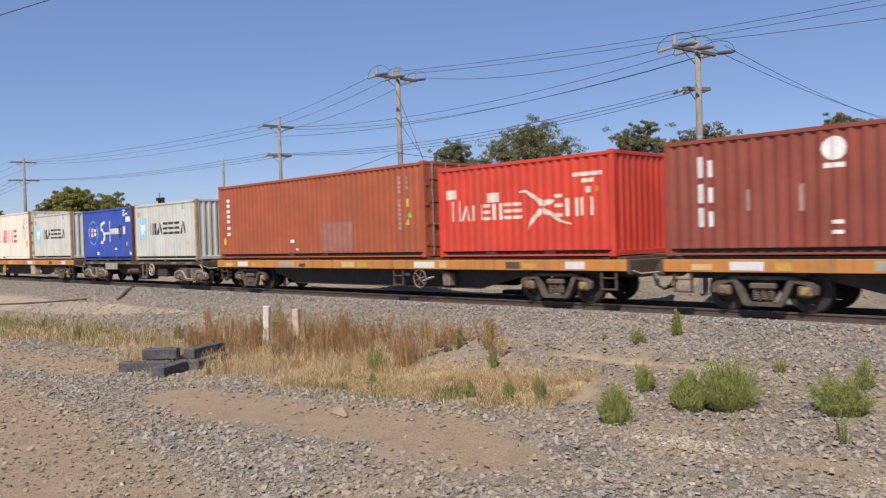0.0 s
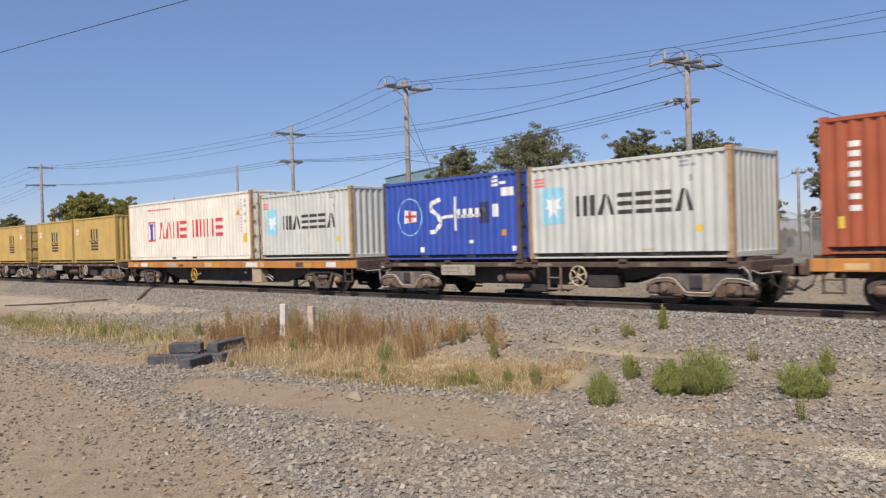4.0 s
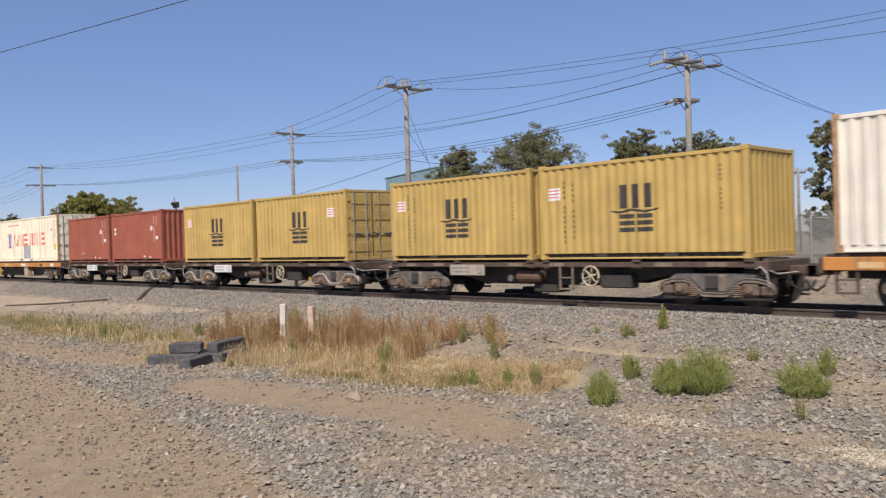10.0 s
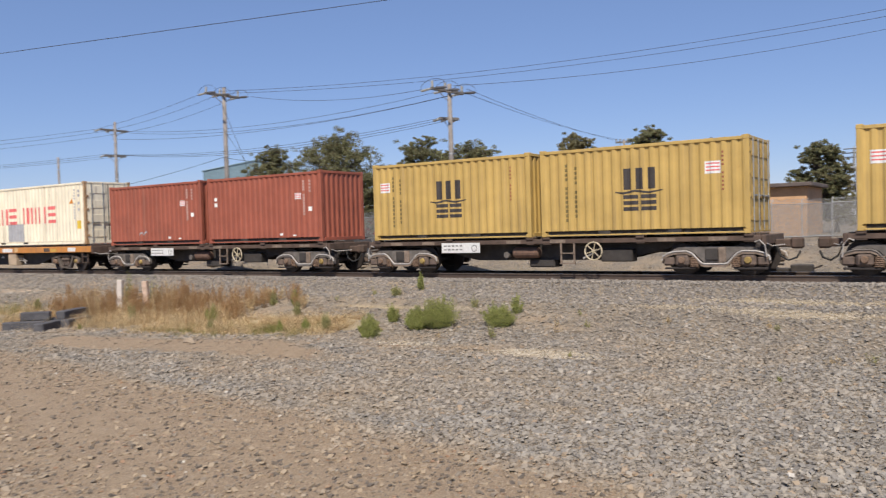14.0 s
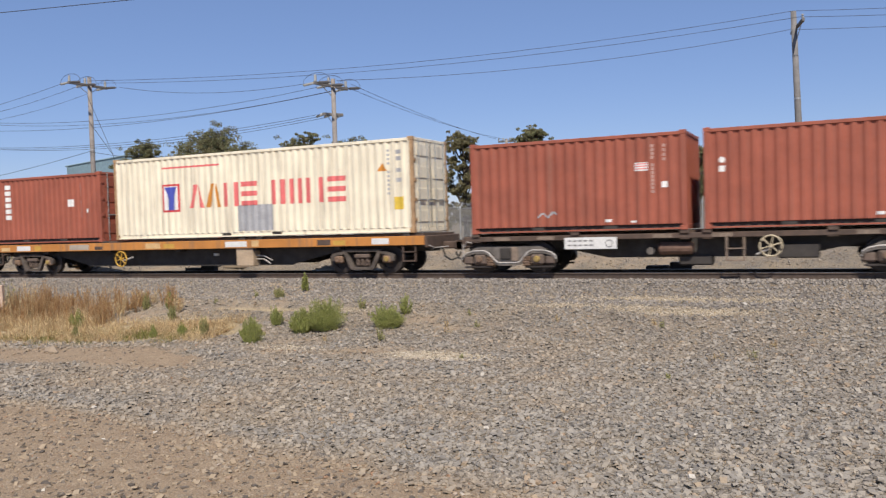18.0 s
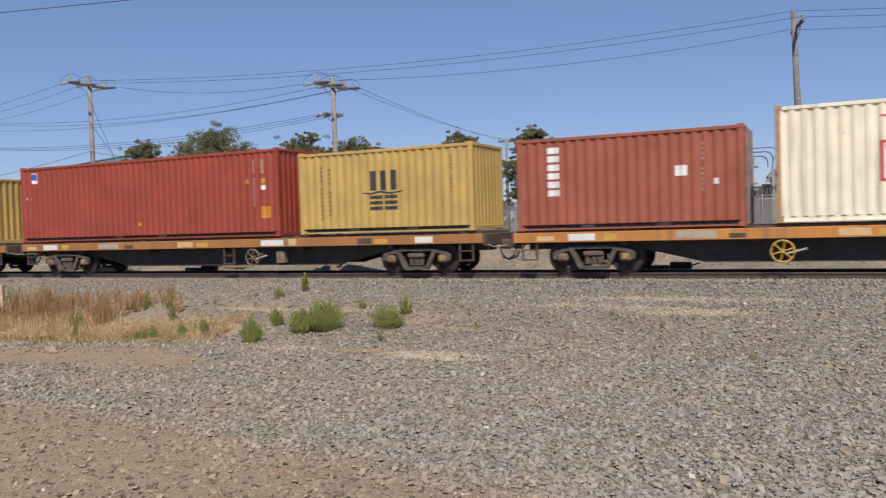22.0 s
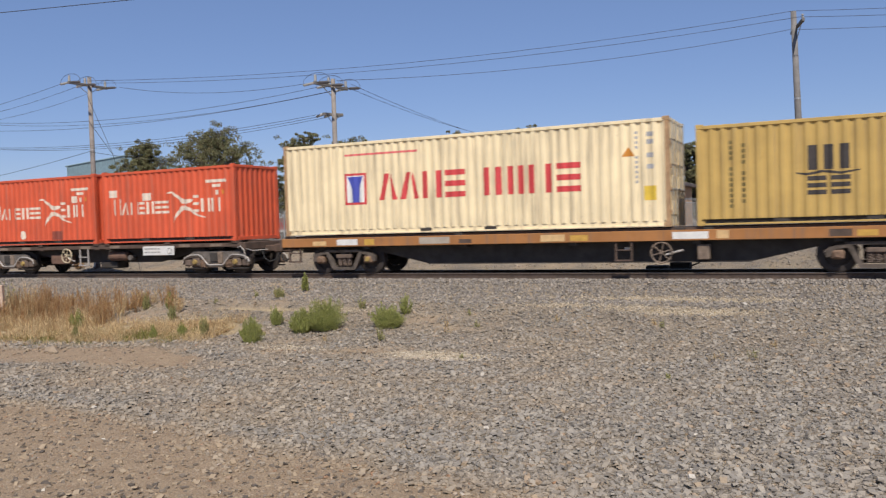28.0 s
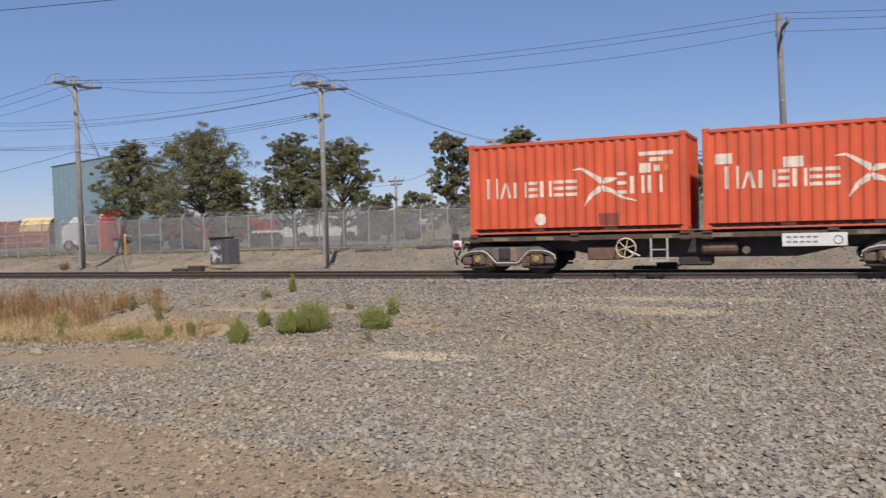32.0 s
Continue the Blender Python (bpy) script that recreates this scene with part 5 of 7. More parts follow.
def long_wagon(cx, top, label, wheel_x, box_x=None, sill="orange", shift=0.0):
    """Orange-silled skeletal flat wagon with fish-bellied girders, 19.6 m."""
    w = thing("container_wagon", label, "wagon", group="wagons of the train")
    w["run"] = (cx, 0.0)
    moving.append(w)
    L, d = 9.7, top - 0.075
    for s in (-1, 1):
        y0, y1 = sorted((s * 1.13, s * 1.205))
        part("side_sill", Geo().box(-L, L, y0, y1, d - 0.28, d, 0.012), M[sill], w, "rust-stained orange side sill")
        y0, y1 = sorted((s * 0.72, s * 0.78))
        part("girder", Geo().plate([(-8.6, 0.72), (-6.35, 0.7), (-4.6, 0.3), (4.6, 0.3), (6.35, 0.7), (8.6, 0.72), (8.6, d - 0.06), (-8.6, d - 0.06)], y0, y1), M["black"], w, "black fish-bellied girder")
        part("girder_flange", Geo().box(-4.6, 4.6, min(s * 0.66, s * 0.88), max(s * 0.66, s * 0.88), 0.285, 0.31), M["black"], w)
        for q, n, z0, m in ((-9.0, 0.5, 0.1, "sillpatch"), (-8.1, 0.75, 0.05, "white_sign"), (-7.1, 0.35, 0.06, "sillyellow"), (-5.2, 1.0, 0.04, "sign_dusty"), (-3.9, 0.4, 0.12, "brownsteel"), (-1.4, 0.7, 0.05, "sillpatch"), (-0.55, 0.5, 0.08, "sillyellow"), (2.2, 0.9, 0.05, "white_sign"), (3.3, 0.3, 0.03, "sillpatch"), (5.9, 0.5, 0.06, "brownsteel"), (6.5, 0.45, 0.09, "sillyellow"), (7.9, 0.6, 0.05, "white_sign")):
            q += shift
            part("sill_plate", Geo().box(q, q + n, min(s * 1.204, s * 1.209), max(s * 1.204, s * 1.209), d - 0.235, d - z0), M[m], w, "painted plate on the sill")
    part("deck", Geo().box(-L + 0.05, L - 0.05, -1.12, 1.12, d - 0.09, d + 0.064), M["brownsteel"], w)
    part("centre_sill", Geo().box(-9.55, 9.55, -0.3, 0.3, 0.66, d - 0.1, 0.02), M["black"], w)
    for q in (-6.6, -3.3, 0, 3.3, 6.6):
        part("cross_bearer", Geo().box(q - 0.1, q + 0.1, -1.12, 1.12, 0.78, d - 0.1, 0.01), M["black"], w)
    for e in (-1, 1):
        x0, x1 = sorted((e * L, e * (L + 0.1)))
        part("headstock", Geo().box(x0, x1, -1.2, 1.2, d - 0.36, d, 0.02), M["brownsteel"], w, "rusty end beam")
        bogie_plain(w, e * 7.45)
        coupler(w, e * (L + 0.1), e)
        steps(w, e * 9.2 - 0.25, 0.42, M["brownsteel"], 0.95, 0.4)
    for q in (-9.3, -3.4, 2.9, 3.6, 9.1):
        part("twist_lock", Geo().box(q - 0.12, q + 0.12, -1.19, -1.0, d - 0.02, d + 0.07, 0.01), M["black"], w)
    hand_wheel(w, wheel_x, 0.56, -1.16, M["yellowpost"] if box_x else M["bogie_tan"], 0.27)
    part("wheel_lever", Geo().tube([(wheel_x + 0.1, -1.12, 0.5), (wheel_x + 0.55, -1.12, 0.62)], 0.03, 6), M["silver"], w)
    if box_x:
        part("equipment_box", Geo().box(box_x - 0.35, box_x + 0.35, -1.15, -0.75, 0.27, 0.92, 0.025), M["tan_box"], w, "tan painted equipment box")
        part("brake_pipe", Geo().tube([(box_x + 0.35, -0.98, 0.62), (box_x + 0.7, -0.98, 0.6), (box_x + 1.0, -0.95, 0.45)], 0.02, 6), M["silver"], w)
        part("brake_pipe", Geo().tube([(box_x + 0.35, -0.95, 0.5), (box_x + 0.65, -0.95, 0.5), (box_x + 0.9, -0.93, 0.34)], 0.02, 6), M["silver"], w)
    else:
        steps(w, wheel_x - 1.2, 0.42, M["brownsteel"], 0.92, 0.36)
        part("small_box", Geo().box(wheel_x + 0.9, wheel_x + 1.2, -1.08, -0.8, 0.36, 0.76, 0.02), M["bogie_tan"], w)
    part("reflector", Geo().box(1.35, 1.55, -0.81, -0.782, 0.62, 0.7, 0.004), M["white_sign"], w)
    return w


def short_wagon(cx, base, label, flip, mat, edge, sign, wheel):
    """Dark skeletal wagon, 13.4 m, for two 20-foot boxes. flip: which way its fittings lie."""
    w = thing("container_wagon", label, "wagon", group="wagons of the train")
    w["run"] = (cx, 0.0)
    moving.append(w)
    L = 6.45
    for s in (-1, 1):
        y0, y1 = sorted((s * 1.05, s * 1.16))
        part("side_beam", Geo().box(-L, L, y0, y1, 0.93, 1.07, 0.012), M["brownsteel"], w, "dark dusty side beam")
        y0, y1 = sorted((s * 0.62, s * 0.68))
        part("girder", Geo().plate([(-5.3, 0.84), (-4.2, 0.82), (-2.4, 0.42), (2.4, 0.42), (4.2, 0.82), (5.3, 0.84), (5.3, 1.04), (-5.3, 1.04)], y0, y1), M["black"], w, "black deepened girder")
        for q in (-5.6, -4.3, -1.1, 0.4, 3.7, 5.1):
            part("beam_plate", Geo().box(q, q + 0.5, min(s * 1.159, s * 1.166), max(s * 1.159, s * 1.166), 0.95, 1.05), M["bogie_tan"], w)
    part("centre_sill", Geo().box(-6.4, 6.4, -0.3, 0.3, 0.62, 1.04, 0.02), M["black"], w)
    # added plate closes the open skeletal gap, standing in for its dark look
    part("gap_plate", Geo().box(-6.3, 6.3, -0.55, 0.55, 1.02, base - 0.015), M["brownsteel"], w)
    for q in (-6.15, -3.2, -0.28, 0.28, 3.2, 6.15):
        part("cross_bearer", Geo().box(q - 0.13, q + 0.13, -1.15, 1.15, 0.9, 1.06, 0.012), M["brownsteel"], w)
        part("pedestal", Geo().box(q - 0.12, q + 0.12, -1.2, -0.95, 1.06, base + 0.004, 0.008), M["brownsteel"], w, "container pedestal")
    for e in (-1, 1):
        x0, x1 = sorted((e * L, e * (L + 0.12)))
        part("headstock", Geo().box(x0, x1, -1.15, 1.15, 0.82, 1.08, 0.02), M["brownsteel"], w, "rusty end beam")
        bogie_winged(w, e * 5.22, mat, edge)
        coupler(w, e * (L + 0.12), e)
        part("hand_rail", Geo().tube([(e * 6.3, -1.18, 0.9), (e * 6.42, -1.2, 0.95), (e * 6.55, -1.18, 0.8), (e * 6.58, -1.15, 0.5)], 0.02, 6), M["silver"], w)
    sx = sorted((flip * 2.05, flip * 3.5))
    board = part("number_board", Geo().box(sx[0], sx[1], -1.2, -1.17, 0.68, 1.0, 0.006), sign, w, "pale lettering board with faint bars")
    for i in range(5):
        part("bar", Geo().box(sx[0] + 0.1 + i * 0.15, sx[0] + 0.2 + i * 0.15, -1.206, -1.199, 0.89, 0.93), M["sign_ink"], board)
        part("bar", Geo().box(sx[0] + 0.1 + i * 0.15, sx[0] + 0.2 + i * 0.15, -1.206, -1.199, 0.77, 0.81), M["sign_ink"], board)
    part("bar", Geo().tube([(sx[1] - 0.2 + 0.1 * math.cos(a * 0.7854), -1.203, 0.83 + 0.1 * math.sin(a * 0.7854)) for a in range(9)], 0.012, 4, False), M["sign_ink"], board)
    hand_wheel(w, -flip * 1.8, 0.7, -1.2, wheel, 0.26)
    part("brake_cylinder", Geo().box(-0.5, 0.35, -0.8, -0.2, 0.2, 0.46, 0.04), M["black"], w)
    x0, x1 = sorted((-flip * 1.95, -flip * 2.9))
    part("brake_rigging", Geo().box(x0, x1, -1.0, -0.6, 0.38, 0.74, 0.03), M["cylrust"] if flip > 0 else M["black"], w)
    part("lever", Geo().tube([(-flip * 1.8, -1.14, 0.66), (-flip * 1.45, -1.14, 0.48)], 0.03, 6), M["silver"], w)
    steps(w, -flip * 0.95 - 0.2, 0.42, M["silver"] if flip > 0 else M["bogie_tan"], 0.95, 0.34)
    x0, x1 = sorted((flip * 0.1, flip * 1.0))
    part("air_cylinder", Geo().tube([(x0, -0.85, 0.66), (x0 + 0.06, -0.85, 0.66), (x1 - 0.06, -0.85, 0.66), (x1, -0.85, 0.66)], [0.12, 0.17, 0.17, 0.12], 14), M["cylrust"], w, "brown air cylinder")
    part("valve", Geo().tube([(flip * 1.2, -1.0, 0.6), (flip * 1.2, -0.8, 0.6)], 0.1, 10), M["bogie_grey"], w)
    return w


long_wagon(-0.9, 1.2, "long flat wagon with an orange side sill", 2.4)
long_wagon(-21.28, 1.2, "long flat wagon with an orange side sill", 2.4)
short_wagon(-38.88, 1.15, "short dark skeletal wagon with tan bogies", -1, M["bogie_tan"], M["sign_dusty"], M["sign_dusty"], M["creampaint"])
long_wagon(-56.4, 1.23, "long flat wagon with orange sill and tan box", -2.5, 2.9)
short_wagon(-73.87, 1.13, "short dark skeletal wagon with tan bogies", -1, M["bogie_tan"], M["bogie_grey"], M["sign_dusty"], M["creampaint"])
short_wagon(-88.8, 1.13, "short dark skeletal wagon with tan bogies", -1, M["bogie_tan"], M["silver"], M["white_sign"], M["creampaint"])
short_wagon(-103.73, 1.15, "short dark skeletal wagon with grey bogies", -1, M["bogie_grey"], M["silver"], M["white_sign"], M["creampaint"])
long_wagon(-121.25, 1.23, "long flat wagon with orange sill and tan box", -2.65, 2.95)
long_wagon(-141.6, 1.25, "long flat wagon with a weathered orange sill", 1.4, None, "sillbrown", -0.4)
long_wagon(-161.98, 1.22, "long flat wagon with a weathered orange sill", 2.4, None, "sillbrown", 0.5)
last = short_wagon(-179.8, 1.13, "short dark skeletal wagon with silver-edged bogies", 1, M["bogie_dark"], M["silver"], M["white_sign"], M["creampaint"])
# tail marker and hanging hoses at the end of the train
box = part("tail_marker", Geo().box(-6.86, -6.6, -1.12, -0.86, 0.8, 0.98, 0.02), M["whitepaint"], last, "white tail marker box with red lens")
part("lens", Geo().box(-6.82, -6.66, -1.135, -1.12, 0.83, 0.92, 0.005), M["red_lens"], box)
part("aerial_box", Geo().box(-6.92, -6.76, -1.05, -0.88, 1.02, 1.18, 0.015), M["black"], last)
part("marker_bracket", Geo().tube([(-6.57, -0.98, 0.86), (-6.8, -0.98, 1.0), (-6.84, -0.96, 1.1)], 0.022, 6), M["silver"], last)
part("tail_hose", Geo().tube([(-6.62, -0.9, 0.8), (-6.76, -0.92, 0.6), (-6.88, -0.9, 0.42), (-6.84, -0.88, 0.26)], 0.026, 6), M["tyre"], last, "black rubber brake hose")


# ---- poles and lines ----
def insulator(parent, p, way=(0, 0, 1), n=3, r=0.055):
    """A short string of glazed discs."""
    p, w = Vector(p), Vector(way).normalized()
    pts, rad = [], []
    for i in range(n):
        for a, q in ((0.0, 0.3), (0.02, 1.0), (0.05, 0.9), (0.075, 0.3)):
            pts.append(p + w * (i * 0.085 + a))
            rad.append(r * q)
    part("insulator", Geo().tube(pts, rad, 8), M["insul"], parent, "glazed insulator")


def power_pole(x, y, top, arms, label, r=0.16, tilt=0.0, fittings=True, timber="pole"):
    """Timber pole. arms: (height, half length, turn in degrees, strain fittings or not)."""
    z0 = float(ground_z(x, y)) - 0.1
    p = thing("power_pole", label, "power pole", pose(x, y, z0, 0, tilt, 0), "power poles along the line")
    h = top - z0
    part("pole", Geo().tube([(0, 0, 0), (0, 0, h * 0.5), (0, 0, h)], [r, r * 0.86, r * 0.7], 12), M[timber], p, "grey weathered timber shaft", True)
    if fittings:
        part("cable_guard", Geo().box(-0.05, 0.05, -r - 0.04, -r + 0.02, 0.1, 2.2, 0.01), M["galv"], p)
        part("pole_band", Geo().tube([(0, 0, h * 0.62), (0, 0, h * 0.62 + 0.07)], r * 0.87, 12), M["galv"], p)
    for az, half, turn, strain in arms:
        zz = az - z0
        g = Geo().box(-half, half, -0.05, 0.05, zz - 0.055, zz + 0.055, 0.012)
        arm = part("crossarm", g, M["arm"], p, "grey timber crossarm", at=pose(0, 0, 0, 0, 0, turn) @ pose(0, r * 0.8, 0))
        for q in (-0.45, 0.45):
            part("brace", Geo().tube([(q * half * 1.2, 0.02, zz - 0.05), (0, -0.02, zz - 0.4)], 0.015, 5), M["galv"], arm)
        if strain < 1:
            for q in (-0.92, 0.92) if strain else (-0.92, -0.4, 0.4, 0.92):
                insulator(arm, (q * half, 0, zz + 0.06), (0, 0, 1), 2, 0.05)
            continue
        for q in (-0.93, -0.15, 0.9):
            insulator(arm, (q * half, 0.08, zz), (0, 1, -0.06), 6, 0.055)
            if strain > 1:
                part("damper", Geo().tube([(q * half, -0.1, zz), (q * half, -0.22, zz - 0.01), (q * half, -0.6, zz - 0.04), (q * half, -0.72, zz - 0.05)], [0.02, 0.055, 0.055, 0.02], 8), M["cabinet"], arm, "dark strain insulator")
                part("post_insulator", Geo().tube([(q * half, 0, zz + 0.05), (q * half, 0, zz + 0.3)], [0.055, 0.05], 8), M["insul"], arm)
                loop = [(q * half + 0.06, 0.65 * math.cos(a * 0.3927), zz + 0.02 + 0.36 * math.sin(a * 0.3927)) for a in range(9)]
                part("jumper", Geo().tube(loop, 0.009, 4), M["wire"], arm, "looped jumper wire")
    return p


def cable(a, b, sag, r=0.0085, label="thin dark overhead wire strung between poles"):
    n = 14
    pts = []
    for i in range(n + 1):
        f = i / n
        pts.append((a[0] + (b[0] - a[0]) * f, a[1] + (b[1] - a[1]) * f, a[2] + (b[2] - a[2]) * f - 4 * sag * f * (1 - f)))
    ob = new("overhead_wire", Geo().tube(pts, r, 5).mesh("overhead_wire", M["wire"]))
    return tagged(ob, label, "wire", "overhead wires")


P0, P1, P2, P3, P4, P5, P6 = (22.0, 16.0), (0.39, 11.0), (-15.78, 4.8), (-28.8, 5.0), (-38.15, 5.5), (-78.7, 6.5), (-127.64, 7.0)
power_pole(*P0, 9.3, [(8.7, 0.6, 85, 0)], "grey timber power pole beyond the yard")
power_pole(*P1, 8.84, [(8.28, 1.1, -78, -1)], "tall slim grey power pole with a short arm", 0.138, -1.6, True, "darkpole")
power_pole(*P2, 7.12, [(6.86, 1.0, 84, 2), (5.78, 0.43, 60, 1)], "grey timber power pole with two crossarms", 0.115)
power_pole(*P3, 8.55, [(8.2, 1.05, 88, 2)], "grey timber power pole with a broad crossarm", 0.13)
power_pole(*P4, 7.85, [(7.4, 0.85, 88, 1), (6.0, 0.62, 80, 1)], "grey timber power pole with stacked crossarms", 0.105)
power_pole(*P5, 9.55, [(9.23, 1.0, 80, 1), (7.7, 1.2, 80, 1)], "distant grey timber power pole with two crossarms", 0.15)
power_pole(*P6, 10.62, [(10.02, 1.4, 70, 0)], "distant grey timber power pole", 0.2)
power_pole(-44.5, 6.0, 6.4, [], "slim bare timber stay pole", 0.085, 0, False)
power_pole(-62.0, -21.5, 6.3, [], "slim bare timber pole across the yard", 0.12, 0, False)
power_pole(14.0, -3.7, 6.3, [], "slim bare timber pole by the yard", 0.12, 0, False)
power_pole(-31.03, 40.0, 5.6, [(5.2, 0.8, -10, 0), (4.9, 0.6, -10, 0)], "far timber power pole with crossarms", 0.12)
power_pole(-23.01, 30.0, 5.4, [(5.1, 0.4, 0, 0)], "far slim light pole", 0.1)
# two wires pass in front of the second pole, the rest end at its arms
ENDS = [(P1[0] - 0.24, P1[1], 8.86), (P1[0] - 0.02, P1[1] - 1.0, 8.4), (P1[0] - 0.42, P1[1] + 1.0, 8.4)]
for k, q in enumerate((-1.0, -0.3)):
    cable((P3[0] + 0.75, P3[1] + q, 8.17), ENDS[k], 0.55)
cable((P2[0] + 0.75, P2[1] - 0.95, 6.84), ENDS[2], 0.35)
for k, (q, z) in enumerate(((0.0, 9.25), (-0.5, 8.8), (0.5, 8.8))):
    cable(ENDS[k], (P0[0], P0[1] + q, z), 0.45)
cable((P3[0] + 0.75, P3[1] + 1.0, 8.17), (P2[0] - 0.65, P2[1] - 0.95, 6.86), 0.3)
for q, z in ((-0.15, 7.36), (0.9, 7.32)):
    cable((P4[0], P4[1] + q, z), (P2[0] - 0.65, P2[1] + q, 6.84), 0.55)
cable((P4[0], P4[1] - 0.2, 6.9), (P2[0], P2[1] - 0.15, 6.62), 0.5)
for d in (-0.4, 0.0, 0.4):
    cable((P4[0], P4[1] + d * 1.8, 6.05), (P2[0] - 0.5, P2[1] + d, 5.76), 0.5 + 0.06 * d)
for q, sag in ((-1.0, 0.1), (-0.15, 0.13), (1.0, 0.16)):
    cable((P3[0] - 0.65, P3[1] + q, 8.17), (P4[0], P4[1] + q, 7.42), sag)
    cable((P4[0], P4[1] + q, 7.4), (P5[0], P5[1] + q * 1.2, 9.2), sag * 3)
    cable((P5[0], P5[1] + q * 1.2, 9.2), (P6[0], P6[1] + q, 10.07), 1.0)
for d in (-0.7, 0.0, 0.7):
    cable((P4[0], P4[1] + d, 6.05), (P5[0], P5[1] + d, 7.75), 0.4)
    cable((P5[0], P5[1] + d, 7.75), (P6[0], P6[1] + d, 7.36), 1.0)
cable((P3[0], P3[1] - 0.2, 5.2), (-44.5, 6.0, 4.0), 0.2, 0.011, "sagging service cable from pole to pole")
cable((P3[0], P3[1] - 0.2, 5.2), (-24.6, 12.0, 4.9), 0.25, 0.011, "sagging service cable from pole to pole")
cable((P3[0], P3[1] - 0.15, 7.7), (-27.75, 5.2, 5.0), 0.0, 0.01, "steel stay wire of a pole")
cable((-27.75, 5.2, 5.0), (-26.6, 5.4, -0.3), 0.0, 0.01, "steel stay wire of a pole")
cable((P3[0], P3[1] - 0.15, 6.6), (-27.75, 5.2, 5.0), 0.0, 0.01, "steel stay wire of a pole")
cable((P2[0] + 0.8, P2[1], 6.84), (-16.6, 25.0, 6.4), 0.2)
cable((P2[0] + 0.4, P2[1], 6.84), (-16.2, 25.0, 6.4), 0.25)
power_pole(-16.4, 25.0, 6.5, [(6.35, 0.5, 20, 0)], "grey timber power pole behind the trees", 0.11)
cable((-62.0, -21.5, 6.2), (14.0, -3.7, 6.2), 0.1, 0.008, "heavy overhead cable crossing above the yard")
cable((-31.03, 40, 5.2), (-23.01, 30, 5.15), 0.2, 0.01)
cable((-31.03, 40, 5.2), (-75, 42, 6.5), 0.8, 0.012)
cable((-31.03, 40, 4.9), (-75, 42, 6.0), 0.8, 0.012)


# ---- fence and what stands behind the track ----
def fence(points, step, height, label):
    """Chain-link fence: posts, rails, wire mesh and barbed top."""
    f = thing("chain_link_fence", label, "fence")
    mesh_v, mesh_f = [], []
    for (ax, ay), (bx, by) in zip(points, points[1:]):
        L = math.hypot(bx - ax, by - ay)
        n = max(1, round(L / step))
        for i in range(n):
            x, y = ax + (bx - ax) * i / n, ay + (by - ay) * i / n
            z = float(ground_z(x, y))
            part("fence_post", Geo().tube([(x, y, z - 0.1), (x, y, z + height), (x + 0.02, y + 0.25, z + height + 0.22)], 0.032, 6), M["galv"], f, "galvanised fence post")
        za, zb = float(ground_z(ax, ay)), float(ground_z(bx, by))
        for h in (height - 0.02, 0.06):
            part("fence_rail", Geo().tube([(ax, ay, za + h), (bx, by, zb + h)], 0.02, 5), M["galv"], f)
        for k in (0.07, 0.15, 0.22):
            part("barbed_wire", Geo().tube([(ax, ay + k, za + height + k * 0.85), (bx, by + k, zb + height + k * 0.85)], 0.008, 4), M["galv"], f)
        n = int(L / 0.16)
        coil = [(ax + (bx - ax) * k / n + 0.0, ay + (by - ay) * k / n + 0.12 + 0.13 * math.sin(k * 1.7), za + (zb - za) * k / n + height + 0.13 + 0.13 * math.cos(k * 1.7)) for k in range(n)]
        part("razor_coil", Geo().tube(coil, 0.009, 3, False), M["fencewire"], f, "coiled barbed wire along the top")
        g = 0.08
        m = int(L / g)
        cross = Geo()
        for i in range(-int(height / g), m):
            for sgn in (1, -1):
                s0, h0, s1, h1 = i * g, 0.06, i * g + height, height - 0.02
                if s0 < 0:
                    h0, s0 = h0 - s0, 0.0
                if s1 > L:
                    h1, s1 = h1 - (s1 - L), L
                if s1 <= s0 or h1 <= h0:
                    continue
                if sgn < 0:
                    s0, s1 = L - s0, L - s1
                pa, pb = [(ax + (bx - ax) * s / L, ay + (by - ay) * s / L, za + (zb - za) * s / L + h) for s, h in ((s0, h0), (s1, h1))]
                w = 0.015
                cross.poly([(pa[0], pa[1], pa[2] - w), (pb[0], pb[1], pb[2] - w), (pb[0], pb[1], pb[2] + w), (pa[0], pa[1], pa[2] + w)])
        tagged(part("wire_mesh", cross, M["fencewire"], f, "diamond wire mesh"), kind="stuff")
    return f


fence([(-94.5, 8.2), (-61.3, 8.7), (-42.2, 9.3), (-25.0, 10.3), (-13.5, 11.2)], 1.34, 1.72, "galvanised chain-link fence with barbed wire top")
fence([(-13.5, 11.2), (-9.5, 17.9), (-4.7, 22.5)], 1.6, 1.7, "galvanised chain-link fence with barbed wire top")
fence([(-4.7, 22.5), (9.8, 23.5), (27.4, 24)], 2.9, 1.75, "galvanised chain-link fence round the substation")


def pipe_gate(x0, x1, y0, y1):
    """A long low gate of galvanised pipe before the fence."""
    t = thing("pipe_gate", "long galvanised pipe gate before the fence", "gate")
    n = 5
    for i in range(n + 1):
        x, y = x0 + (x1 - x0) * i / n, y0 + (y1 - y0) * i / n
        z = float(ground_z(x, y))
        part("gate_post", Geo().tube([(x, y, z - 0.1), (x, y, z + 1.25)], 0.045, 8), M["fencewire"], t)
    za, zb = float(ground_z(x0, y0)), float(ground_z(x1, y1))
    for h in (0.45, 0.82, 1.2):
        part("gate_bar", Geo().tube([(x0, y0, za + h), (x1, y1, zb + h)], 0.032, 8), M["fencewire"], t)


pipe_gate(-45.5, -35.2, 7.6, 8.6)


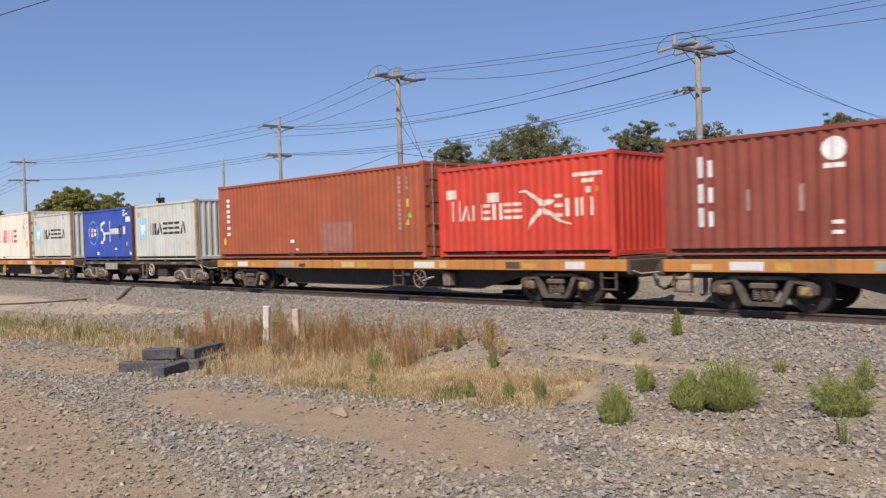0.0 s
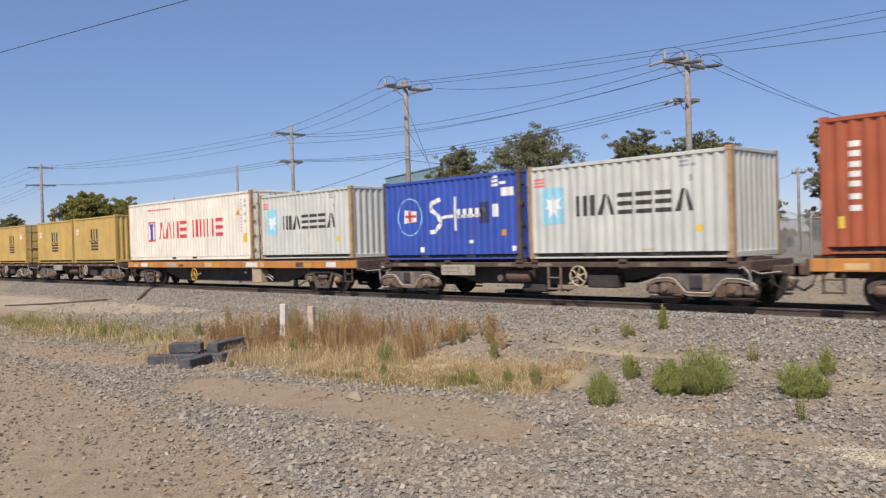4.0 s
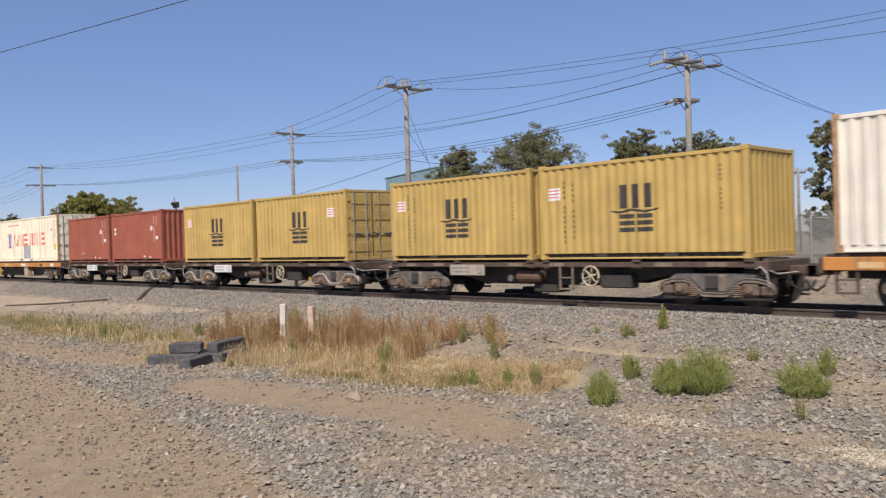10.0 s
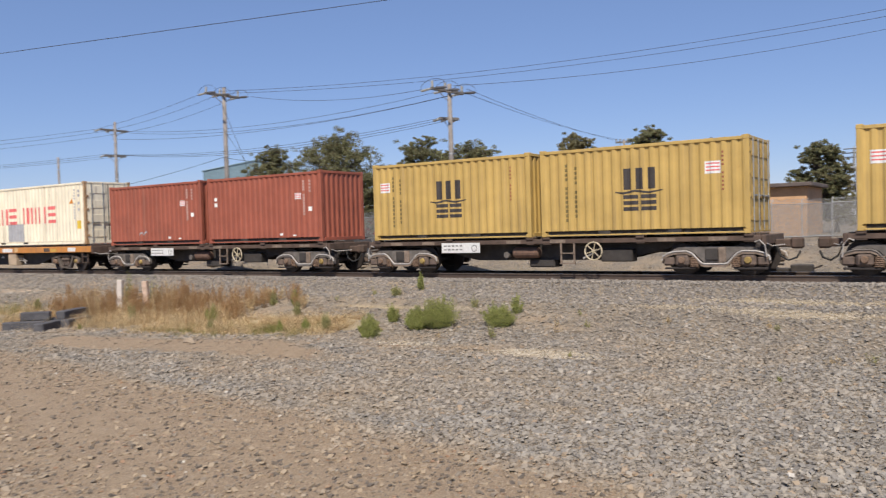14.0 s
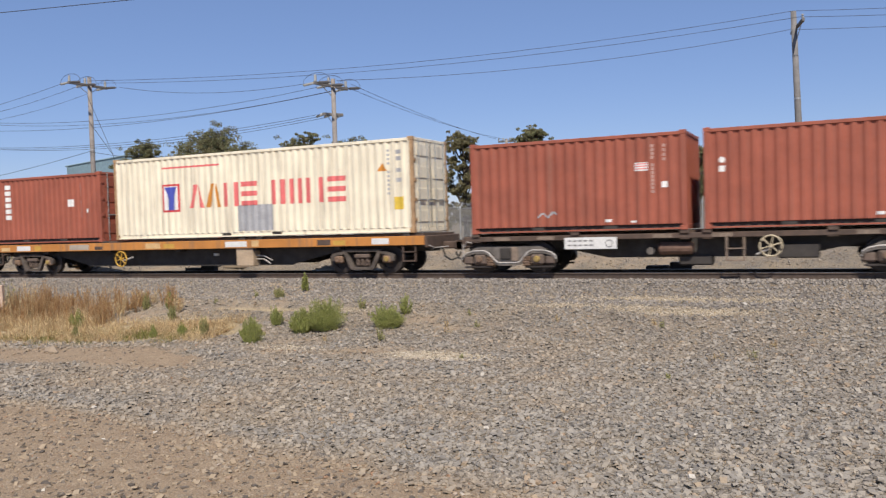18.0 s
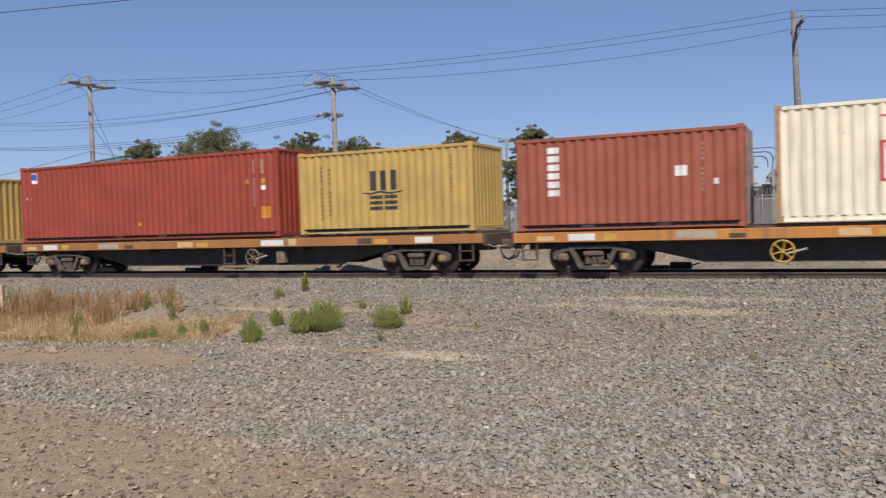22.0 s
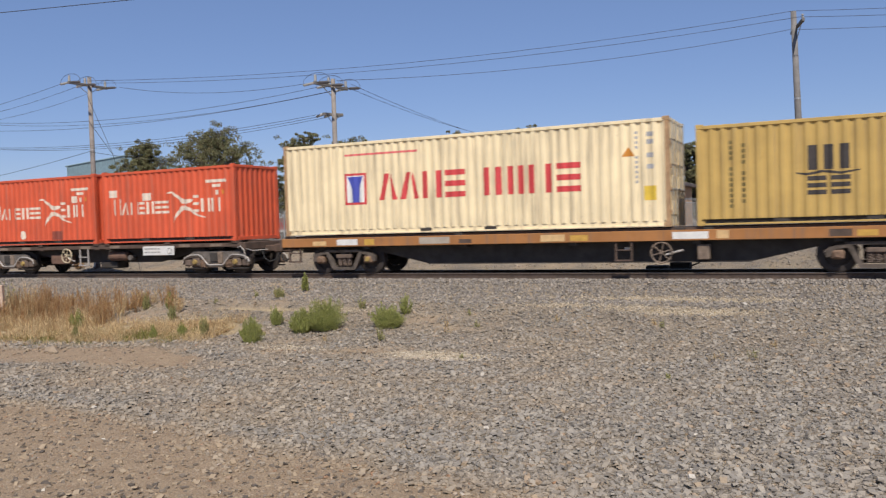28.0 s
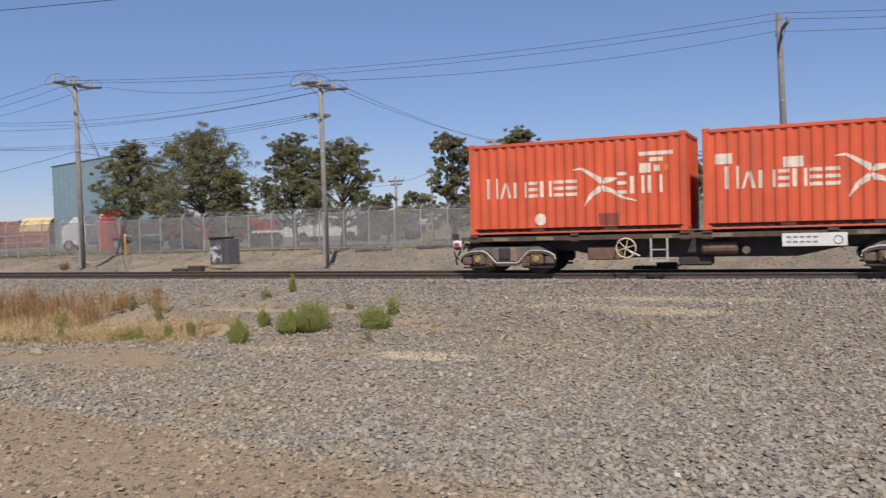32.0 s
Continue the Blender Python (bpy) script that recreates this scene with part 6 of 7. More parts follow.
def prism_house(name, label, category, corners, eave, ridge_rise, wall_mat, roof_mat, z0=0.45):
    """A gabled building over four ground corners, first the two ends of one gable."""
    t = thing(name, label, category)
    a, b, c, d = [Vector((x, y, z0)) for x, y in corners]
    up = Vector((0, 0, eave))
    apex1, apex2 = (a + b) / 2 + up + Vector((0, 0, ridge_rise)), (c + d) / 2 + up + Vector((0, 0, ridge_rise))
    part("gable_wall", Geo().poly([a, b, b + up, apex1, a + up]), wall_mat, t)
    part("gable_wall", Geo().poly([c, d, d + up, apex2, c + up]), wall_mat, t)
    part("side_wall", Geo().poly([b, c, c + up, b + up]), wall_mat, t)
    part("side_wall", Geo().poly([d, a, a + up, d + up]), wall_mat, t)
    out = 0.15
    for p, q, m1, m2 in ((a, d, apex1, apex2), (b, c, apex1, apex2)):
        side = ((p - (a + b) / 2)).normalized() * out
        g = Geo()
        lo1, lo2 = p + up + side - Vector((0, 0, 0.05)), q + up + side - Vector((0, 0, 0.05))
        t1, t2 = m1 + Vector((0, 0, 0.02)), m2 + Vector((0, 0, 0.02))
        th = Vector((0, 0, 0.08))
        g.poly([lo1, lo2, t2, t1]).poly([lo1 + th, lo2 + th, t2 + th, t1 + th]).poly([lo1, lo2, lo2 + th, lo1 + th]).poly([lo1, t1, t1 + th, lo1 + th])
        part("roof_slope", g, roof_mat, t)
    return t


shed = prism_house("warehouse", "tall blue-grey clad warehouse with a low gable", "warehouse", [(-50.5, 22), (-46.1, 29.4), (-58.1, 43.4), (-62.5, 36)], 6.18, 0.88, M["shed"], M["shed"])
a, b = Vector((-50.5, 22, 0.45)), Vector((-46.1, 29.4, 0.45))
nrm = Vector(((b - a).y, -(b - a).x, 0)).normalized()
for i in range(1, 24):
    p = a + (b - a) * i / 24 + nrm * 0.012
    hgt = 6.18 + 0.88 * (1 - abs(2 * i / 24 - 1)) - 0.05
    part("cladding_rib", Geo().tube([p, p + Vector((0, 0, hgt))], 0.022, 4), M["shed"], shed)
part("corner_flashing", Geo().tube([a + nrm * 0.01, a + nrm * 0.01 + Vector((0, 0, 6.18))], 0.04, 6), M["shed"], shed)
part("downpipe", Geo().tube([a + (b - a) * 0.72 + nrm * 0.08, a + (b - a) * 0.72 + nrm * 0.08 + Vector((0, 0, 6.3))], 0.06, 6), M["cabinet"], shed)
part("eave_flashing", Geo().tube([a + nrm * 0.04 + Vector((0, 0, 6.2)), (a + b) / 2 + nrm * 0.04 + Vector((0, 0, 7.08)), b + nrm * 0.04 + Vector((0, 0, 6.2))], 0.035, 5), M["shed"], shed)


def low_building():
    t = thing("switch_building", "low cream building with a flat brown roof", "building", pose(-0.83, 0, 0.3))
    part("wall", Geo().box(-13.2, -5.6, 26, 31, 0, 2.9), M["cream"], t, "cream rendered wall")
    part("roof", Geo().box(-13.5, -5.3, 25.6, 31.4, 2.9, 3.12, 0.03), M["roofbrown"], t)
    part("wall", Geo().box(-1.05, 4.6, 27.5, 31, 0, 2.74), M["cream"], t)
    part("roof", Geo().box(-1.3, 4.85, 27.2, 31.2, 2.74, 2.84, 0.03), M["roofbrown"], t)
    for x in (-12.6,):
        w = part("window", Geo().box(x - 0.03, x + 0.43, 25.96, 26.0, 1.7, 2.0, 0.01), M["whitepaint"], t)
        part("pane", Geo().box(x + 0.02, x + 0.38, 25.95, 25.97, 1.74, 1.96), M["glass"], w)
    d = part("door", Geo().box(2.2, 3.1, 27.46, 27.52, 0, 2.0, 0.01), M["cabinet"], t)
    part("handle", Geo().box(2.94, 3.0, 27.4, 27.46, 0.95, 1.1, 0.005), M["galv"], d)
    for x in (-9.4, -7.6):
        part("downpipe", Geo().tube([(x, 25.94, 0), (x, 25.94, 2.9)], 0.05, 6), M["cream"], t)


low_building()


def bushing(t, x, y, z, h, r=0.07):
    """A ribbed porcelain column."""
    n = max(3, round(h / 0.09))
    pts, rad = [], []
    for i in range(n):
        pts += [(x, y, z + (i + 0.1) * h / n), (x, y, z + (i + 0.6) * h / n)]
        rad += [r, r * 0.55]
    part("bushing", Geo().tube(pts + [(x, y, z + h)], rad + [r * 0.5], 7), M["insul"], t, "ribbed porcelain bushing")


def switch_tower(x0, x1, y):
    """Lattice tower with a switch platform and bent bus tubes leading away from it."""
    t = thing("switch_tower", "galvanised lattice switch tower with porcelain bushings", "substation", pose(0, 0, 0.42))
    r_ = random.Random(5)
    xs = (x0, x0 + 0.45, x1 - 0.4, x1)
    for x in xs:
        for dy in (0, 0.8):
            part("leg", Geo().tube([(x, y + dy, 0), (x, y + dy, 3.5)], 0.045, 6), M["galv"], t, "galvanised lattice leg")
    for k in range(8):
        z = k * 0.44
        for a, b in ((0, 1), (2, 3)):
            p, q = (xs[a], xs[b]) if k % 2 else (xs[b], xs[a])
            part("lattice_bar", Geo().tube([(p, y, z), (q, y, z + 0.44)], 0.026, 5), M["galv"], t)
            part("lattice_bar", Geo().tube([(xs[a], y - 0.02, z + 0.42), (xs[b], y - 0.02, z + 0.42)], 0.022, 5), M["galv"], t)
    for z in (1.3, 2.3, 2.62, 3.5):
        for dy in (0, 0.8):
            part("beam", Geo().box(x0 - 0.25, x1 + 0.3, y + dy - 0.05, y + dy + 0.05, z, z + 0.09, 0.01), M["galv"], t)
    for k in range(9):
        x = x0 - 0.1 + k * (x1 - x0 + 0.2) / 8
        bushing(t, x, y + 0.1 + 0.5 * (k % 2), 3.6, 0.55 + 0.45 * (k % 3 == 0) + 0.2 * (k % 2), 0.085)
        part("drop_lead", Geo().tube([(x, y - 0.05, 3.5), (x + r_.uniform(-0.2, 0.2), y - 0.2, 2.9), (x + r_.uniform(-0.15, 0.15), y - 0.1, 2.3)], 0.02, 5), M["wire"], t)
        if k % 2:
            part("breaker", Geo().box(x - 0.13, x + 0.13, y + 0.1, y + 0.5, 2.75, 3.25, 0.03), M["cabinet"], t, "dark switch unit")
            bushing(t, x, y, 2.68, 0.4, 0.07)
    for k in range(3):
        zt, xe, yy = 4.5 - 0.2 * k, x1 + 1.33 - 0.27 * k, y + 0.1 + 0.2 * k
        bend = [(xe - 0.38 + 0.38 * math.sin(a * 0.314), yy, zt - 0.38 + 0.38 * math.cos(a * 0.314)) for a in range(6)]
        part("bus_tube", Geo().tube([(x0 - 0.6, yy, zt)] + bend + [(xe, yy, 3.5)], 0.032, 6), M["bustube"], t, "bent grey bus tube")
    part("switch_box", Geo().box(x0 + 0.1, x0 + 0.5, y - 0.35, y - 0.05, 1.5, 2.3, 0.03), M["galv"], t, "grey switch box")
    part("kiosk", Geo().box(x1 - 0.1, x1 + 0.9, y + 1.2, y + 2.2, 0, 2.55, 0.05), M["cabinet"], t, "dark grey kiosk")


def transformer_bay(x0, x1, y, top, label):
    """Shelf of bushings on posts with raised switch arms and hanging cables."""
    t = thing("transformer_bay", label, "substation", pose(0, 0, 0.42))
    for dy in (0, 0.7):
        part("beam", Geo().box(x0, x1, y + dy - 0.06, y + dy + 0.06, top - 0.1, top, 0.01), M["galv"], t)
    part("beam", Geo().box(x0 - 0.3, x1, y + 0.1, y + 0.2, top - 0.65, top - 0.57, 0.01), M["galv"], t)
    n = max(2, round((x1 - x0) / 1.3))
    for i in range(n + 1):
        x = x0 + 0.12 + i * (x1 - x0 - 0.24) / n
        part("post", Geo().box(x - 0.075, x + 0.075, y - 0.08, y + 0.07, 0, top - 0.1, 0.01), M["galv"], t, "pale steel post")
        part("brace_bar", Geo().tube([(x, y - 0.1, top - 1.0), (x + 0.45, y - 0.06, top - 0.12)], 0.028, 5), M["galv"], t)
        for j in range(4):
            dx = 0.05 + 0.05 * j
            part("hanging_cable", Geo().tube([(x - 0.02, y - 0.12, top - 0.9), (x - 0.06 - dx * 0.6, y - 0.16, top - 1.3), (x - 0.1 - dx, y - 0.14, 1.1), (x - 0.04 - dx * 0.4, y - 0.1, 0.5 + 0.1 * j)], 0.024, 5), M["wire"] if j % 2 else M["brownsteel"], t)
        part("switch_arm", Geo().tube([(x - 0.05, y + 0.1, top + 0.5), (x + 0.55, y + 0.1, top + 0.95)], 0.024, 5), M["bustube"], t)
        part("switch_arm", Geo().tube([(x + 0.3, y + 0.1, top + 0.05), (x + 0.55, y + 0.1, top + 0.95)], 0.016, 5), M["bustube"], t)
    m = round((x1 - x0) / 0.3)
    for i in range(m + 1):
        bushing(t, x0 + 0.1 + i * (x1 - x0 - 0.2) / m, y + 0.12 + 0.4 * (i % 2), top, 0.3 + 0.28 * (i % 4 == 1), 0.08)
        bushing(t, x0 - 0.1 + i * (x1 - x0 - 0.2) / m, y + 0.15, top - 0.57, 0.36, 0.07)
    part("tank", Geo().box(x0 + 0.3, x0 + 1.3, y + 1.0, y + 2.0, 0, 1.5, 0.05), M["galv"], t, "grey transformer tank")
    for i in range(7):
        part("cooling_fin", Geo().box(x0 + 0.36 + i * 0.13, x0 + 0.4 + i * 0.13, y + 0.85, y + 1.0, 0.25, 1.35, 0.005), M["galv"], t)


switch_tower(-3.75, -2.4, 24.0)
transformer_bay(-1.45, 1.6, 24.0, 3.36, "galvanised transformer bay with bushings and cables")
transformer_bay(3.0, 6.0, 24.6, 3.9, "tall galvanised transformer bay with pale posts")


def truck():
    t = thing("truck", "white parked prime mover behind the fence", "truck", pose(-41.0, 15.6, 0.45, 0, 0, 200) @ Matrix.Diagonal((0.74, 0.74, 0.74, 1)))
    part("cab", Geo().plate([(-1.2, 0.55), (1.0, 0.55), (1.0, 1.6), (0.7, 2.25), (-0.9, 2.35), (-1.2, 2.2)], -0.95, 0.95), M["whitepaint"], t, "white cab")
    part("windscreen", Geo().plate([(0.78, 1.5), (1.02, 1.5), (0.8, 2.1), (0.72, 2.1)], -0.8, 0.8), M["glass"], t)
    part("side_window", Geo().box(-0.2, 0.6, -0.97, -0.94, 1.45, 1.95, 0.01), M["glass"], t)
    part("fairing", Geo().plate([(-1.1, 2.3), (0.5, 2.25), (-0.2, 2.85), (-1.1, 2.95)], -0.85, 0.85), M["whitepaint"], t)
    part("chassis", Geo().box(-4.2, 1.0, -0.5, 0.5, 0.55, 0.8, 0.03), M["black"], t)
    for x in (0.3, -2.6, -3.7):
        for s in (-1, 1):
            wh = part("wheel", Geo().tube([(x, s * 0.7, 0.5), (x, s * 0.95, 0.5)], 0.48, 16), M["tyre"], t)
            part("rim", Geo().tube([(x, s * 0.94, 0.5), (x, s * 0.97, 0.5)], 0.25, 12), M["galv"], wh)


truck()


def red_box(x, y, w, h, label, z=0.45, base=0.0):
    t = thing("red_equipment", label, "machine", pose(x, y, z))
    part("body", Geo().box(-w / 2, w / 2, -0.7, 0.7, base, h, 0.05), M["redpaint"], t, "bright red painted body")
    part("panel", Geo().box(-w * 0.3, w * 0.2, -0.72, -0.7, h - 0.5, h - 0.25, 0.005), M["whitepaint"], t)
    part("skid", Geo().box(-w / 2, w / 2, -0.6, 0.6, 0, max(base, 0.12), 0.02), M["black"], t)
    return t


red_box(-38.6, 16.0, 0.75, 2.5, "red steel cabinet behind the fence")


def red_truck(x, y, rz):
    t = thing("truck", "red tipper truck behind the fence", "truck", pose(x, y, 0.45, 0, 0, rz))
    part("cab", Geo().plate([(-0.7, 0.5), (0.7, 0.5), (0.7, 1.4), (0.5, 2.1), (-0.7, 2.15)], -0.8, 0.8), M["redpaint"], t, "red cab")
    part("windscreen", Geo().plate([(0.52, 1.4), (0.72, 1.4), (0.56, 1.98), (0.5, 1.98)], -0.7, 0.7), M["glass"], t)
    part("tray", Geo().plate([(-3.2, 0.95), (-0.85, 0.95), (-0.75, 1.6), (-3.3, 1.6)], -0.85, 0.85), M["redpaint"], t)
    part("chassis", Geo().box(-3.2, 0.6, -0.4, 0.4, 0.5, 0.75, 0.02), M["black"], t)
    for q in (0.2, -2.0, -2.8):
        for s in (-1, 1):
            part("wheel", Geo().tube([(q, s * 0.62, 0.42), (q, s * 0.85, 0.42)], 0.42, 14), M["tyre"], t)


red_truck(-32.6, 15.4, 10)
red_truck(-29.6, 15.8, 200)


def arched_tent():
    t = thing("arched_shelter", "pale yellow arched shelter on rusty containers", "shelter", pose(-52.9, 23.0, 0.75, 0, 0, 19) @ Matrix.Diagonal((0.72, 0.72, 0.8, 1)))
    g, n = Geo(), 14
    for k in range(n):
        a0, a1 = math.pi * k / n, math.pi * (k + 1) / n
        for r0, r1 in ((1.9, 1.9), (1.84, 1.84)):
            g.poly([(-1.6, r0 * math.cos(a0), 1.35 + 1.35 * r0 / 1.9 * math.sin(a0)), (1.6, r0 * math.cos(a0), 1.35 + 1.35 * r0 / 1.9 * math.sin(a0)), (1.6, r1 * math.cos(a1), 1.35 + 1.35 * r1 / 1.9 * math.sin(a1)), (-1.6, r1 * math.cos(a1), 1.35 + 1.35 * r1 / 1.9 * math.sin(a1))])
    part("cover", g, M["yellowtarp"], t, "pale yellow stretched cover")
    for s in (-1, 1):
        y0, y1 = sorted((s * 1.55, s * 2.25))
        part("base_container", Geo().box(-2.0, 2.0, y0, y1, 0, 1.36, 0.03), BRICK, t, "rust-red base container")


arched_tent()


def storage_container(x, y, rz, mat, label):
    """A rusty box with ribbed sides, stored on the ground."""
    t = thing("storage_container", label, "container", pose(x, y, 0.48, 0, 0, rz), "containers stored behind the fence")
    part("body", Geo().box(-3.0, 3.0, -1.2, 1.2, 0.1, 2.3, 0.03), mat, t)
    for k in range(19):
        part("rib", Geo().box(-2.8 + k * 0.3, -2.68 + k * 0.3, -1.23, -1.2, 0.25, 2.15), mat, t)
    for q in (-2.95, 2.95):
        part("corner_post", Geo().box(q - 0.09, q + 0.09, -1.24, -1.06, 0.0, 2.36, 0.01), mat, t)


storage_container(-63.09, 27.0, 12, BROWN, "rust-red container stored behind the fence")
storage_container(-70.98, 29.0, 6, BROWN, "faded red container stored behind the fence")


def cabinet():
    t = thing("trackside_cabinet", "grey trackside cabinet scrawled with white paint", "cabinet", pose(-21.59, 6.0, float(ground_z(-21.59, 6.0)), 0, 0, -12) @ Matrix.Diagonal((0.95, 0.95, 0.98, 1)))
    part("body", Geo().box(-0.62, 0.2, -0.35, 0.35, 0.06, 1.2, 0.02), M["cabinet"], t)
    part("body", Geo().box(0.22, 0.56, -0.3, 0.35, 0.06, 1.16, 0.02), M["cabinet"], t)
    part("lid", Geo().box(-0.66, 0.24, -0.4, 0.4, 1.2, 1.26, 0.015), M["black"], t)
    part("plinth", Geo().box(-0.66, 0.6, -0.36, 0.38, -0.1, 0.06, 0.01), M["concrete"], t)
    r = random.Random(4)
    for k in range(22):
        x, z = r.uniform(-0.5, 0.08), r.uniform(0.25, 1.05)
        pts = [(x, -0.356, z)]
        for _ in range(4):
            x, z = min(0.16, max(-0.58, x + r.uniform(-0.16, 0.16))), min(1.15, max(0.15, z + r.uniform(-0.16, 0.16)))
            pts.append((x, -0.356, z))
        part("scrawl", Geo().tube(pts, 0.013, 4), M["graffiti"], t)


cabinet()


def van(x, y, rz, mat, label):
    """A parked light truck seen through the fence."""
    t = thing("parked_van", label, "van", pose(x, y, 0.48, 0, 0, rz), "vehicles parked behind the fence")
    part("body", Geo().plate([(-2.0, 0.4), (2.1, 0.4), (2.1, 0.95), (1.5, 1.1), (1.1, 1.7), (-2.0, 1.75)], -0.8, 0.8), mat, t, "painted van body")
    part("side_window", Geo().plate([(0.1, 1.1), (1.2, 1.1), (0.95, 1.58), (0.1, 1.58)], -0.82, -0.79), M["glass"], t)
    part("windscreen", Geo().plate([(1.16, 1.12), (1.54, 1.12), (1.16, 1.66), (1.1, 1.66)], -0.7, 0.7), M["glass"], t)
    for q in (-1.3, 1.4):
        for s in (-1, 1):
            part("wheel", Geo().tube([(q, s * 0.62, 0.34), (q, s * 0.82, 0.34)], 0.34, 14), M["tyre"], t)


van(-31.22, 24.0, 20, M["whitepaint"], "white van parked behind the fence")
van(-28.61, 26.0, 15, M["whitepaint"], "white van parked behind the fence")
van(-25.55, 27.0, 200, M["whitepaint"], "white van parked behind the fence")
van(-35.49, 22.0, 30, M["redpaint"], "red van parked behind the fence")
van(-23.43, 24.5, 10, M["cabinet"], "dark grey van parked behind the fence")
van(-62.05, 17.0, 10, M["yellowtarp"], "yellow van parked far behind the fence")


def marker(x, y, h, mat, label, r=0.04):
    z = float(ground_z(x, y))
    t = thing("marker_post", label, "post", pose(x, y, z))
    part("post", Geo().box(-r, r, -r, r, -0.05, h, 0.01), mat, t)
    part("cap", Geo().box(-r - 0.01, r + 0.01, -r - 0.01, r + 0.01, h, h + 0.06, 0.01), M["whitepaint"], t)


marker(-38.6, 6.6, 0.8, M["yellowpost"], "short yellow marker post by the track", 0.08)
marker(-30.3, 9.0, 1.0, M["yellowpost"], "slim yellow marker post with a white cap")


def signal(x, y, top, label):
    z = float(ground_z(x, y))
    t = thing("signal_mast", label, "signal", pose(x, y, z))
    h = top - z
    part("mast", Geo().tube([(0, 0, 0), (0, 0, h)], 0.06, 8), M["galv"], t)
    part("head", Geo().box(-0.28, 0.28, -0.12, 0.12, h - 0.25, h + 0.15, 0.03), M["black"], t, "black signal head")
    part("hood", Geo().tube([(0.1, -0.1, h), (0.1, -0.36, h + 0.02)], 0.12, 10), M["black"], t)
    part("finial", Geo().tube([(-0.22, 0, h + 0.1), (-0.22, 0, h + 0.5)], 0.02, 5), M["black"], t)


signal(-56.32, 8.0, 4.85, "black railway signal head on a mast")
signal(-78.71, 8.0, 5.2, "black railway signal head on a mast")


def point_gear(x, y, rz, label):
    """Low dark switch machine with rods beside the rail."""
    t = thing("point_machine", label, "point machine", pose(x, y, -0.2, 0, 0, rz))
    part("case", Geo().box(-0.55, 0.1, -0.2, 0.2, 0.02, 0.24, 0.03), M["black"], t)
    part("case", Geo().box(0.15, 0.75, -0.16, 0.16, 0.02, 0.34, 0.03), M["black"], t)
    part("rod", Geo().tube([(-0.9, 0, 0.1), (1.1, 0, 0.1)], 0.025, 6), M["rail"], t)
    part("lever", Geo().tube([(0.7, 0, 0.2), (1.0, -0.05, 0.32)], 0.025, 6), M["rail"], t)


point_gear(-3.25, 3.2, 0, "dark point machine beside the rails")
point_gear(-21.33, 3.3, 8, "rusty point rodding beside the rails")
for x, y, w in ((-16.07, 9.0, 1.6), (-13.52, 10.5, 2.2), (-24.43, 9.2, 1.0), (-19.57, 11.6, 1.7), (-20.23, 11.2, 0.9)):
    t = thing("scrap_beam", "discarded grey rail sleeper on bare ground", "beam", pose(x, y, float(ground_z(x, y)), 0, 0, 8 + 9 * w))
    part("beam", Geo().box(-w / 2, w / 2, -0.11, 0.11, -0.02, 0.12, 0.02), M["timber"], t)


# ---- near side: slab, posts, timbers ----
def slab():
    """Worn apron that narrows to a tip, with a drain and a strip of rail beside it."""
    g, rows = Geo(), 6
    xs = np.linspace(-69, -32.8, 60)
    low = np.interp(xs, [-69, -45, -38, -32.8], [-4.1, -4.1, -2.9, -1.98]) + 0.25 * (fbm(xs * 0.8, xs * 0, 61) - 0.5)
    high = np.interp(xs, [-69, -60, -45, -32.8], [-2.2, -2.1, -1.75, -1.9]) + 0.2 * (fbm(xs * 0.8, xs * 0 + 9, 62) - 0.5)
    for i in range(len(xs) - 1):
        for k in range(rows):
            q = []
            for j, f in ((i, k), (i + 1, k), (i + 1, k + 1), (i, k + 1)):
                x, y = xs[j], low[j] + (high[j] - low[j]) * f / rows
                q.append((x, y, float(ground_z(x, y)) + (-0.02 if f in (0, rows) else 0.022)))
            g.poly(q)
    ob = new("pavement", g.mesh("pavement", M["concrete"], True))
    tagged(ob, "pale dusty concrete apron beside the track", "pavement", kind="structure")
    t = thing("drain_pipe", "dark rusty drain running down from the track", "drain")
    part("pipe", Geo().tube([(-40.6, -1.6, -0.58), (-41.3, -0.95, -0.3), (-42.0, -0.3, -0.13)], 0.1, 6), M["rail"], t)
    t = thing("steel_strip", "thin rusty steel strip lying along the apron", "rail")
    part("strip", Geo().tube([(x, y, float(ground_z(x, y)) + 0.05) for x, y in ((-53.5, -3.7), (-50.6, -3.1), (-47, -2.43), (-43.8, -1.8))], 0.05, 5), M["rail"], t)


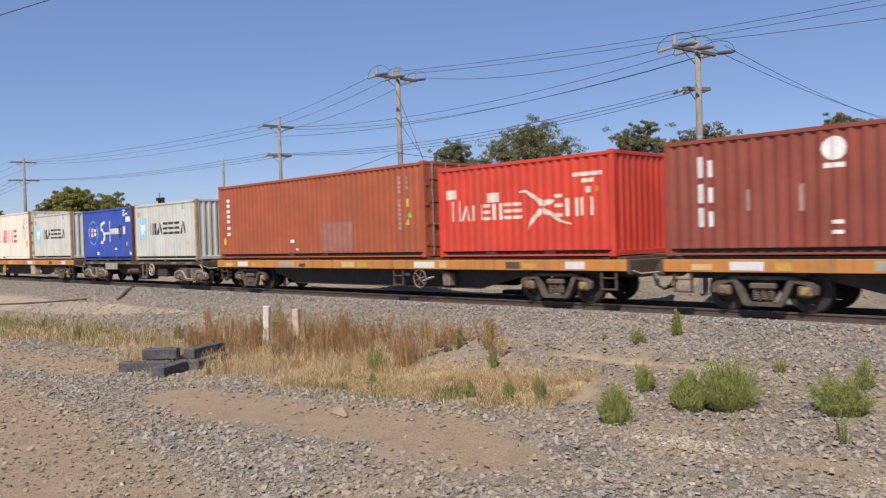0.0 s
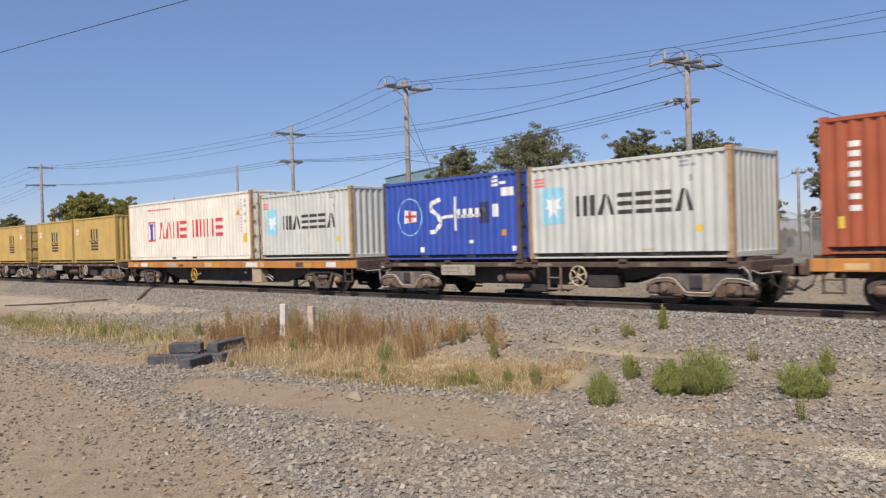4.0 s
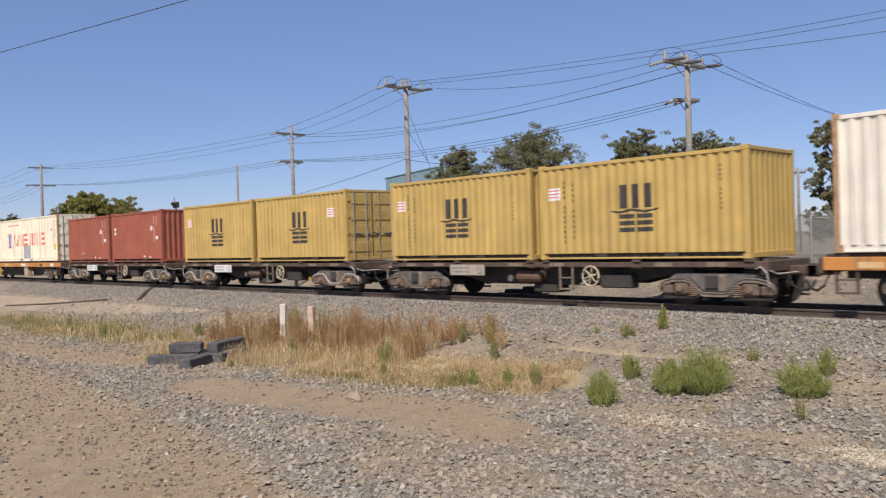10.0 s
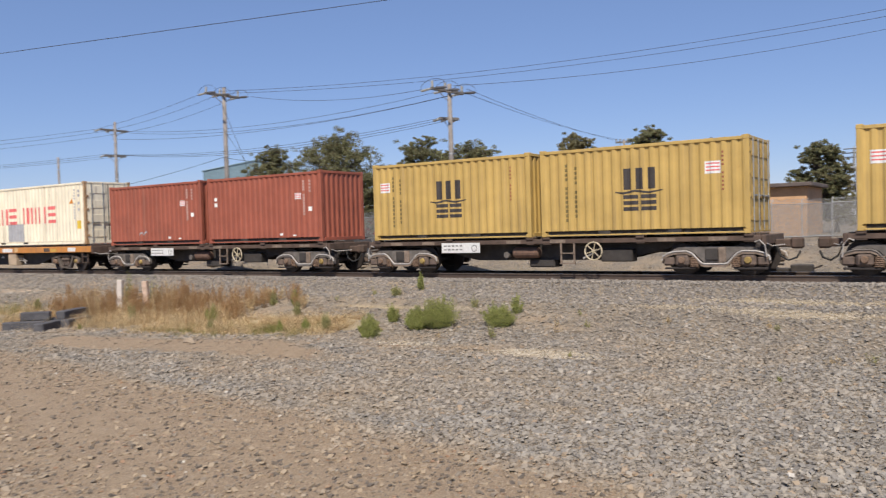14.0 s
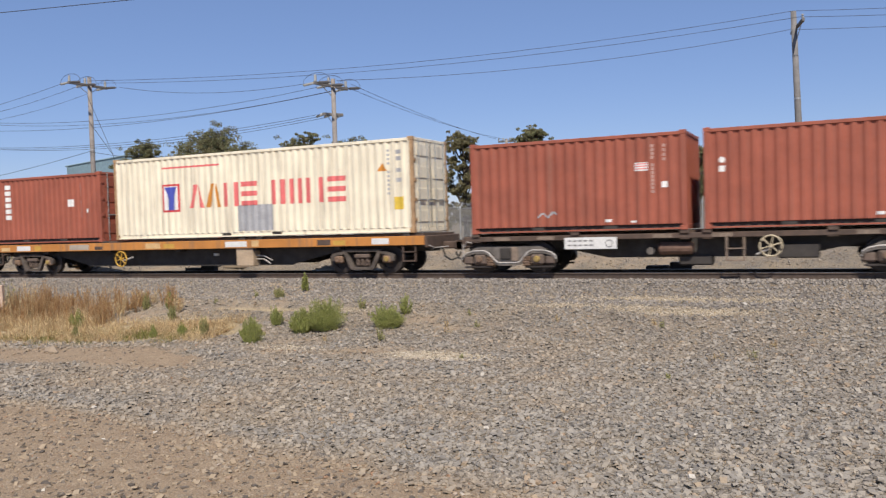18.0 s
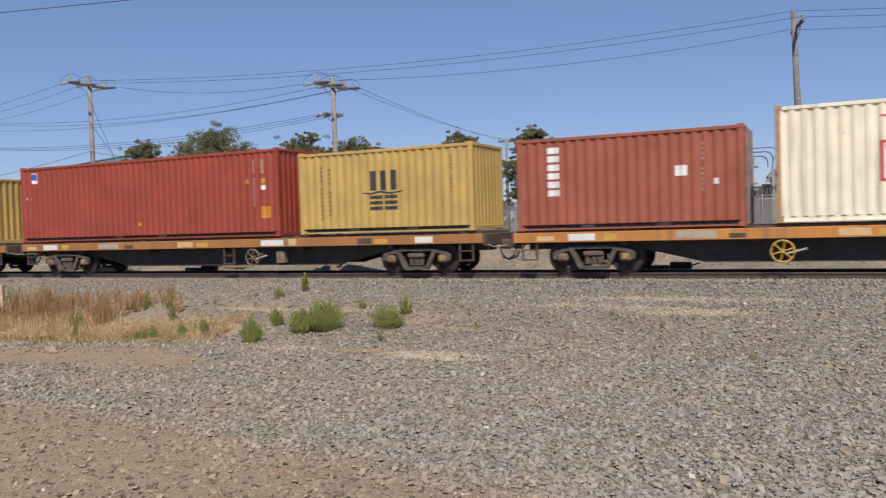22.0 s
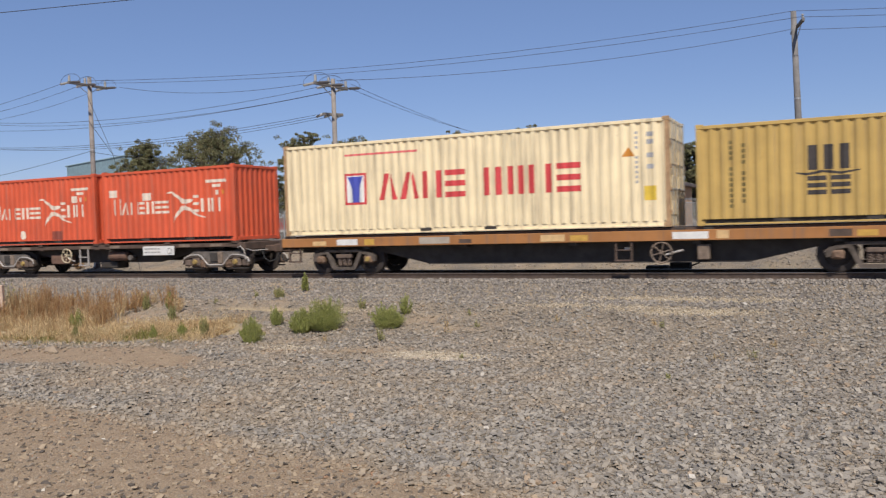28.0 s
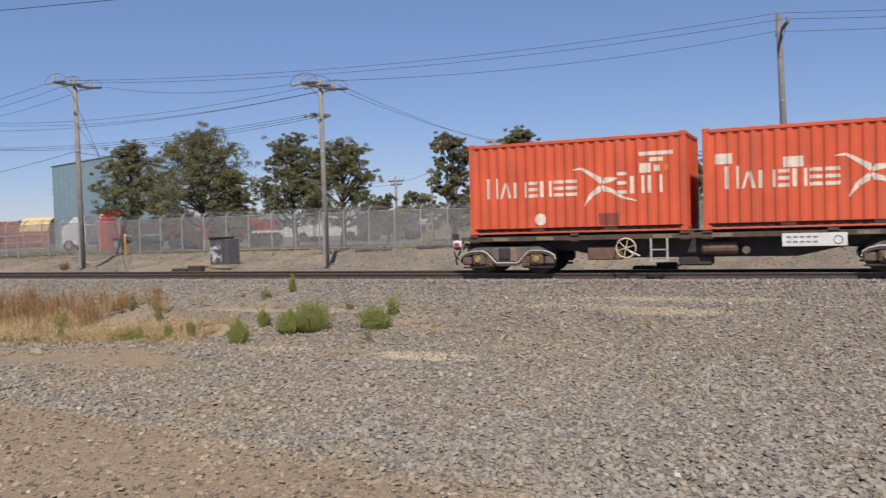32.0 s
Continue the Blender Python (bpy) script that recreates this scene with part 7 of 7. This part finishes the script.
slab()
for x, y, h, lean, lab in ((-24.71, -3.94, 1.2, 2, "weathered white timber post among dry weeds"), (-23.51, -3.69, 1.1, -2, "rust-streaked white timber post among dry weeds")):
    t = thing("timber_post", lab, "post", pose(x, y, float(ground_z(x, y)), 0, lean, 20))
    part("post", Geo().box(-0.1, 0.1, -0.07, 0.07, -0.1, h, 0.012), M["postwhite"] if lean > 0 else M["postrust"], t)
for x, y, z, rz, L in ((-24.55, -7.6, 0.0, 44, 1.3), (-23.75, -7.1, 0.0, 122, 1.9), (-24.95, -6.75, 0.0, 44, 1.2), (-24.75, -7.1, 0.26, 46, 0.9), (-24.25, -6.1, 0.26, 118, 1.5), (-23.95, -6.15, 0.0, 118, 1.5)):
    t = thing("old_sleeper", "grey weathered timber sleeper lying in a heap", "timber", pose(x, y, float(ground_z(x, y)) + z, 0, 0, rz), "heap of old sleepers")
    part("beam", Geo().box(-L / 2, L / 2, -0.16, 0.16, -0.02, 0.26, 0.025), M["timber"], t)
    for q in (-0.3, 0.3):
        part("spike", Geo().tube([(q * L, 0.03, 0.24), (q * L, 0.03, 0.3)], 0.02, 6), M["rail"], t)
t = thing("pale_rock", "flat pale rock lying on the dirt", "rock", pose(-16.39, -7.64, float(ground_z(-16.39, -7.64))))
g = Geo().tube([(-0.26, 0, 0.0), (-0.14, 0.02, 0.05), (0.05, 0, 0.06), (0.24, -0.02, 0.01)], [0.02, 0.1, 0.12, 0.03], 7)
part("rock", g, M["concrete"], t)


# ---- plants ----
def leaf_cloud(centres, radii, per, size, seed, up=0.3, squash=0.75, slim=0.55):
    """Small leaf quads round many centres."""
    r = np.random.default_rng(seed)
    c = np.repeat(np.asarray(centres, float), per, 0)
    rad = np.repeat(np.asarray(radii, float), per)
    n = len(c)
    d = r.normal(size=(n, 3))
    d /= np.linalg.norm(d, axis=1)[:, None]
    d *= (r.random(n) ** 0.45 * rad)[:, None]
    d[:, 2] *= squash
    p = c + d
    a = r.normal(size=(n, 3))
    a[:, 2] += up
    a /= np.linalg.norm(a, axis=1)[:, None]
    b = np.cross(a, r.normal(size=(n, 3)))
    b /= np.linalg.norm(b, axis=1)[:, None]
    s = size * (0.6 + 0.8 * r.random(n))[:, None]
    a, b = a * s, b * s * slim
    v = np.stack([p - a, p + b * 0.9, p + a, p - b * 0.9], 1).reshape(-1, 3)
    return v, np.arange(4 * n).reshape(-1, 4)


def tree(x, y, top, width, leaf, label, seed, low=0.35, dense=1.0, leaf_size=0.07, lobes=16):
    """A tapered trunk, limbs, and a lobed crown of many small leaf sprays with gaps."""
    r = random.Random(seed)
    z0 = float(ground_z(x, y))
    h = top - z0
    t = thing("tree", label, "tree", pose(x, y, z0 - 0.05), "trees behind the line")
    g = Geo()
    lean = r.uniform(-0.06, 0.06) * width
    fork = h * max(0.18, low * 0.8)
    g.tube([(0, 0, 0), (lean * 0.3, 0, fork * 0.6), (lean, 0.05, fork), (lean * 1.3, 0, h * 0.6), (lean * 1.6, 0.05, h * 0.9)], [h * 0.03, h * 0.025, h * 0.022, h * 0.012, h * 0.004], 8)
    centres, radii = [], []
    for k in range(lobes):
        f = (k + 0.5) / lobes
        ang = k * 2.4 + r.uniform(-0.5, 0.5)
        hz = h * (low + 0.05 + (0.87 - low) * f ** 0.85)
        rel = (hz / h - low) / (1 - low)
        spread = width * 0.42 * math.sqrt(max(0.02, 1 - (1.15 * rel - 0.25) ** 2 * 1.5)) * math.sqrt(r.uniform(0.15, 1.0))
        size = width * r.uniform(0.11, 0.17) * (1 - 0.25 * rel)
        tip = Vector((lean + math.cos(ang) * spread, math.sin(ang) * spread * 0.7, min(hz * r.uniform(0.95, 1.04), h - size * 0.3)))
        st = Vector((lean * 1.1, 0, max(fork, tip.z - h * r.uniform(0.12, 0.25))))
        g.tube([st, st.lerp(tip, 0.5) + Vector((0, 0, -h * 0.015)), tip], [h * 0.011, h * 0.007, h * 0.003], 5)
        for j in range(30):
            q = tip + Vector((r.gauss(0, 0.62), r.gauss(0, 0.62), r.gauss(0, 0.36))) * size
            if j % 3 == 0:
                g.tube([tip - (tip - st) * 0.3 * r.random(), q], [h * 0.0025, h * 0.001], 3, False)
            centres.append(tuple(q))
            radii.append(size * r.uniform(0.2, 0.42))
    part("trunk", g, M["bark"], t, "grey-brown trunk and limbs", True)
    v, f = leaf_cloud(centres, radii, int(44 * dense), leaf_size * 0.68, seed, 0.5, 0.6, 0.5)
    part("crown", big_mesh("crown", v, f, leaf), None, t, "uneven leafy crown")
    return t


D, Bn, Li = M["leaf_dark"], M["leaf_brown"], M["leaf_lime"]
tree(-33.1, 12.6, 6.75, 4.7, D, "dark olive tree in front of the warehouse", 1, 0.2, 1.6, 0.06, 28)
tree(-29.3, 13.2, 7.3, 6.7, D, "spreading olive-green tree behind the fence", 2, 0.2, 1.2, 0.068, 38)
tree(-26.6, 12.6, 4.9, 2.6, D, "low olive-green tree behind the fence", 3, 0.2, 1.2, 0.06, 20)
tree(-22.6, 12.8, 6.4, 4.5, D, "tall olive-green tree behind the fence", 4, 0.2, 1.2, 0.066, 30)
tree(-20.0, 13.0, 6.05, 4.6, D, "tall olive-green tree behind the fence", 5, 0.2, 1.2, 0.066, 30)
tree(-17.4, 12.8, 3.1, 1.7, D, "small dark tree behind the fence", 6, 0.1, 1.2, 0.06, 9)
tree(-17.0, 20.0, 7.0, 3.6, Bn, "bronze-green dense tree behind the fence", 7, 0.08, 1.5, 0.07, 26)
tree(-13.7, 22.0, 7.35, 4.0, D, "tall dark tree beside the low building", 8, 0.08, 1.5, 0.07, 28)
tree(-10.9, 23.0, 6.3, 3.6, D, "dark tree behind the low building", 9, 0.1, 1.5, 0.075, 28)
tree(-6.9, 33, 6.6, 4.2, D, "dark tree behind the substation", 10, 0.08, 1.4, 0.085, 28)
tree(-6.1, 34.5, 5.58, 3.86, Bn, "bronze-green tree behind the substation", 11, 0.05, 1.2, 0.09)
tree(4.65, 31, 6.89, 3.87, Bn, "sparse dark tree beyond the substation", 12, 0.3, 0.9, 0.085)
tree(-89.81, 14.5, 7.93, 9.28, Li, "broad rounded green tree beside the line", 13, 0.15, 2.0, 0.15, 44)
tree(-94.75, 20, 7.58, 7.82, Li, "broad rounded green tree beside the line", 14, 0.15, 1.8, 0.15, 36)
tree(-113.3, 14, 6.98, 5.9, D, "dark far tree beside the line", 15, 0.2, 1.2, 0.14)
tree(-121.75, 16, 6.66, 5.92, D, "dark far tree beside the line", 16, 0.2, 1.2, 0.14)
for k, (x, y, top) in enumerate(((-100, 48, 4.6), (-112, 60, 5.4), (-122, 58, 4.8), (-133, 62, 5.6), (-90, 60, 5.0), (-82, 66, 5.2))):
    tree(x, y, top, 7.0, D, "far dark tree on the skyline", 70 + k, 0.05, 0.3, 0.3, 10)
r_ = random.Random(31)
for k in range(12):
    tree(-70 + k * 7.5 + r_.uniform(-2, 2), 62 + r_.uniform(-6, 8), 4.2 + r_.uniform(0, 2.2), 6.0, D, "far dark tree on the skyline", 40 + k, 0.1, 0.3, 0.3, 10)


def shrub(x, y, w, h, mat, label, seed, tips=60, per=26, size=0.024):
    """A low rounded bush: fine upright twigs, each with narrow leaves along it."""
    r = random.Random(seed)
    t = thing("shrub", label, "shrub", pose(x, y, float(ground_z(x, y)) - 0.01), "shrubs on the gravel")
    g, cs, rs = Geo(), [], []
    lobes = [(r.uniform(-0.2, 0.2) * w, r.uniform(-0.15, 0.15) * w, r.uniform(0.75, 1.0)) for _ in range(4)]
    for k in range(tips):
        lx, ly, lh = lobes[k % 4]
        a, q = r.uniform(0, 6.283), math.sqrt(r.random())
        e = q * w * 0.36
        tip = Vector((lx + math.cos(a) * e, ly + math.sin(a) * e, max(0.04, h * lh * math.sqrt(max(0.05, 1 - 0.8 * q * q)) * r.uniform(0.6, 1.18))))
        root = Vector((tip.x * 0.35, tip.y * 0.35, 0))
        g.tube([root, root.lerp(tip, 0.5), tip], [0.004, 0.003, 0.0015], 3, False)
        for j in range(6):
            f = 0.3 + 0.13 * j
            cs.append(tuple(root.lerp(tip, f)))
            rs.append((0.02 + w * 0.05) * (1.25 - 0.7 * f))
    tagged(part("stem", g, M["bark"], t), kind="stuff")
    v, f = leaf_cloud(cs, rs, int(per * 1.5), size * 0.82, seed, 2.2, 1.7, 0.18)
    v[:, 2] = np.maximum(v[:, 2], 0.0)
    part("foliage", big_mesh("foliage", v, f, mat), None, t, "dense narrow green leaves")
    return t


SH, SD = M["shrub"], M["shrub_dull"]
shrub(-11.9, -5.44, 0.72, 0.68, SH, "rounded green shrub on grey gravel", 1, 110)
shrub(-12.53, -3.62, 0.5, 0.55, SH, "small green shrub on grey gravel", 2, 60, 22)
shrub(-11.28, -4.12, 0.85, 0.68, SH, "broad green shrub on grey gravel", 3, 150)
shrub(-10.75, -3.85, 1.05, 0.9, SH, "tall green shrub on grey gravel", 4, 190)
shrub(-9.17, -3.46, 0.95, 0.62, SH, "rounded green shrub on grey gravel", 5, 150)
shrub(-9.1, -2.5, 0.42, 0.55, SH, "wispy green weed behind a shrub", 6, 34, 16)
shrub(-8.67, -4.58, 0.3, 0.5, SD, "wispy grey-green weed on gravel", 7, 14, 8)
shrub(-14.0, -4.82, 0.45, 0.6, SD, "dull green weed at the edge of dry grass", 8, 30, 14)
shrub(-13.28, -1.09, 0.36, 0.62, SH, "small green weed on the ballast slope", 9, 36, 18)
shrub(-13.93, -1.53, 0.6, 0.34, SD, "small green weed on the ballast slope", 10, 34, 14)
shrub(-10.61, -2.22, 0.3, 0.46, SD, "wispy grey-green weed on gravel", 11, 16, 9)
shrub(-31.3, 6.2, 0.8, 0.45, M["rusty"], "dead brown shrub behind the track", 13, 40, 10, 0.03)
shrub(-14.78, -1.58, 0.22, 0.34, SD, "wispy grey-green weed on gravel", 12, 9, 8)
for k, (x, y, w, h) in enumerate(((-2.48, -2.8, 0.18, 0.3), (-2.28, -2.92, 0.25, 0.2), (-0.85, -5.19, 0.4, 0.22), (-0.18, -5.02, 0.42, 0.28), (-7.55, -3.28, 0.2, 0.3), (-15.92, -2.07, 0.2, 0.3), (-10.08, -4.93, 0.2, 0.2), (-6.71, -3.26, 0.2, 0.25), (-4.82, -2.7, 0.14, 0.2), (-1.49, -6.85, 0.15, 0.16), (0.13, -4.11, 0.2, 0.18), (-5.94, -5.99, 0.14, 0.14), (-7.22, -3.91, 0.3, 0.3), (-7.24, -2.47, 0.2, 0.22), (-12.29, -4.52, 0.2, 0.24), (-9.69, -2.97, 0.2, 0.3), (-12.95, -2.9, 0.3, 0.26))):
    shrub(x, y, w, h, SD if k % 2 else M["straw"], "thin dry weed tuft on gravel", 60 + k, 8, 5, 0.02)


def blades(name, x, y, h, mat, label, seed, width=0.006, bend=0.35, kind="stuff"):
    """Grass blades: each a thin bending strip."""
    r = np.random.default_rng(seed)
    n = len(x)
    z = ground_z(x, y) - 0.01
    a, b = r.random(n) * 6.283, r.random(n) * bend * h
    dx, dy = np.cos(a), np.sin(a)
    v = np.zeros((n, 8, 3))
    for i, f in enumerate((0.0, 0.4, 0.75, 1.0)):
        off, w = b * f * f, width * (1 - 0.8 * f) * (0.7 + 0.6 * r.random(n))
        for s, k in ((-1, 0), (1, 1)):
            v[:, 2 * i + k, 0] = x + dx * off - s * dy * w
            v[:, 2 * i + k, 1] = y + dy * off + s * dx * w
            v[:, 2 * i + k, 2] = z + h * f * (1 - 0.12 * f)
    f = np.array([(0, 1, 3, 2), (2, 3, 5, 4), (4, 5, 7, 6)])
    f = (f[None] + 8 * np.arange(n)[:, None, None]).reshape(-1, 4)
    return tagged(new(name, big_mesh(name, v.reshape(-1, 3), f, mat)), label, "grass", kind=kind)


def along(n, x0, y0, x1, y1, wide, seed, clump=0.0):
    """Random places strewn along a line, thinning out to its sides, in clumps."""
    r = np.random.default_rng(seed)
    f, q = r.random(n) * 1.1 - 0.05, r.normal(size=n) * wide
    L = math.hypot(x1 - x0, y1 - y0)
    x, y = x0 + (x1 - x0) * f - (y1 - y0) / L * q, y0 + (y1 - y0) * f + (x1 - x0) / L * q
    keep = fbm(x * 1.5, y * 1.9, seed) > clump + 0.1 * r.random(n)
    return x[keep], y[keep], r


def trodden(x, y):
    """Less than 1 on the paths before the two posts, where the weeds are beaten down."""
    s = streak(x, y, -24.6, -4.1, -21.6, -6.0, 0.3) + streak(x, y, -23.4, -3.9, -20.4, -5.8, 0.3)
    return 1 - 0.6 * np.clip(s, 0, 1)


def weeds():
    x, y, r = along(52000, -20.2, -5.6, -14.0, -4.25, 0.62, 1, 0.36)
    blades("dry_grass", x, y, 0.05 + 0.2 * r.random(len(x)) ** 2, M["straw"], "pale dry straw grass in a low mat", 2, 0.005, 2.2)
    x, y, r = along(24000, -26.6, -6.5, -19.0, -4.4, 0.75, 3, 0.34)
    blades("dry_grass", x, y, 0.08 + 0.5 * r.random(len(x)) ** 2, M["straw"], "pale dry straw grass round the posts", 4, 0.0048, 1.2)
    x, y, r = along(7000, -40, -6.4, -27, -5.4, 0.75, 5, 0.42)
    blades("dry_grass", x, y, 0.06 + 0.28 * r.random(len(x)) ** 2, M["greengrass"], "dull green and straw grass by the apron", 6, 0.006, 0.6)
    x, y, r = along(9000, -19.8, -6.0, -14.6, -4.9, 0.45, 7, 0.45)
    blades("green_grass", x, y, 0.04 + 0.13 * r.random(len(x)), M["greengrass"], "short yellow-green grass among straw", 8, 0.007, 0.6)
    x, y, r = along(13000, -26.4, -5.4, -18.9, -3.0, 0.8, 9, 0.45)
    blades("weed_stalks", x, y, (0.2 + 0.9 * r.random(len(x)) ** 2.0) * trodden(x, y), M["rusty"], "tall rust-brown dry weed stalks", 10, 0.0045, 0.35)
    x, y, r = along(7000, -44, 9.6, -14, 11.6, 0.8, 11, 0.3)
    blades("dry_grass", x, y, 0.06 + 0.2 * r.random(len(x)), M["greengrass"], "thin green and straw grass along the fence", 12, 0.012, 0.8)
    x, y, r = along(6000, -46, -5.8, -30, -4.9, 0.7, 13, 0.38)
    blades("dry_grass", x, y, 0.08 + 0.35 * r.random(len(x)) ** 2, M["greengrass"], "dull green and straw grass by the apron", 14, 0.009, 0.7)
    x, y, r = along(5000, -38, -6.3, -25, -5.0, 0.6, 15, 0.4)
    blades("dry_grass", x, y, 0.08 + 0.4 * r.random(len(x)) ** 2, M["straw"], "pale dry straw grass by the apron", 16, 0.008, 1.0)
    rr = random.Random(77)
    for k in range(120):
        big, f, q = k < 80, rr.random(), rr.gauss(0, 0.55)
        cx, cy = (-26.4 + 5.6 * f ** 1.4, -5.3 + 1.7 * f + q) if big else (-22.4 + 6.0 * f * f, -3.9 + 1.9 * f * f + 0.8 * q)
        weed(cx, cy, (rr.uniform(0.7, 1.35) if big else rr.uniform(0.45, 0.85)) * float(trodden(cx, cy)), rr.uniform(0.3, 0.55), M["rusty"] if rr.random() < 0.78 else M["straw"], "tall rust-brown dry weed with seed heads", 100 + k)
    for k, (cx, cy, h) in enumerate(((-22.2, -5.2, 0.75), (-18.9, -4.7, 0.75), (-18.3, -2.6, 0.55), (-17.4, -2.5, 0.6), (-16.4, -3.4, 0.5), (-37, -6, 0.6), (-33, -6.2, 0.55), (-25.1, -3.3, 1.35), (-23.9, -3.2, 1.3), (-15.4, -5.2, 0.35), (-17.9, -5.6, 0.35), (-14.6, -5.0, 0.4), (-29.5, -4.3, 0.6), (-22.6, -6.9, 0.2), (-24.2, -6.0, 0.25))):
        shrub(cx, cy, h * 0.7, h, SH if k % 2 else SD, "yellow-green weed among dry grass", 200 + k, 34, 12, 0.03)


def weed(x, y, h, w, mat, label, seed):
    """A clump of stalks beset with small dry leaves and seeds."""
    r = random.Random(seed)
    t = thing("dry_weed", label, "weed", pose(x, y, float(ground_z(x, y)) - 0.01), "dry weeds round the posts")
    g, cs, rs = Geo(), [], []
    for k in range(12):
        a, q = r.uniform(0, 6.283), math.sqrt(r.random())
        tip = Vector((math.cos(a) * q * w * 0.6, math.sin(a) * q * w * 0.6, h * r.uniform(0.6, 1.0)))
        g.tube([(tip.x * 0.3, tip.y * 0.3, 0), (tip.x * 0.6, tip.y * 0.6, tip.z * 0.5), tip], [0.005, 0.004, 0.002], 3, False)
        for j in range(7):
            f = 0.3 + 0.1 * j
            cs.append((tip.x * (0.3 + 0.7 * f), tip.y * (0.3 + 0.7 * f), tip.z * f))
            rs.append(0.035 + 0.02 * r.random())
    tagged(part("stalk", g, mat, t), kind="stuff")
    v, f = leaf_cloud(cs, rs, 9, 0.02, seed, 2.5, 1.9, 0.35)
    tagged(part("seed_head", big_mesh("seed_head", v, f, mat), None, t), kind="stuff")


weeds()


# ---- what moves ----
def motions():
    times = [0, 2, 4, 6, 8, 10, 11, 11.5, 12, 12.5, 13, 13.5, 14, 15, 16.5, 17, 18, 20, 22, 24, 26, 28, 30, 32]
    for ob in moving:
        x, z = ob["run"]
        walk(ob, [(t, pose(x + slide(t), TRACK_Y, z)) for t in times])
        del ob["run"]
    rows = [i * 0.1 for i in range(321)]
    turns = [math.degrees(slide(t) / 0.46) for t in rows]
    for ob, x in rolling:
        walk(ob, [(t, pose(x, 0, 0.46, 0, a % 360, 0)) for t, a in zip(rows, turns)])


motions()
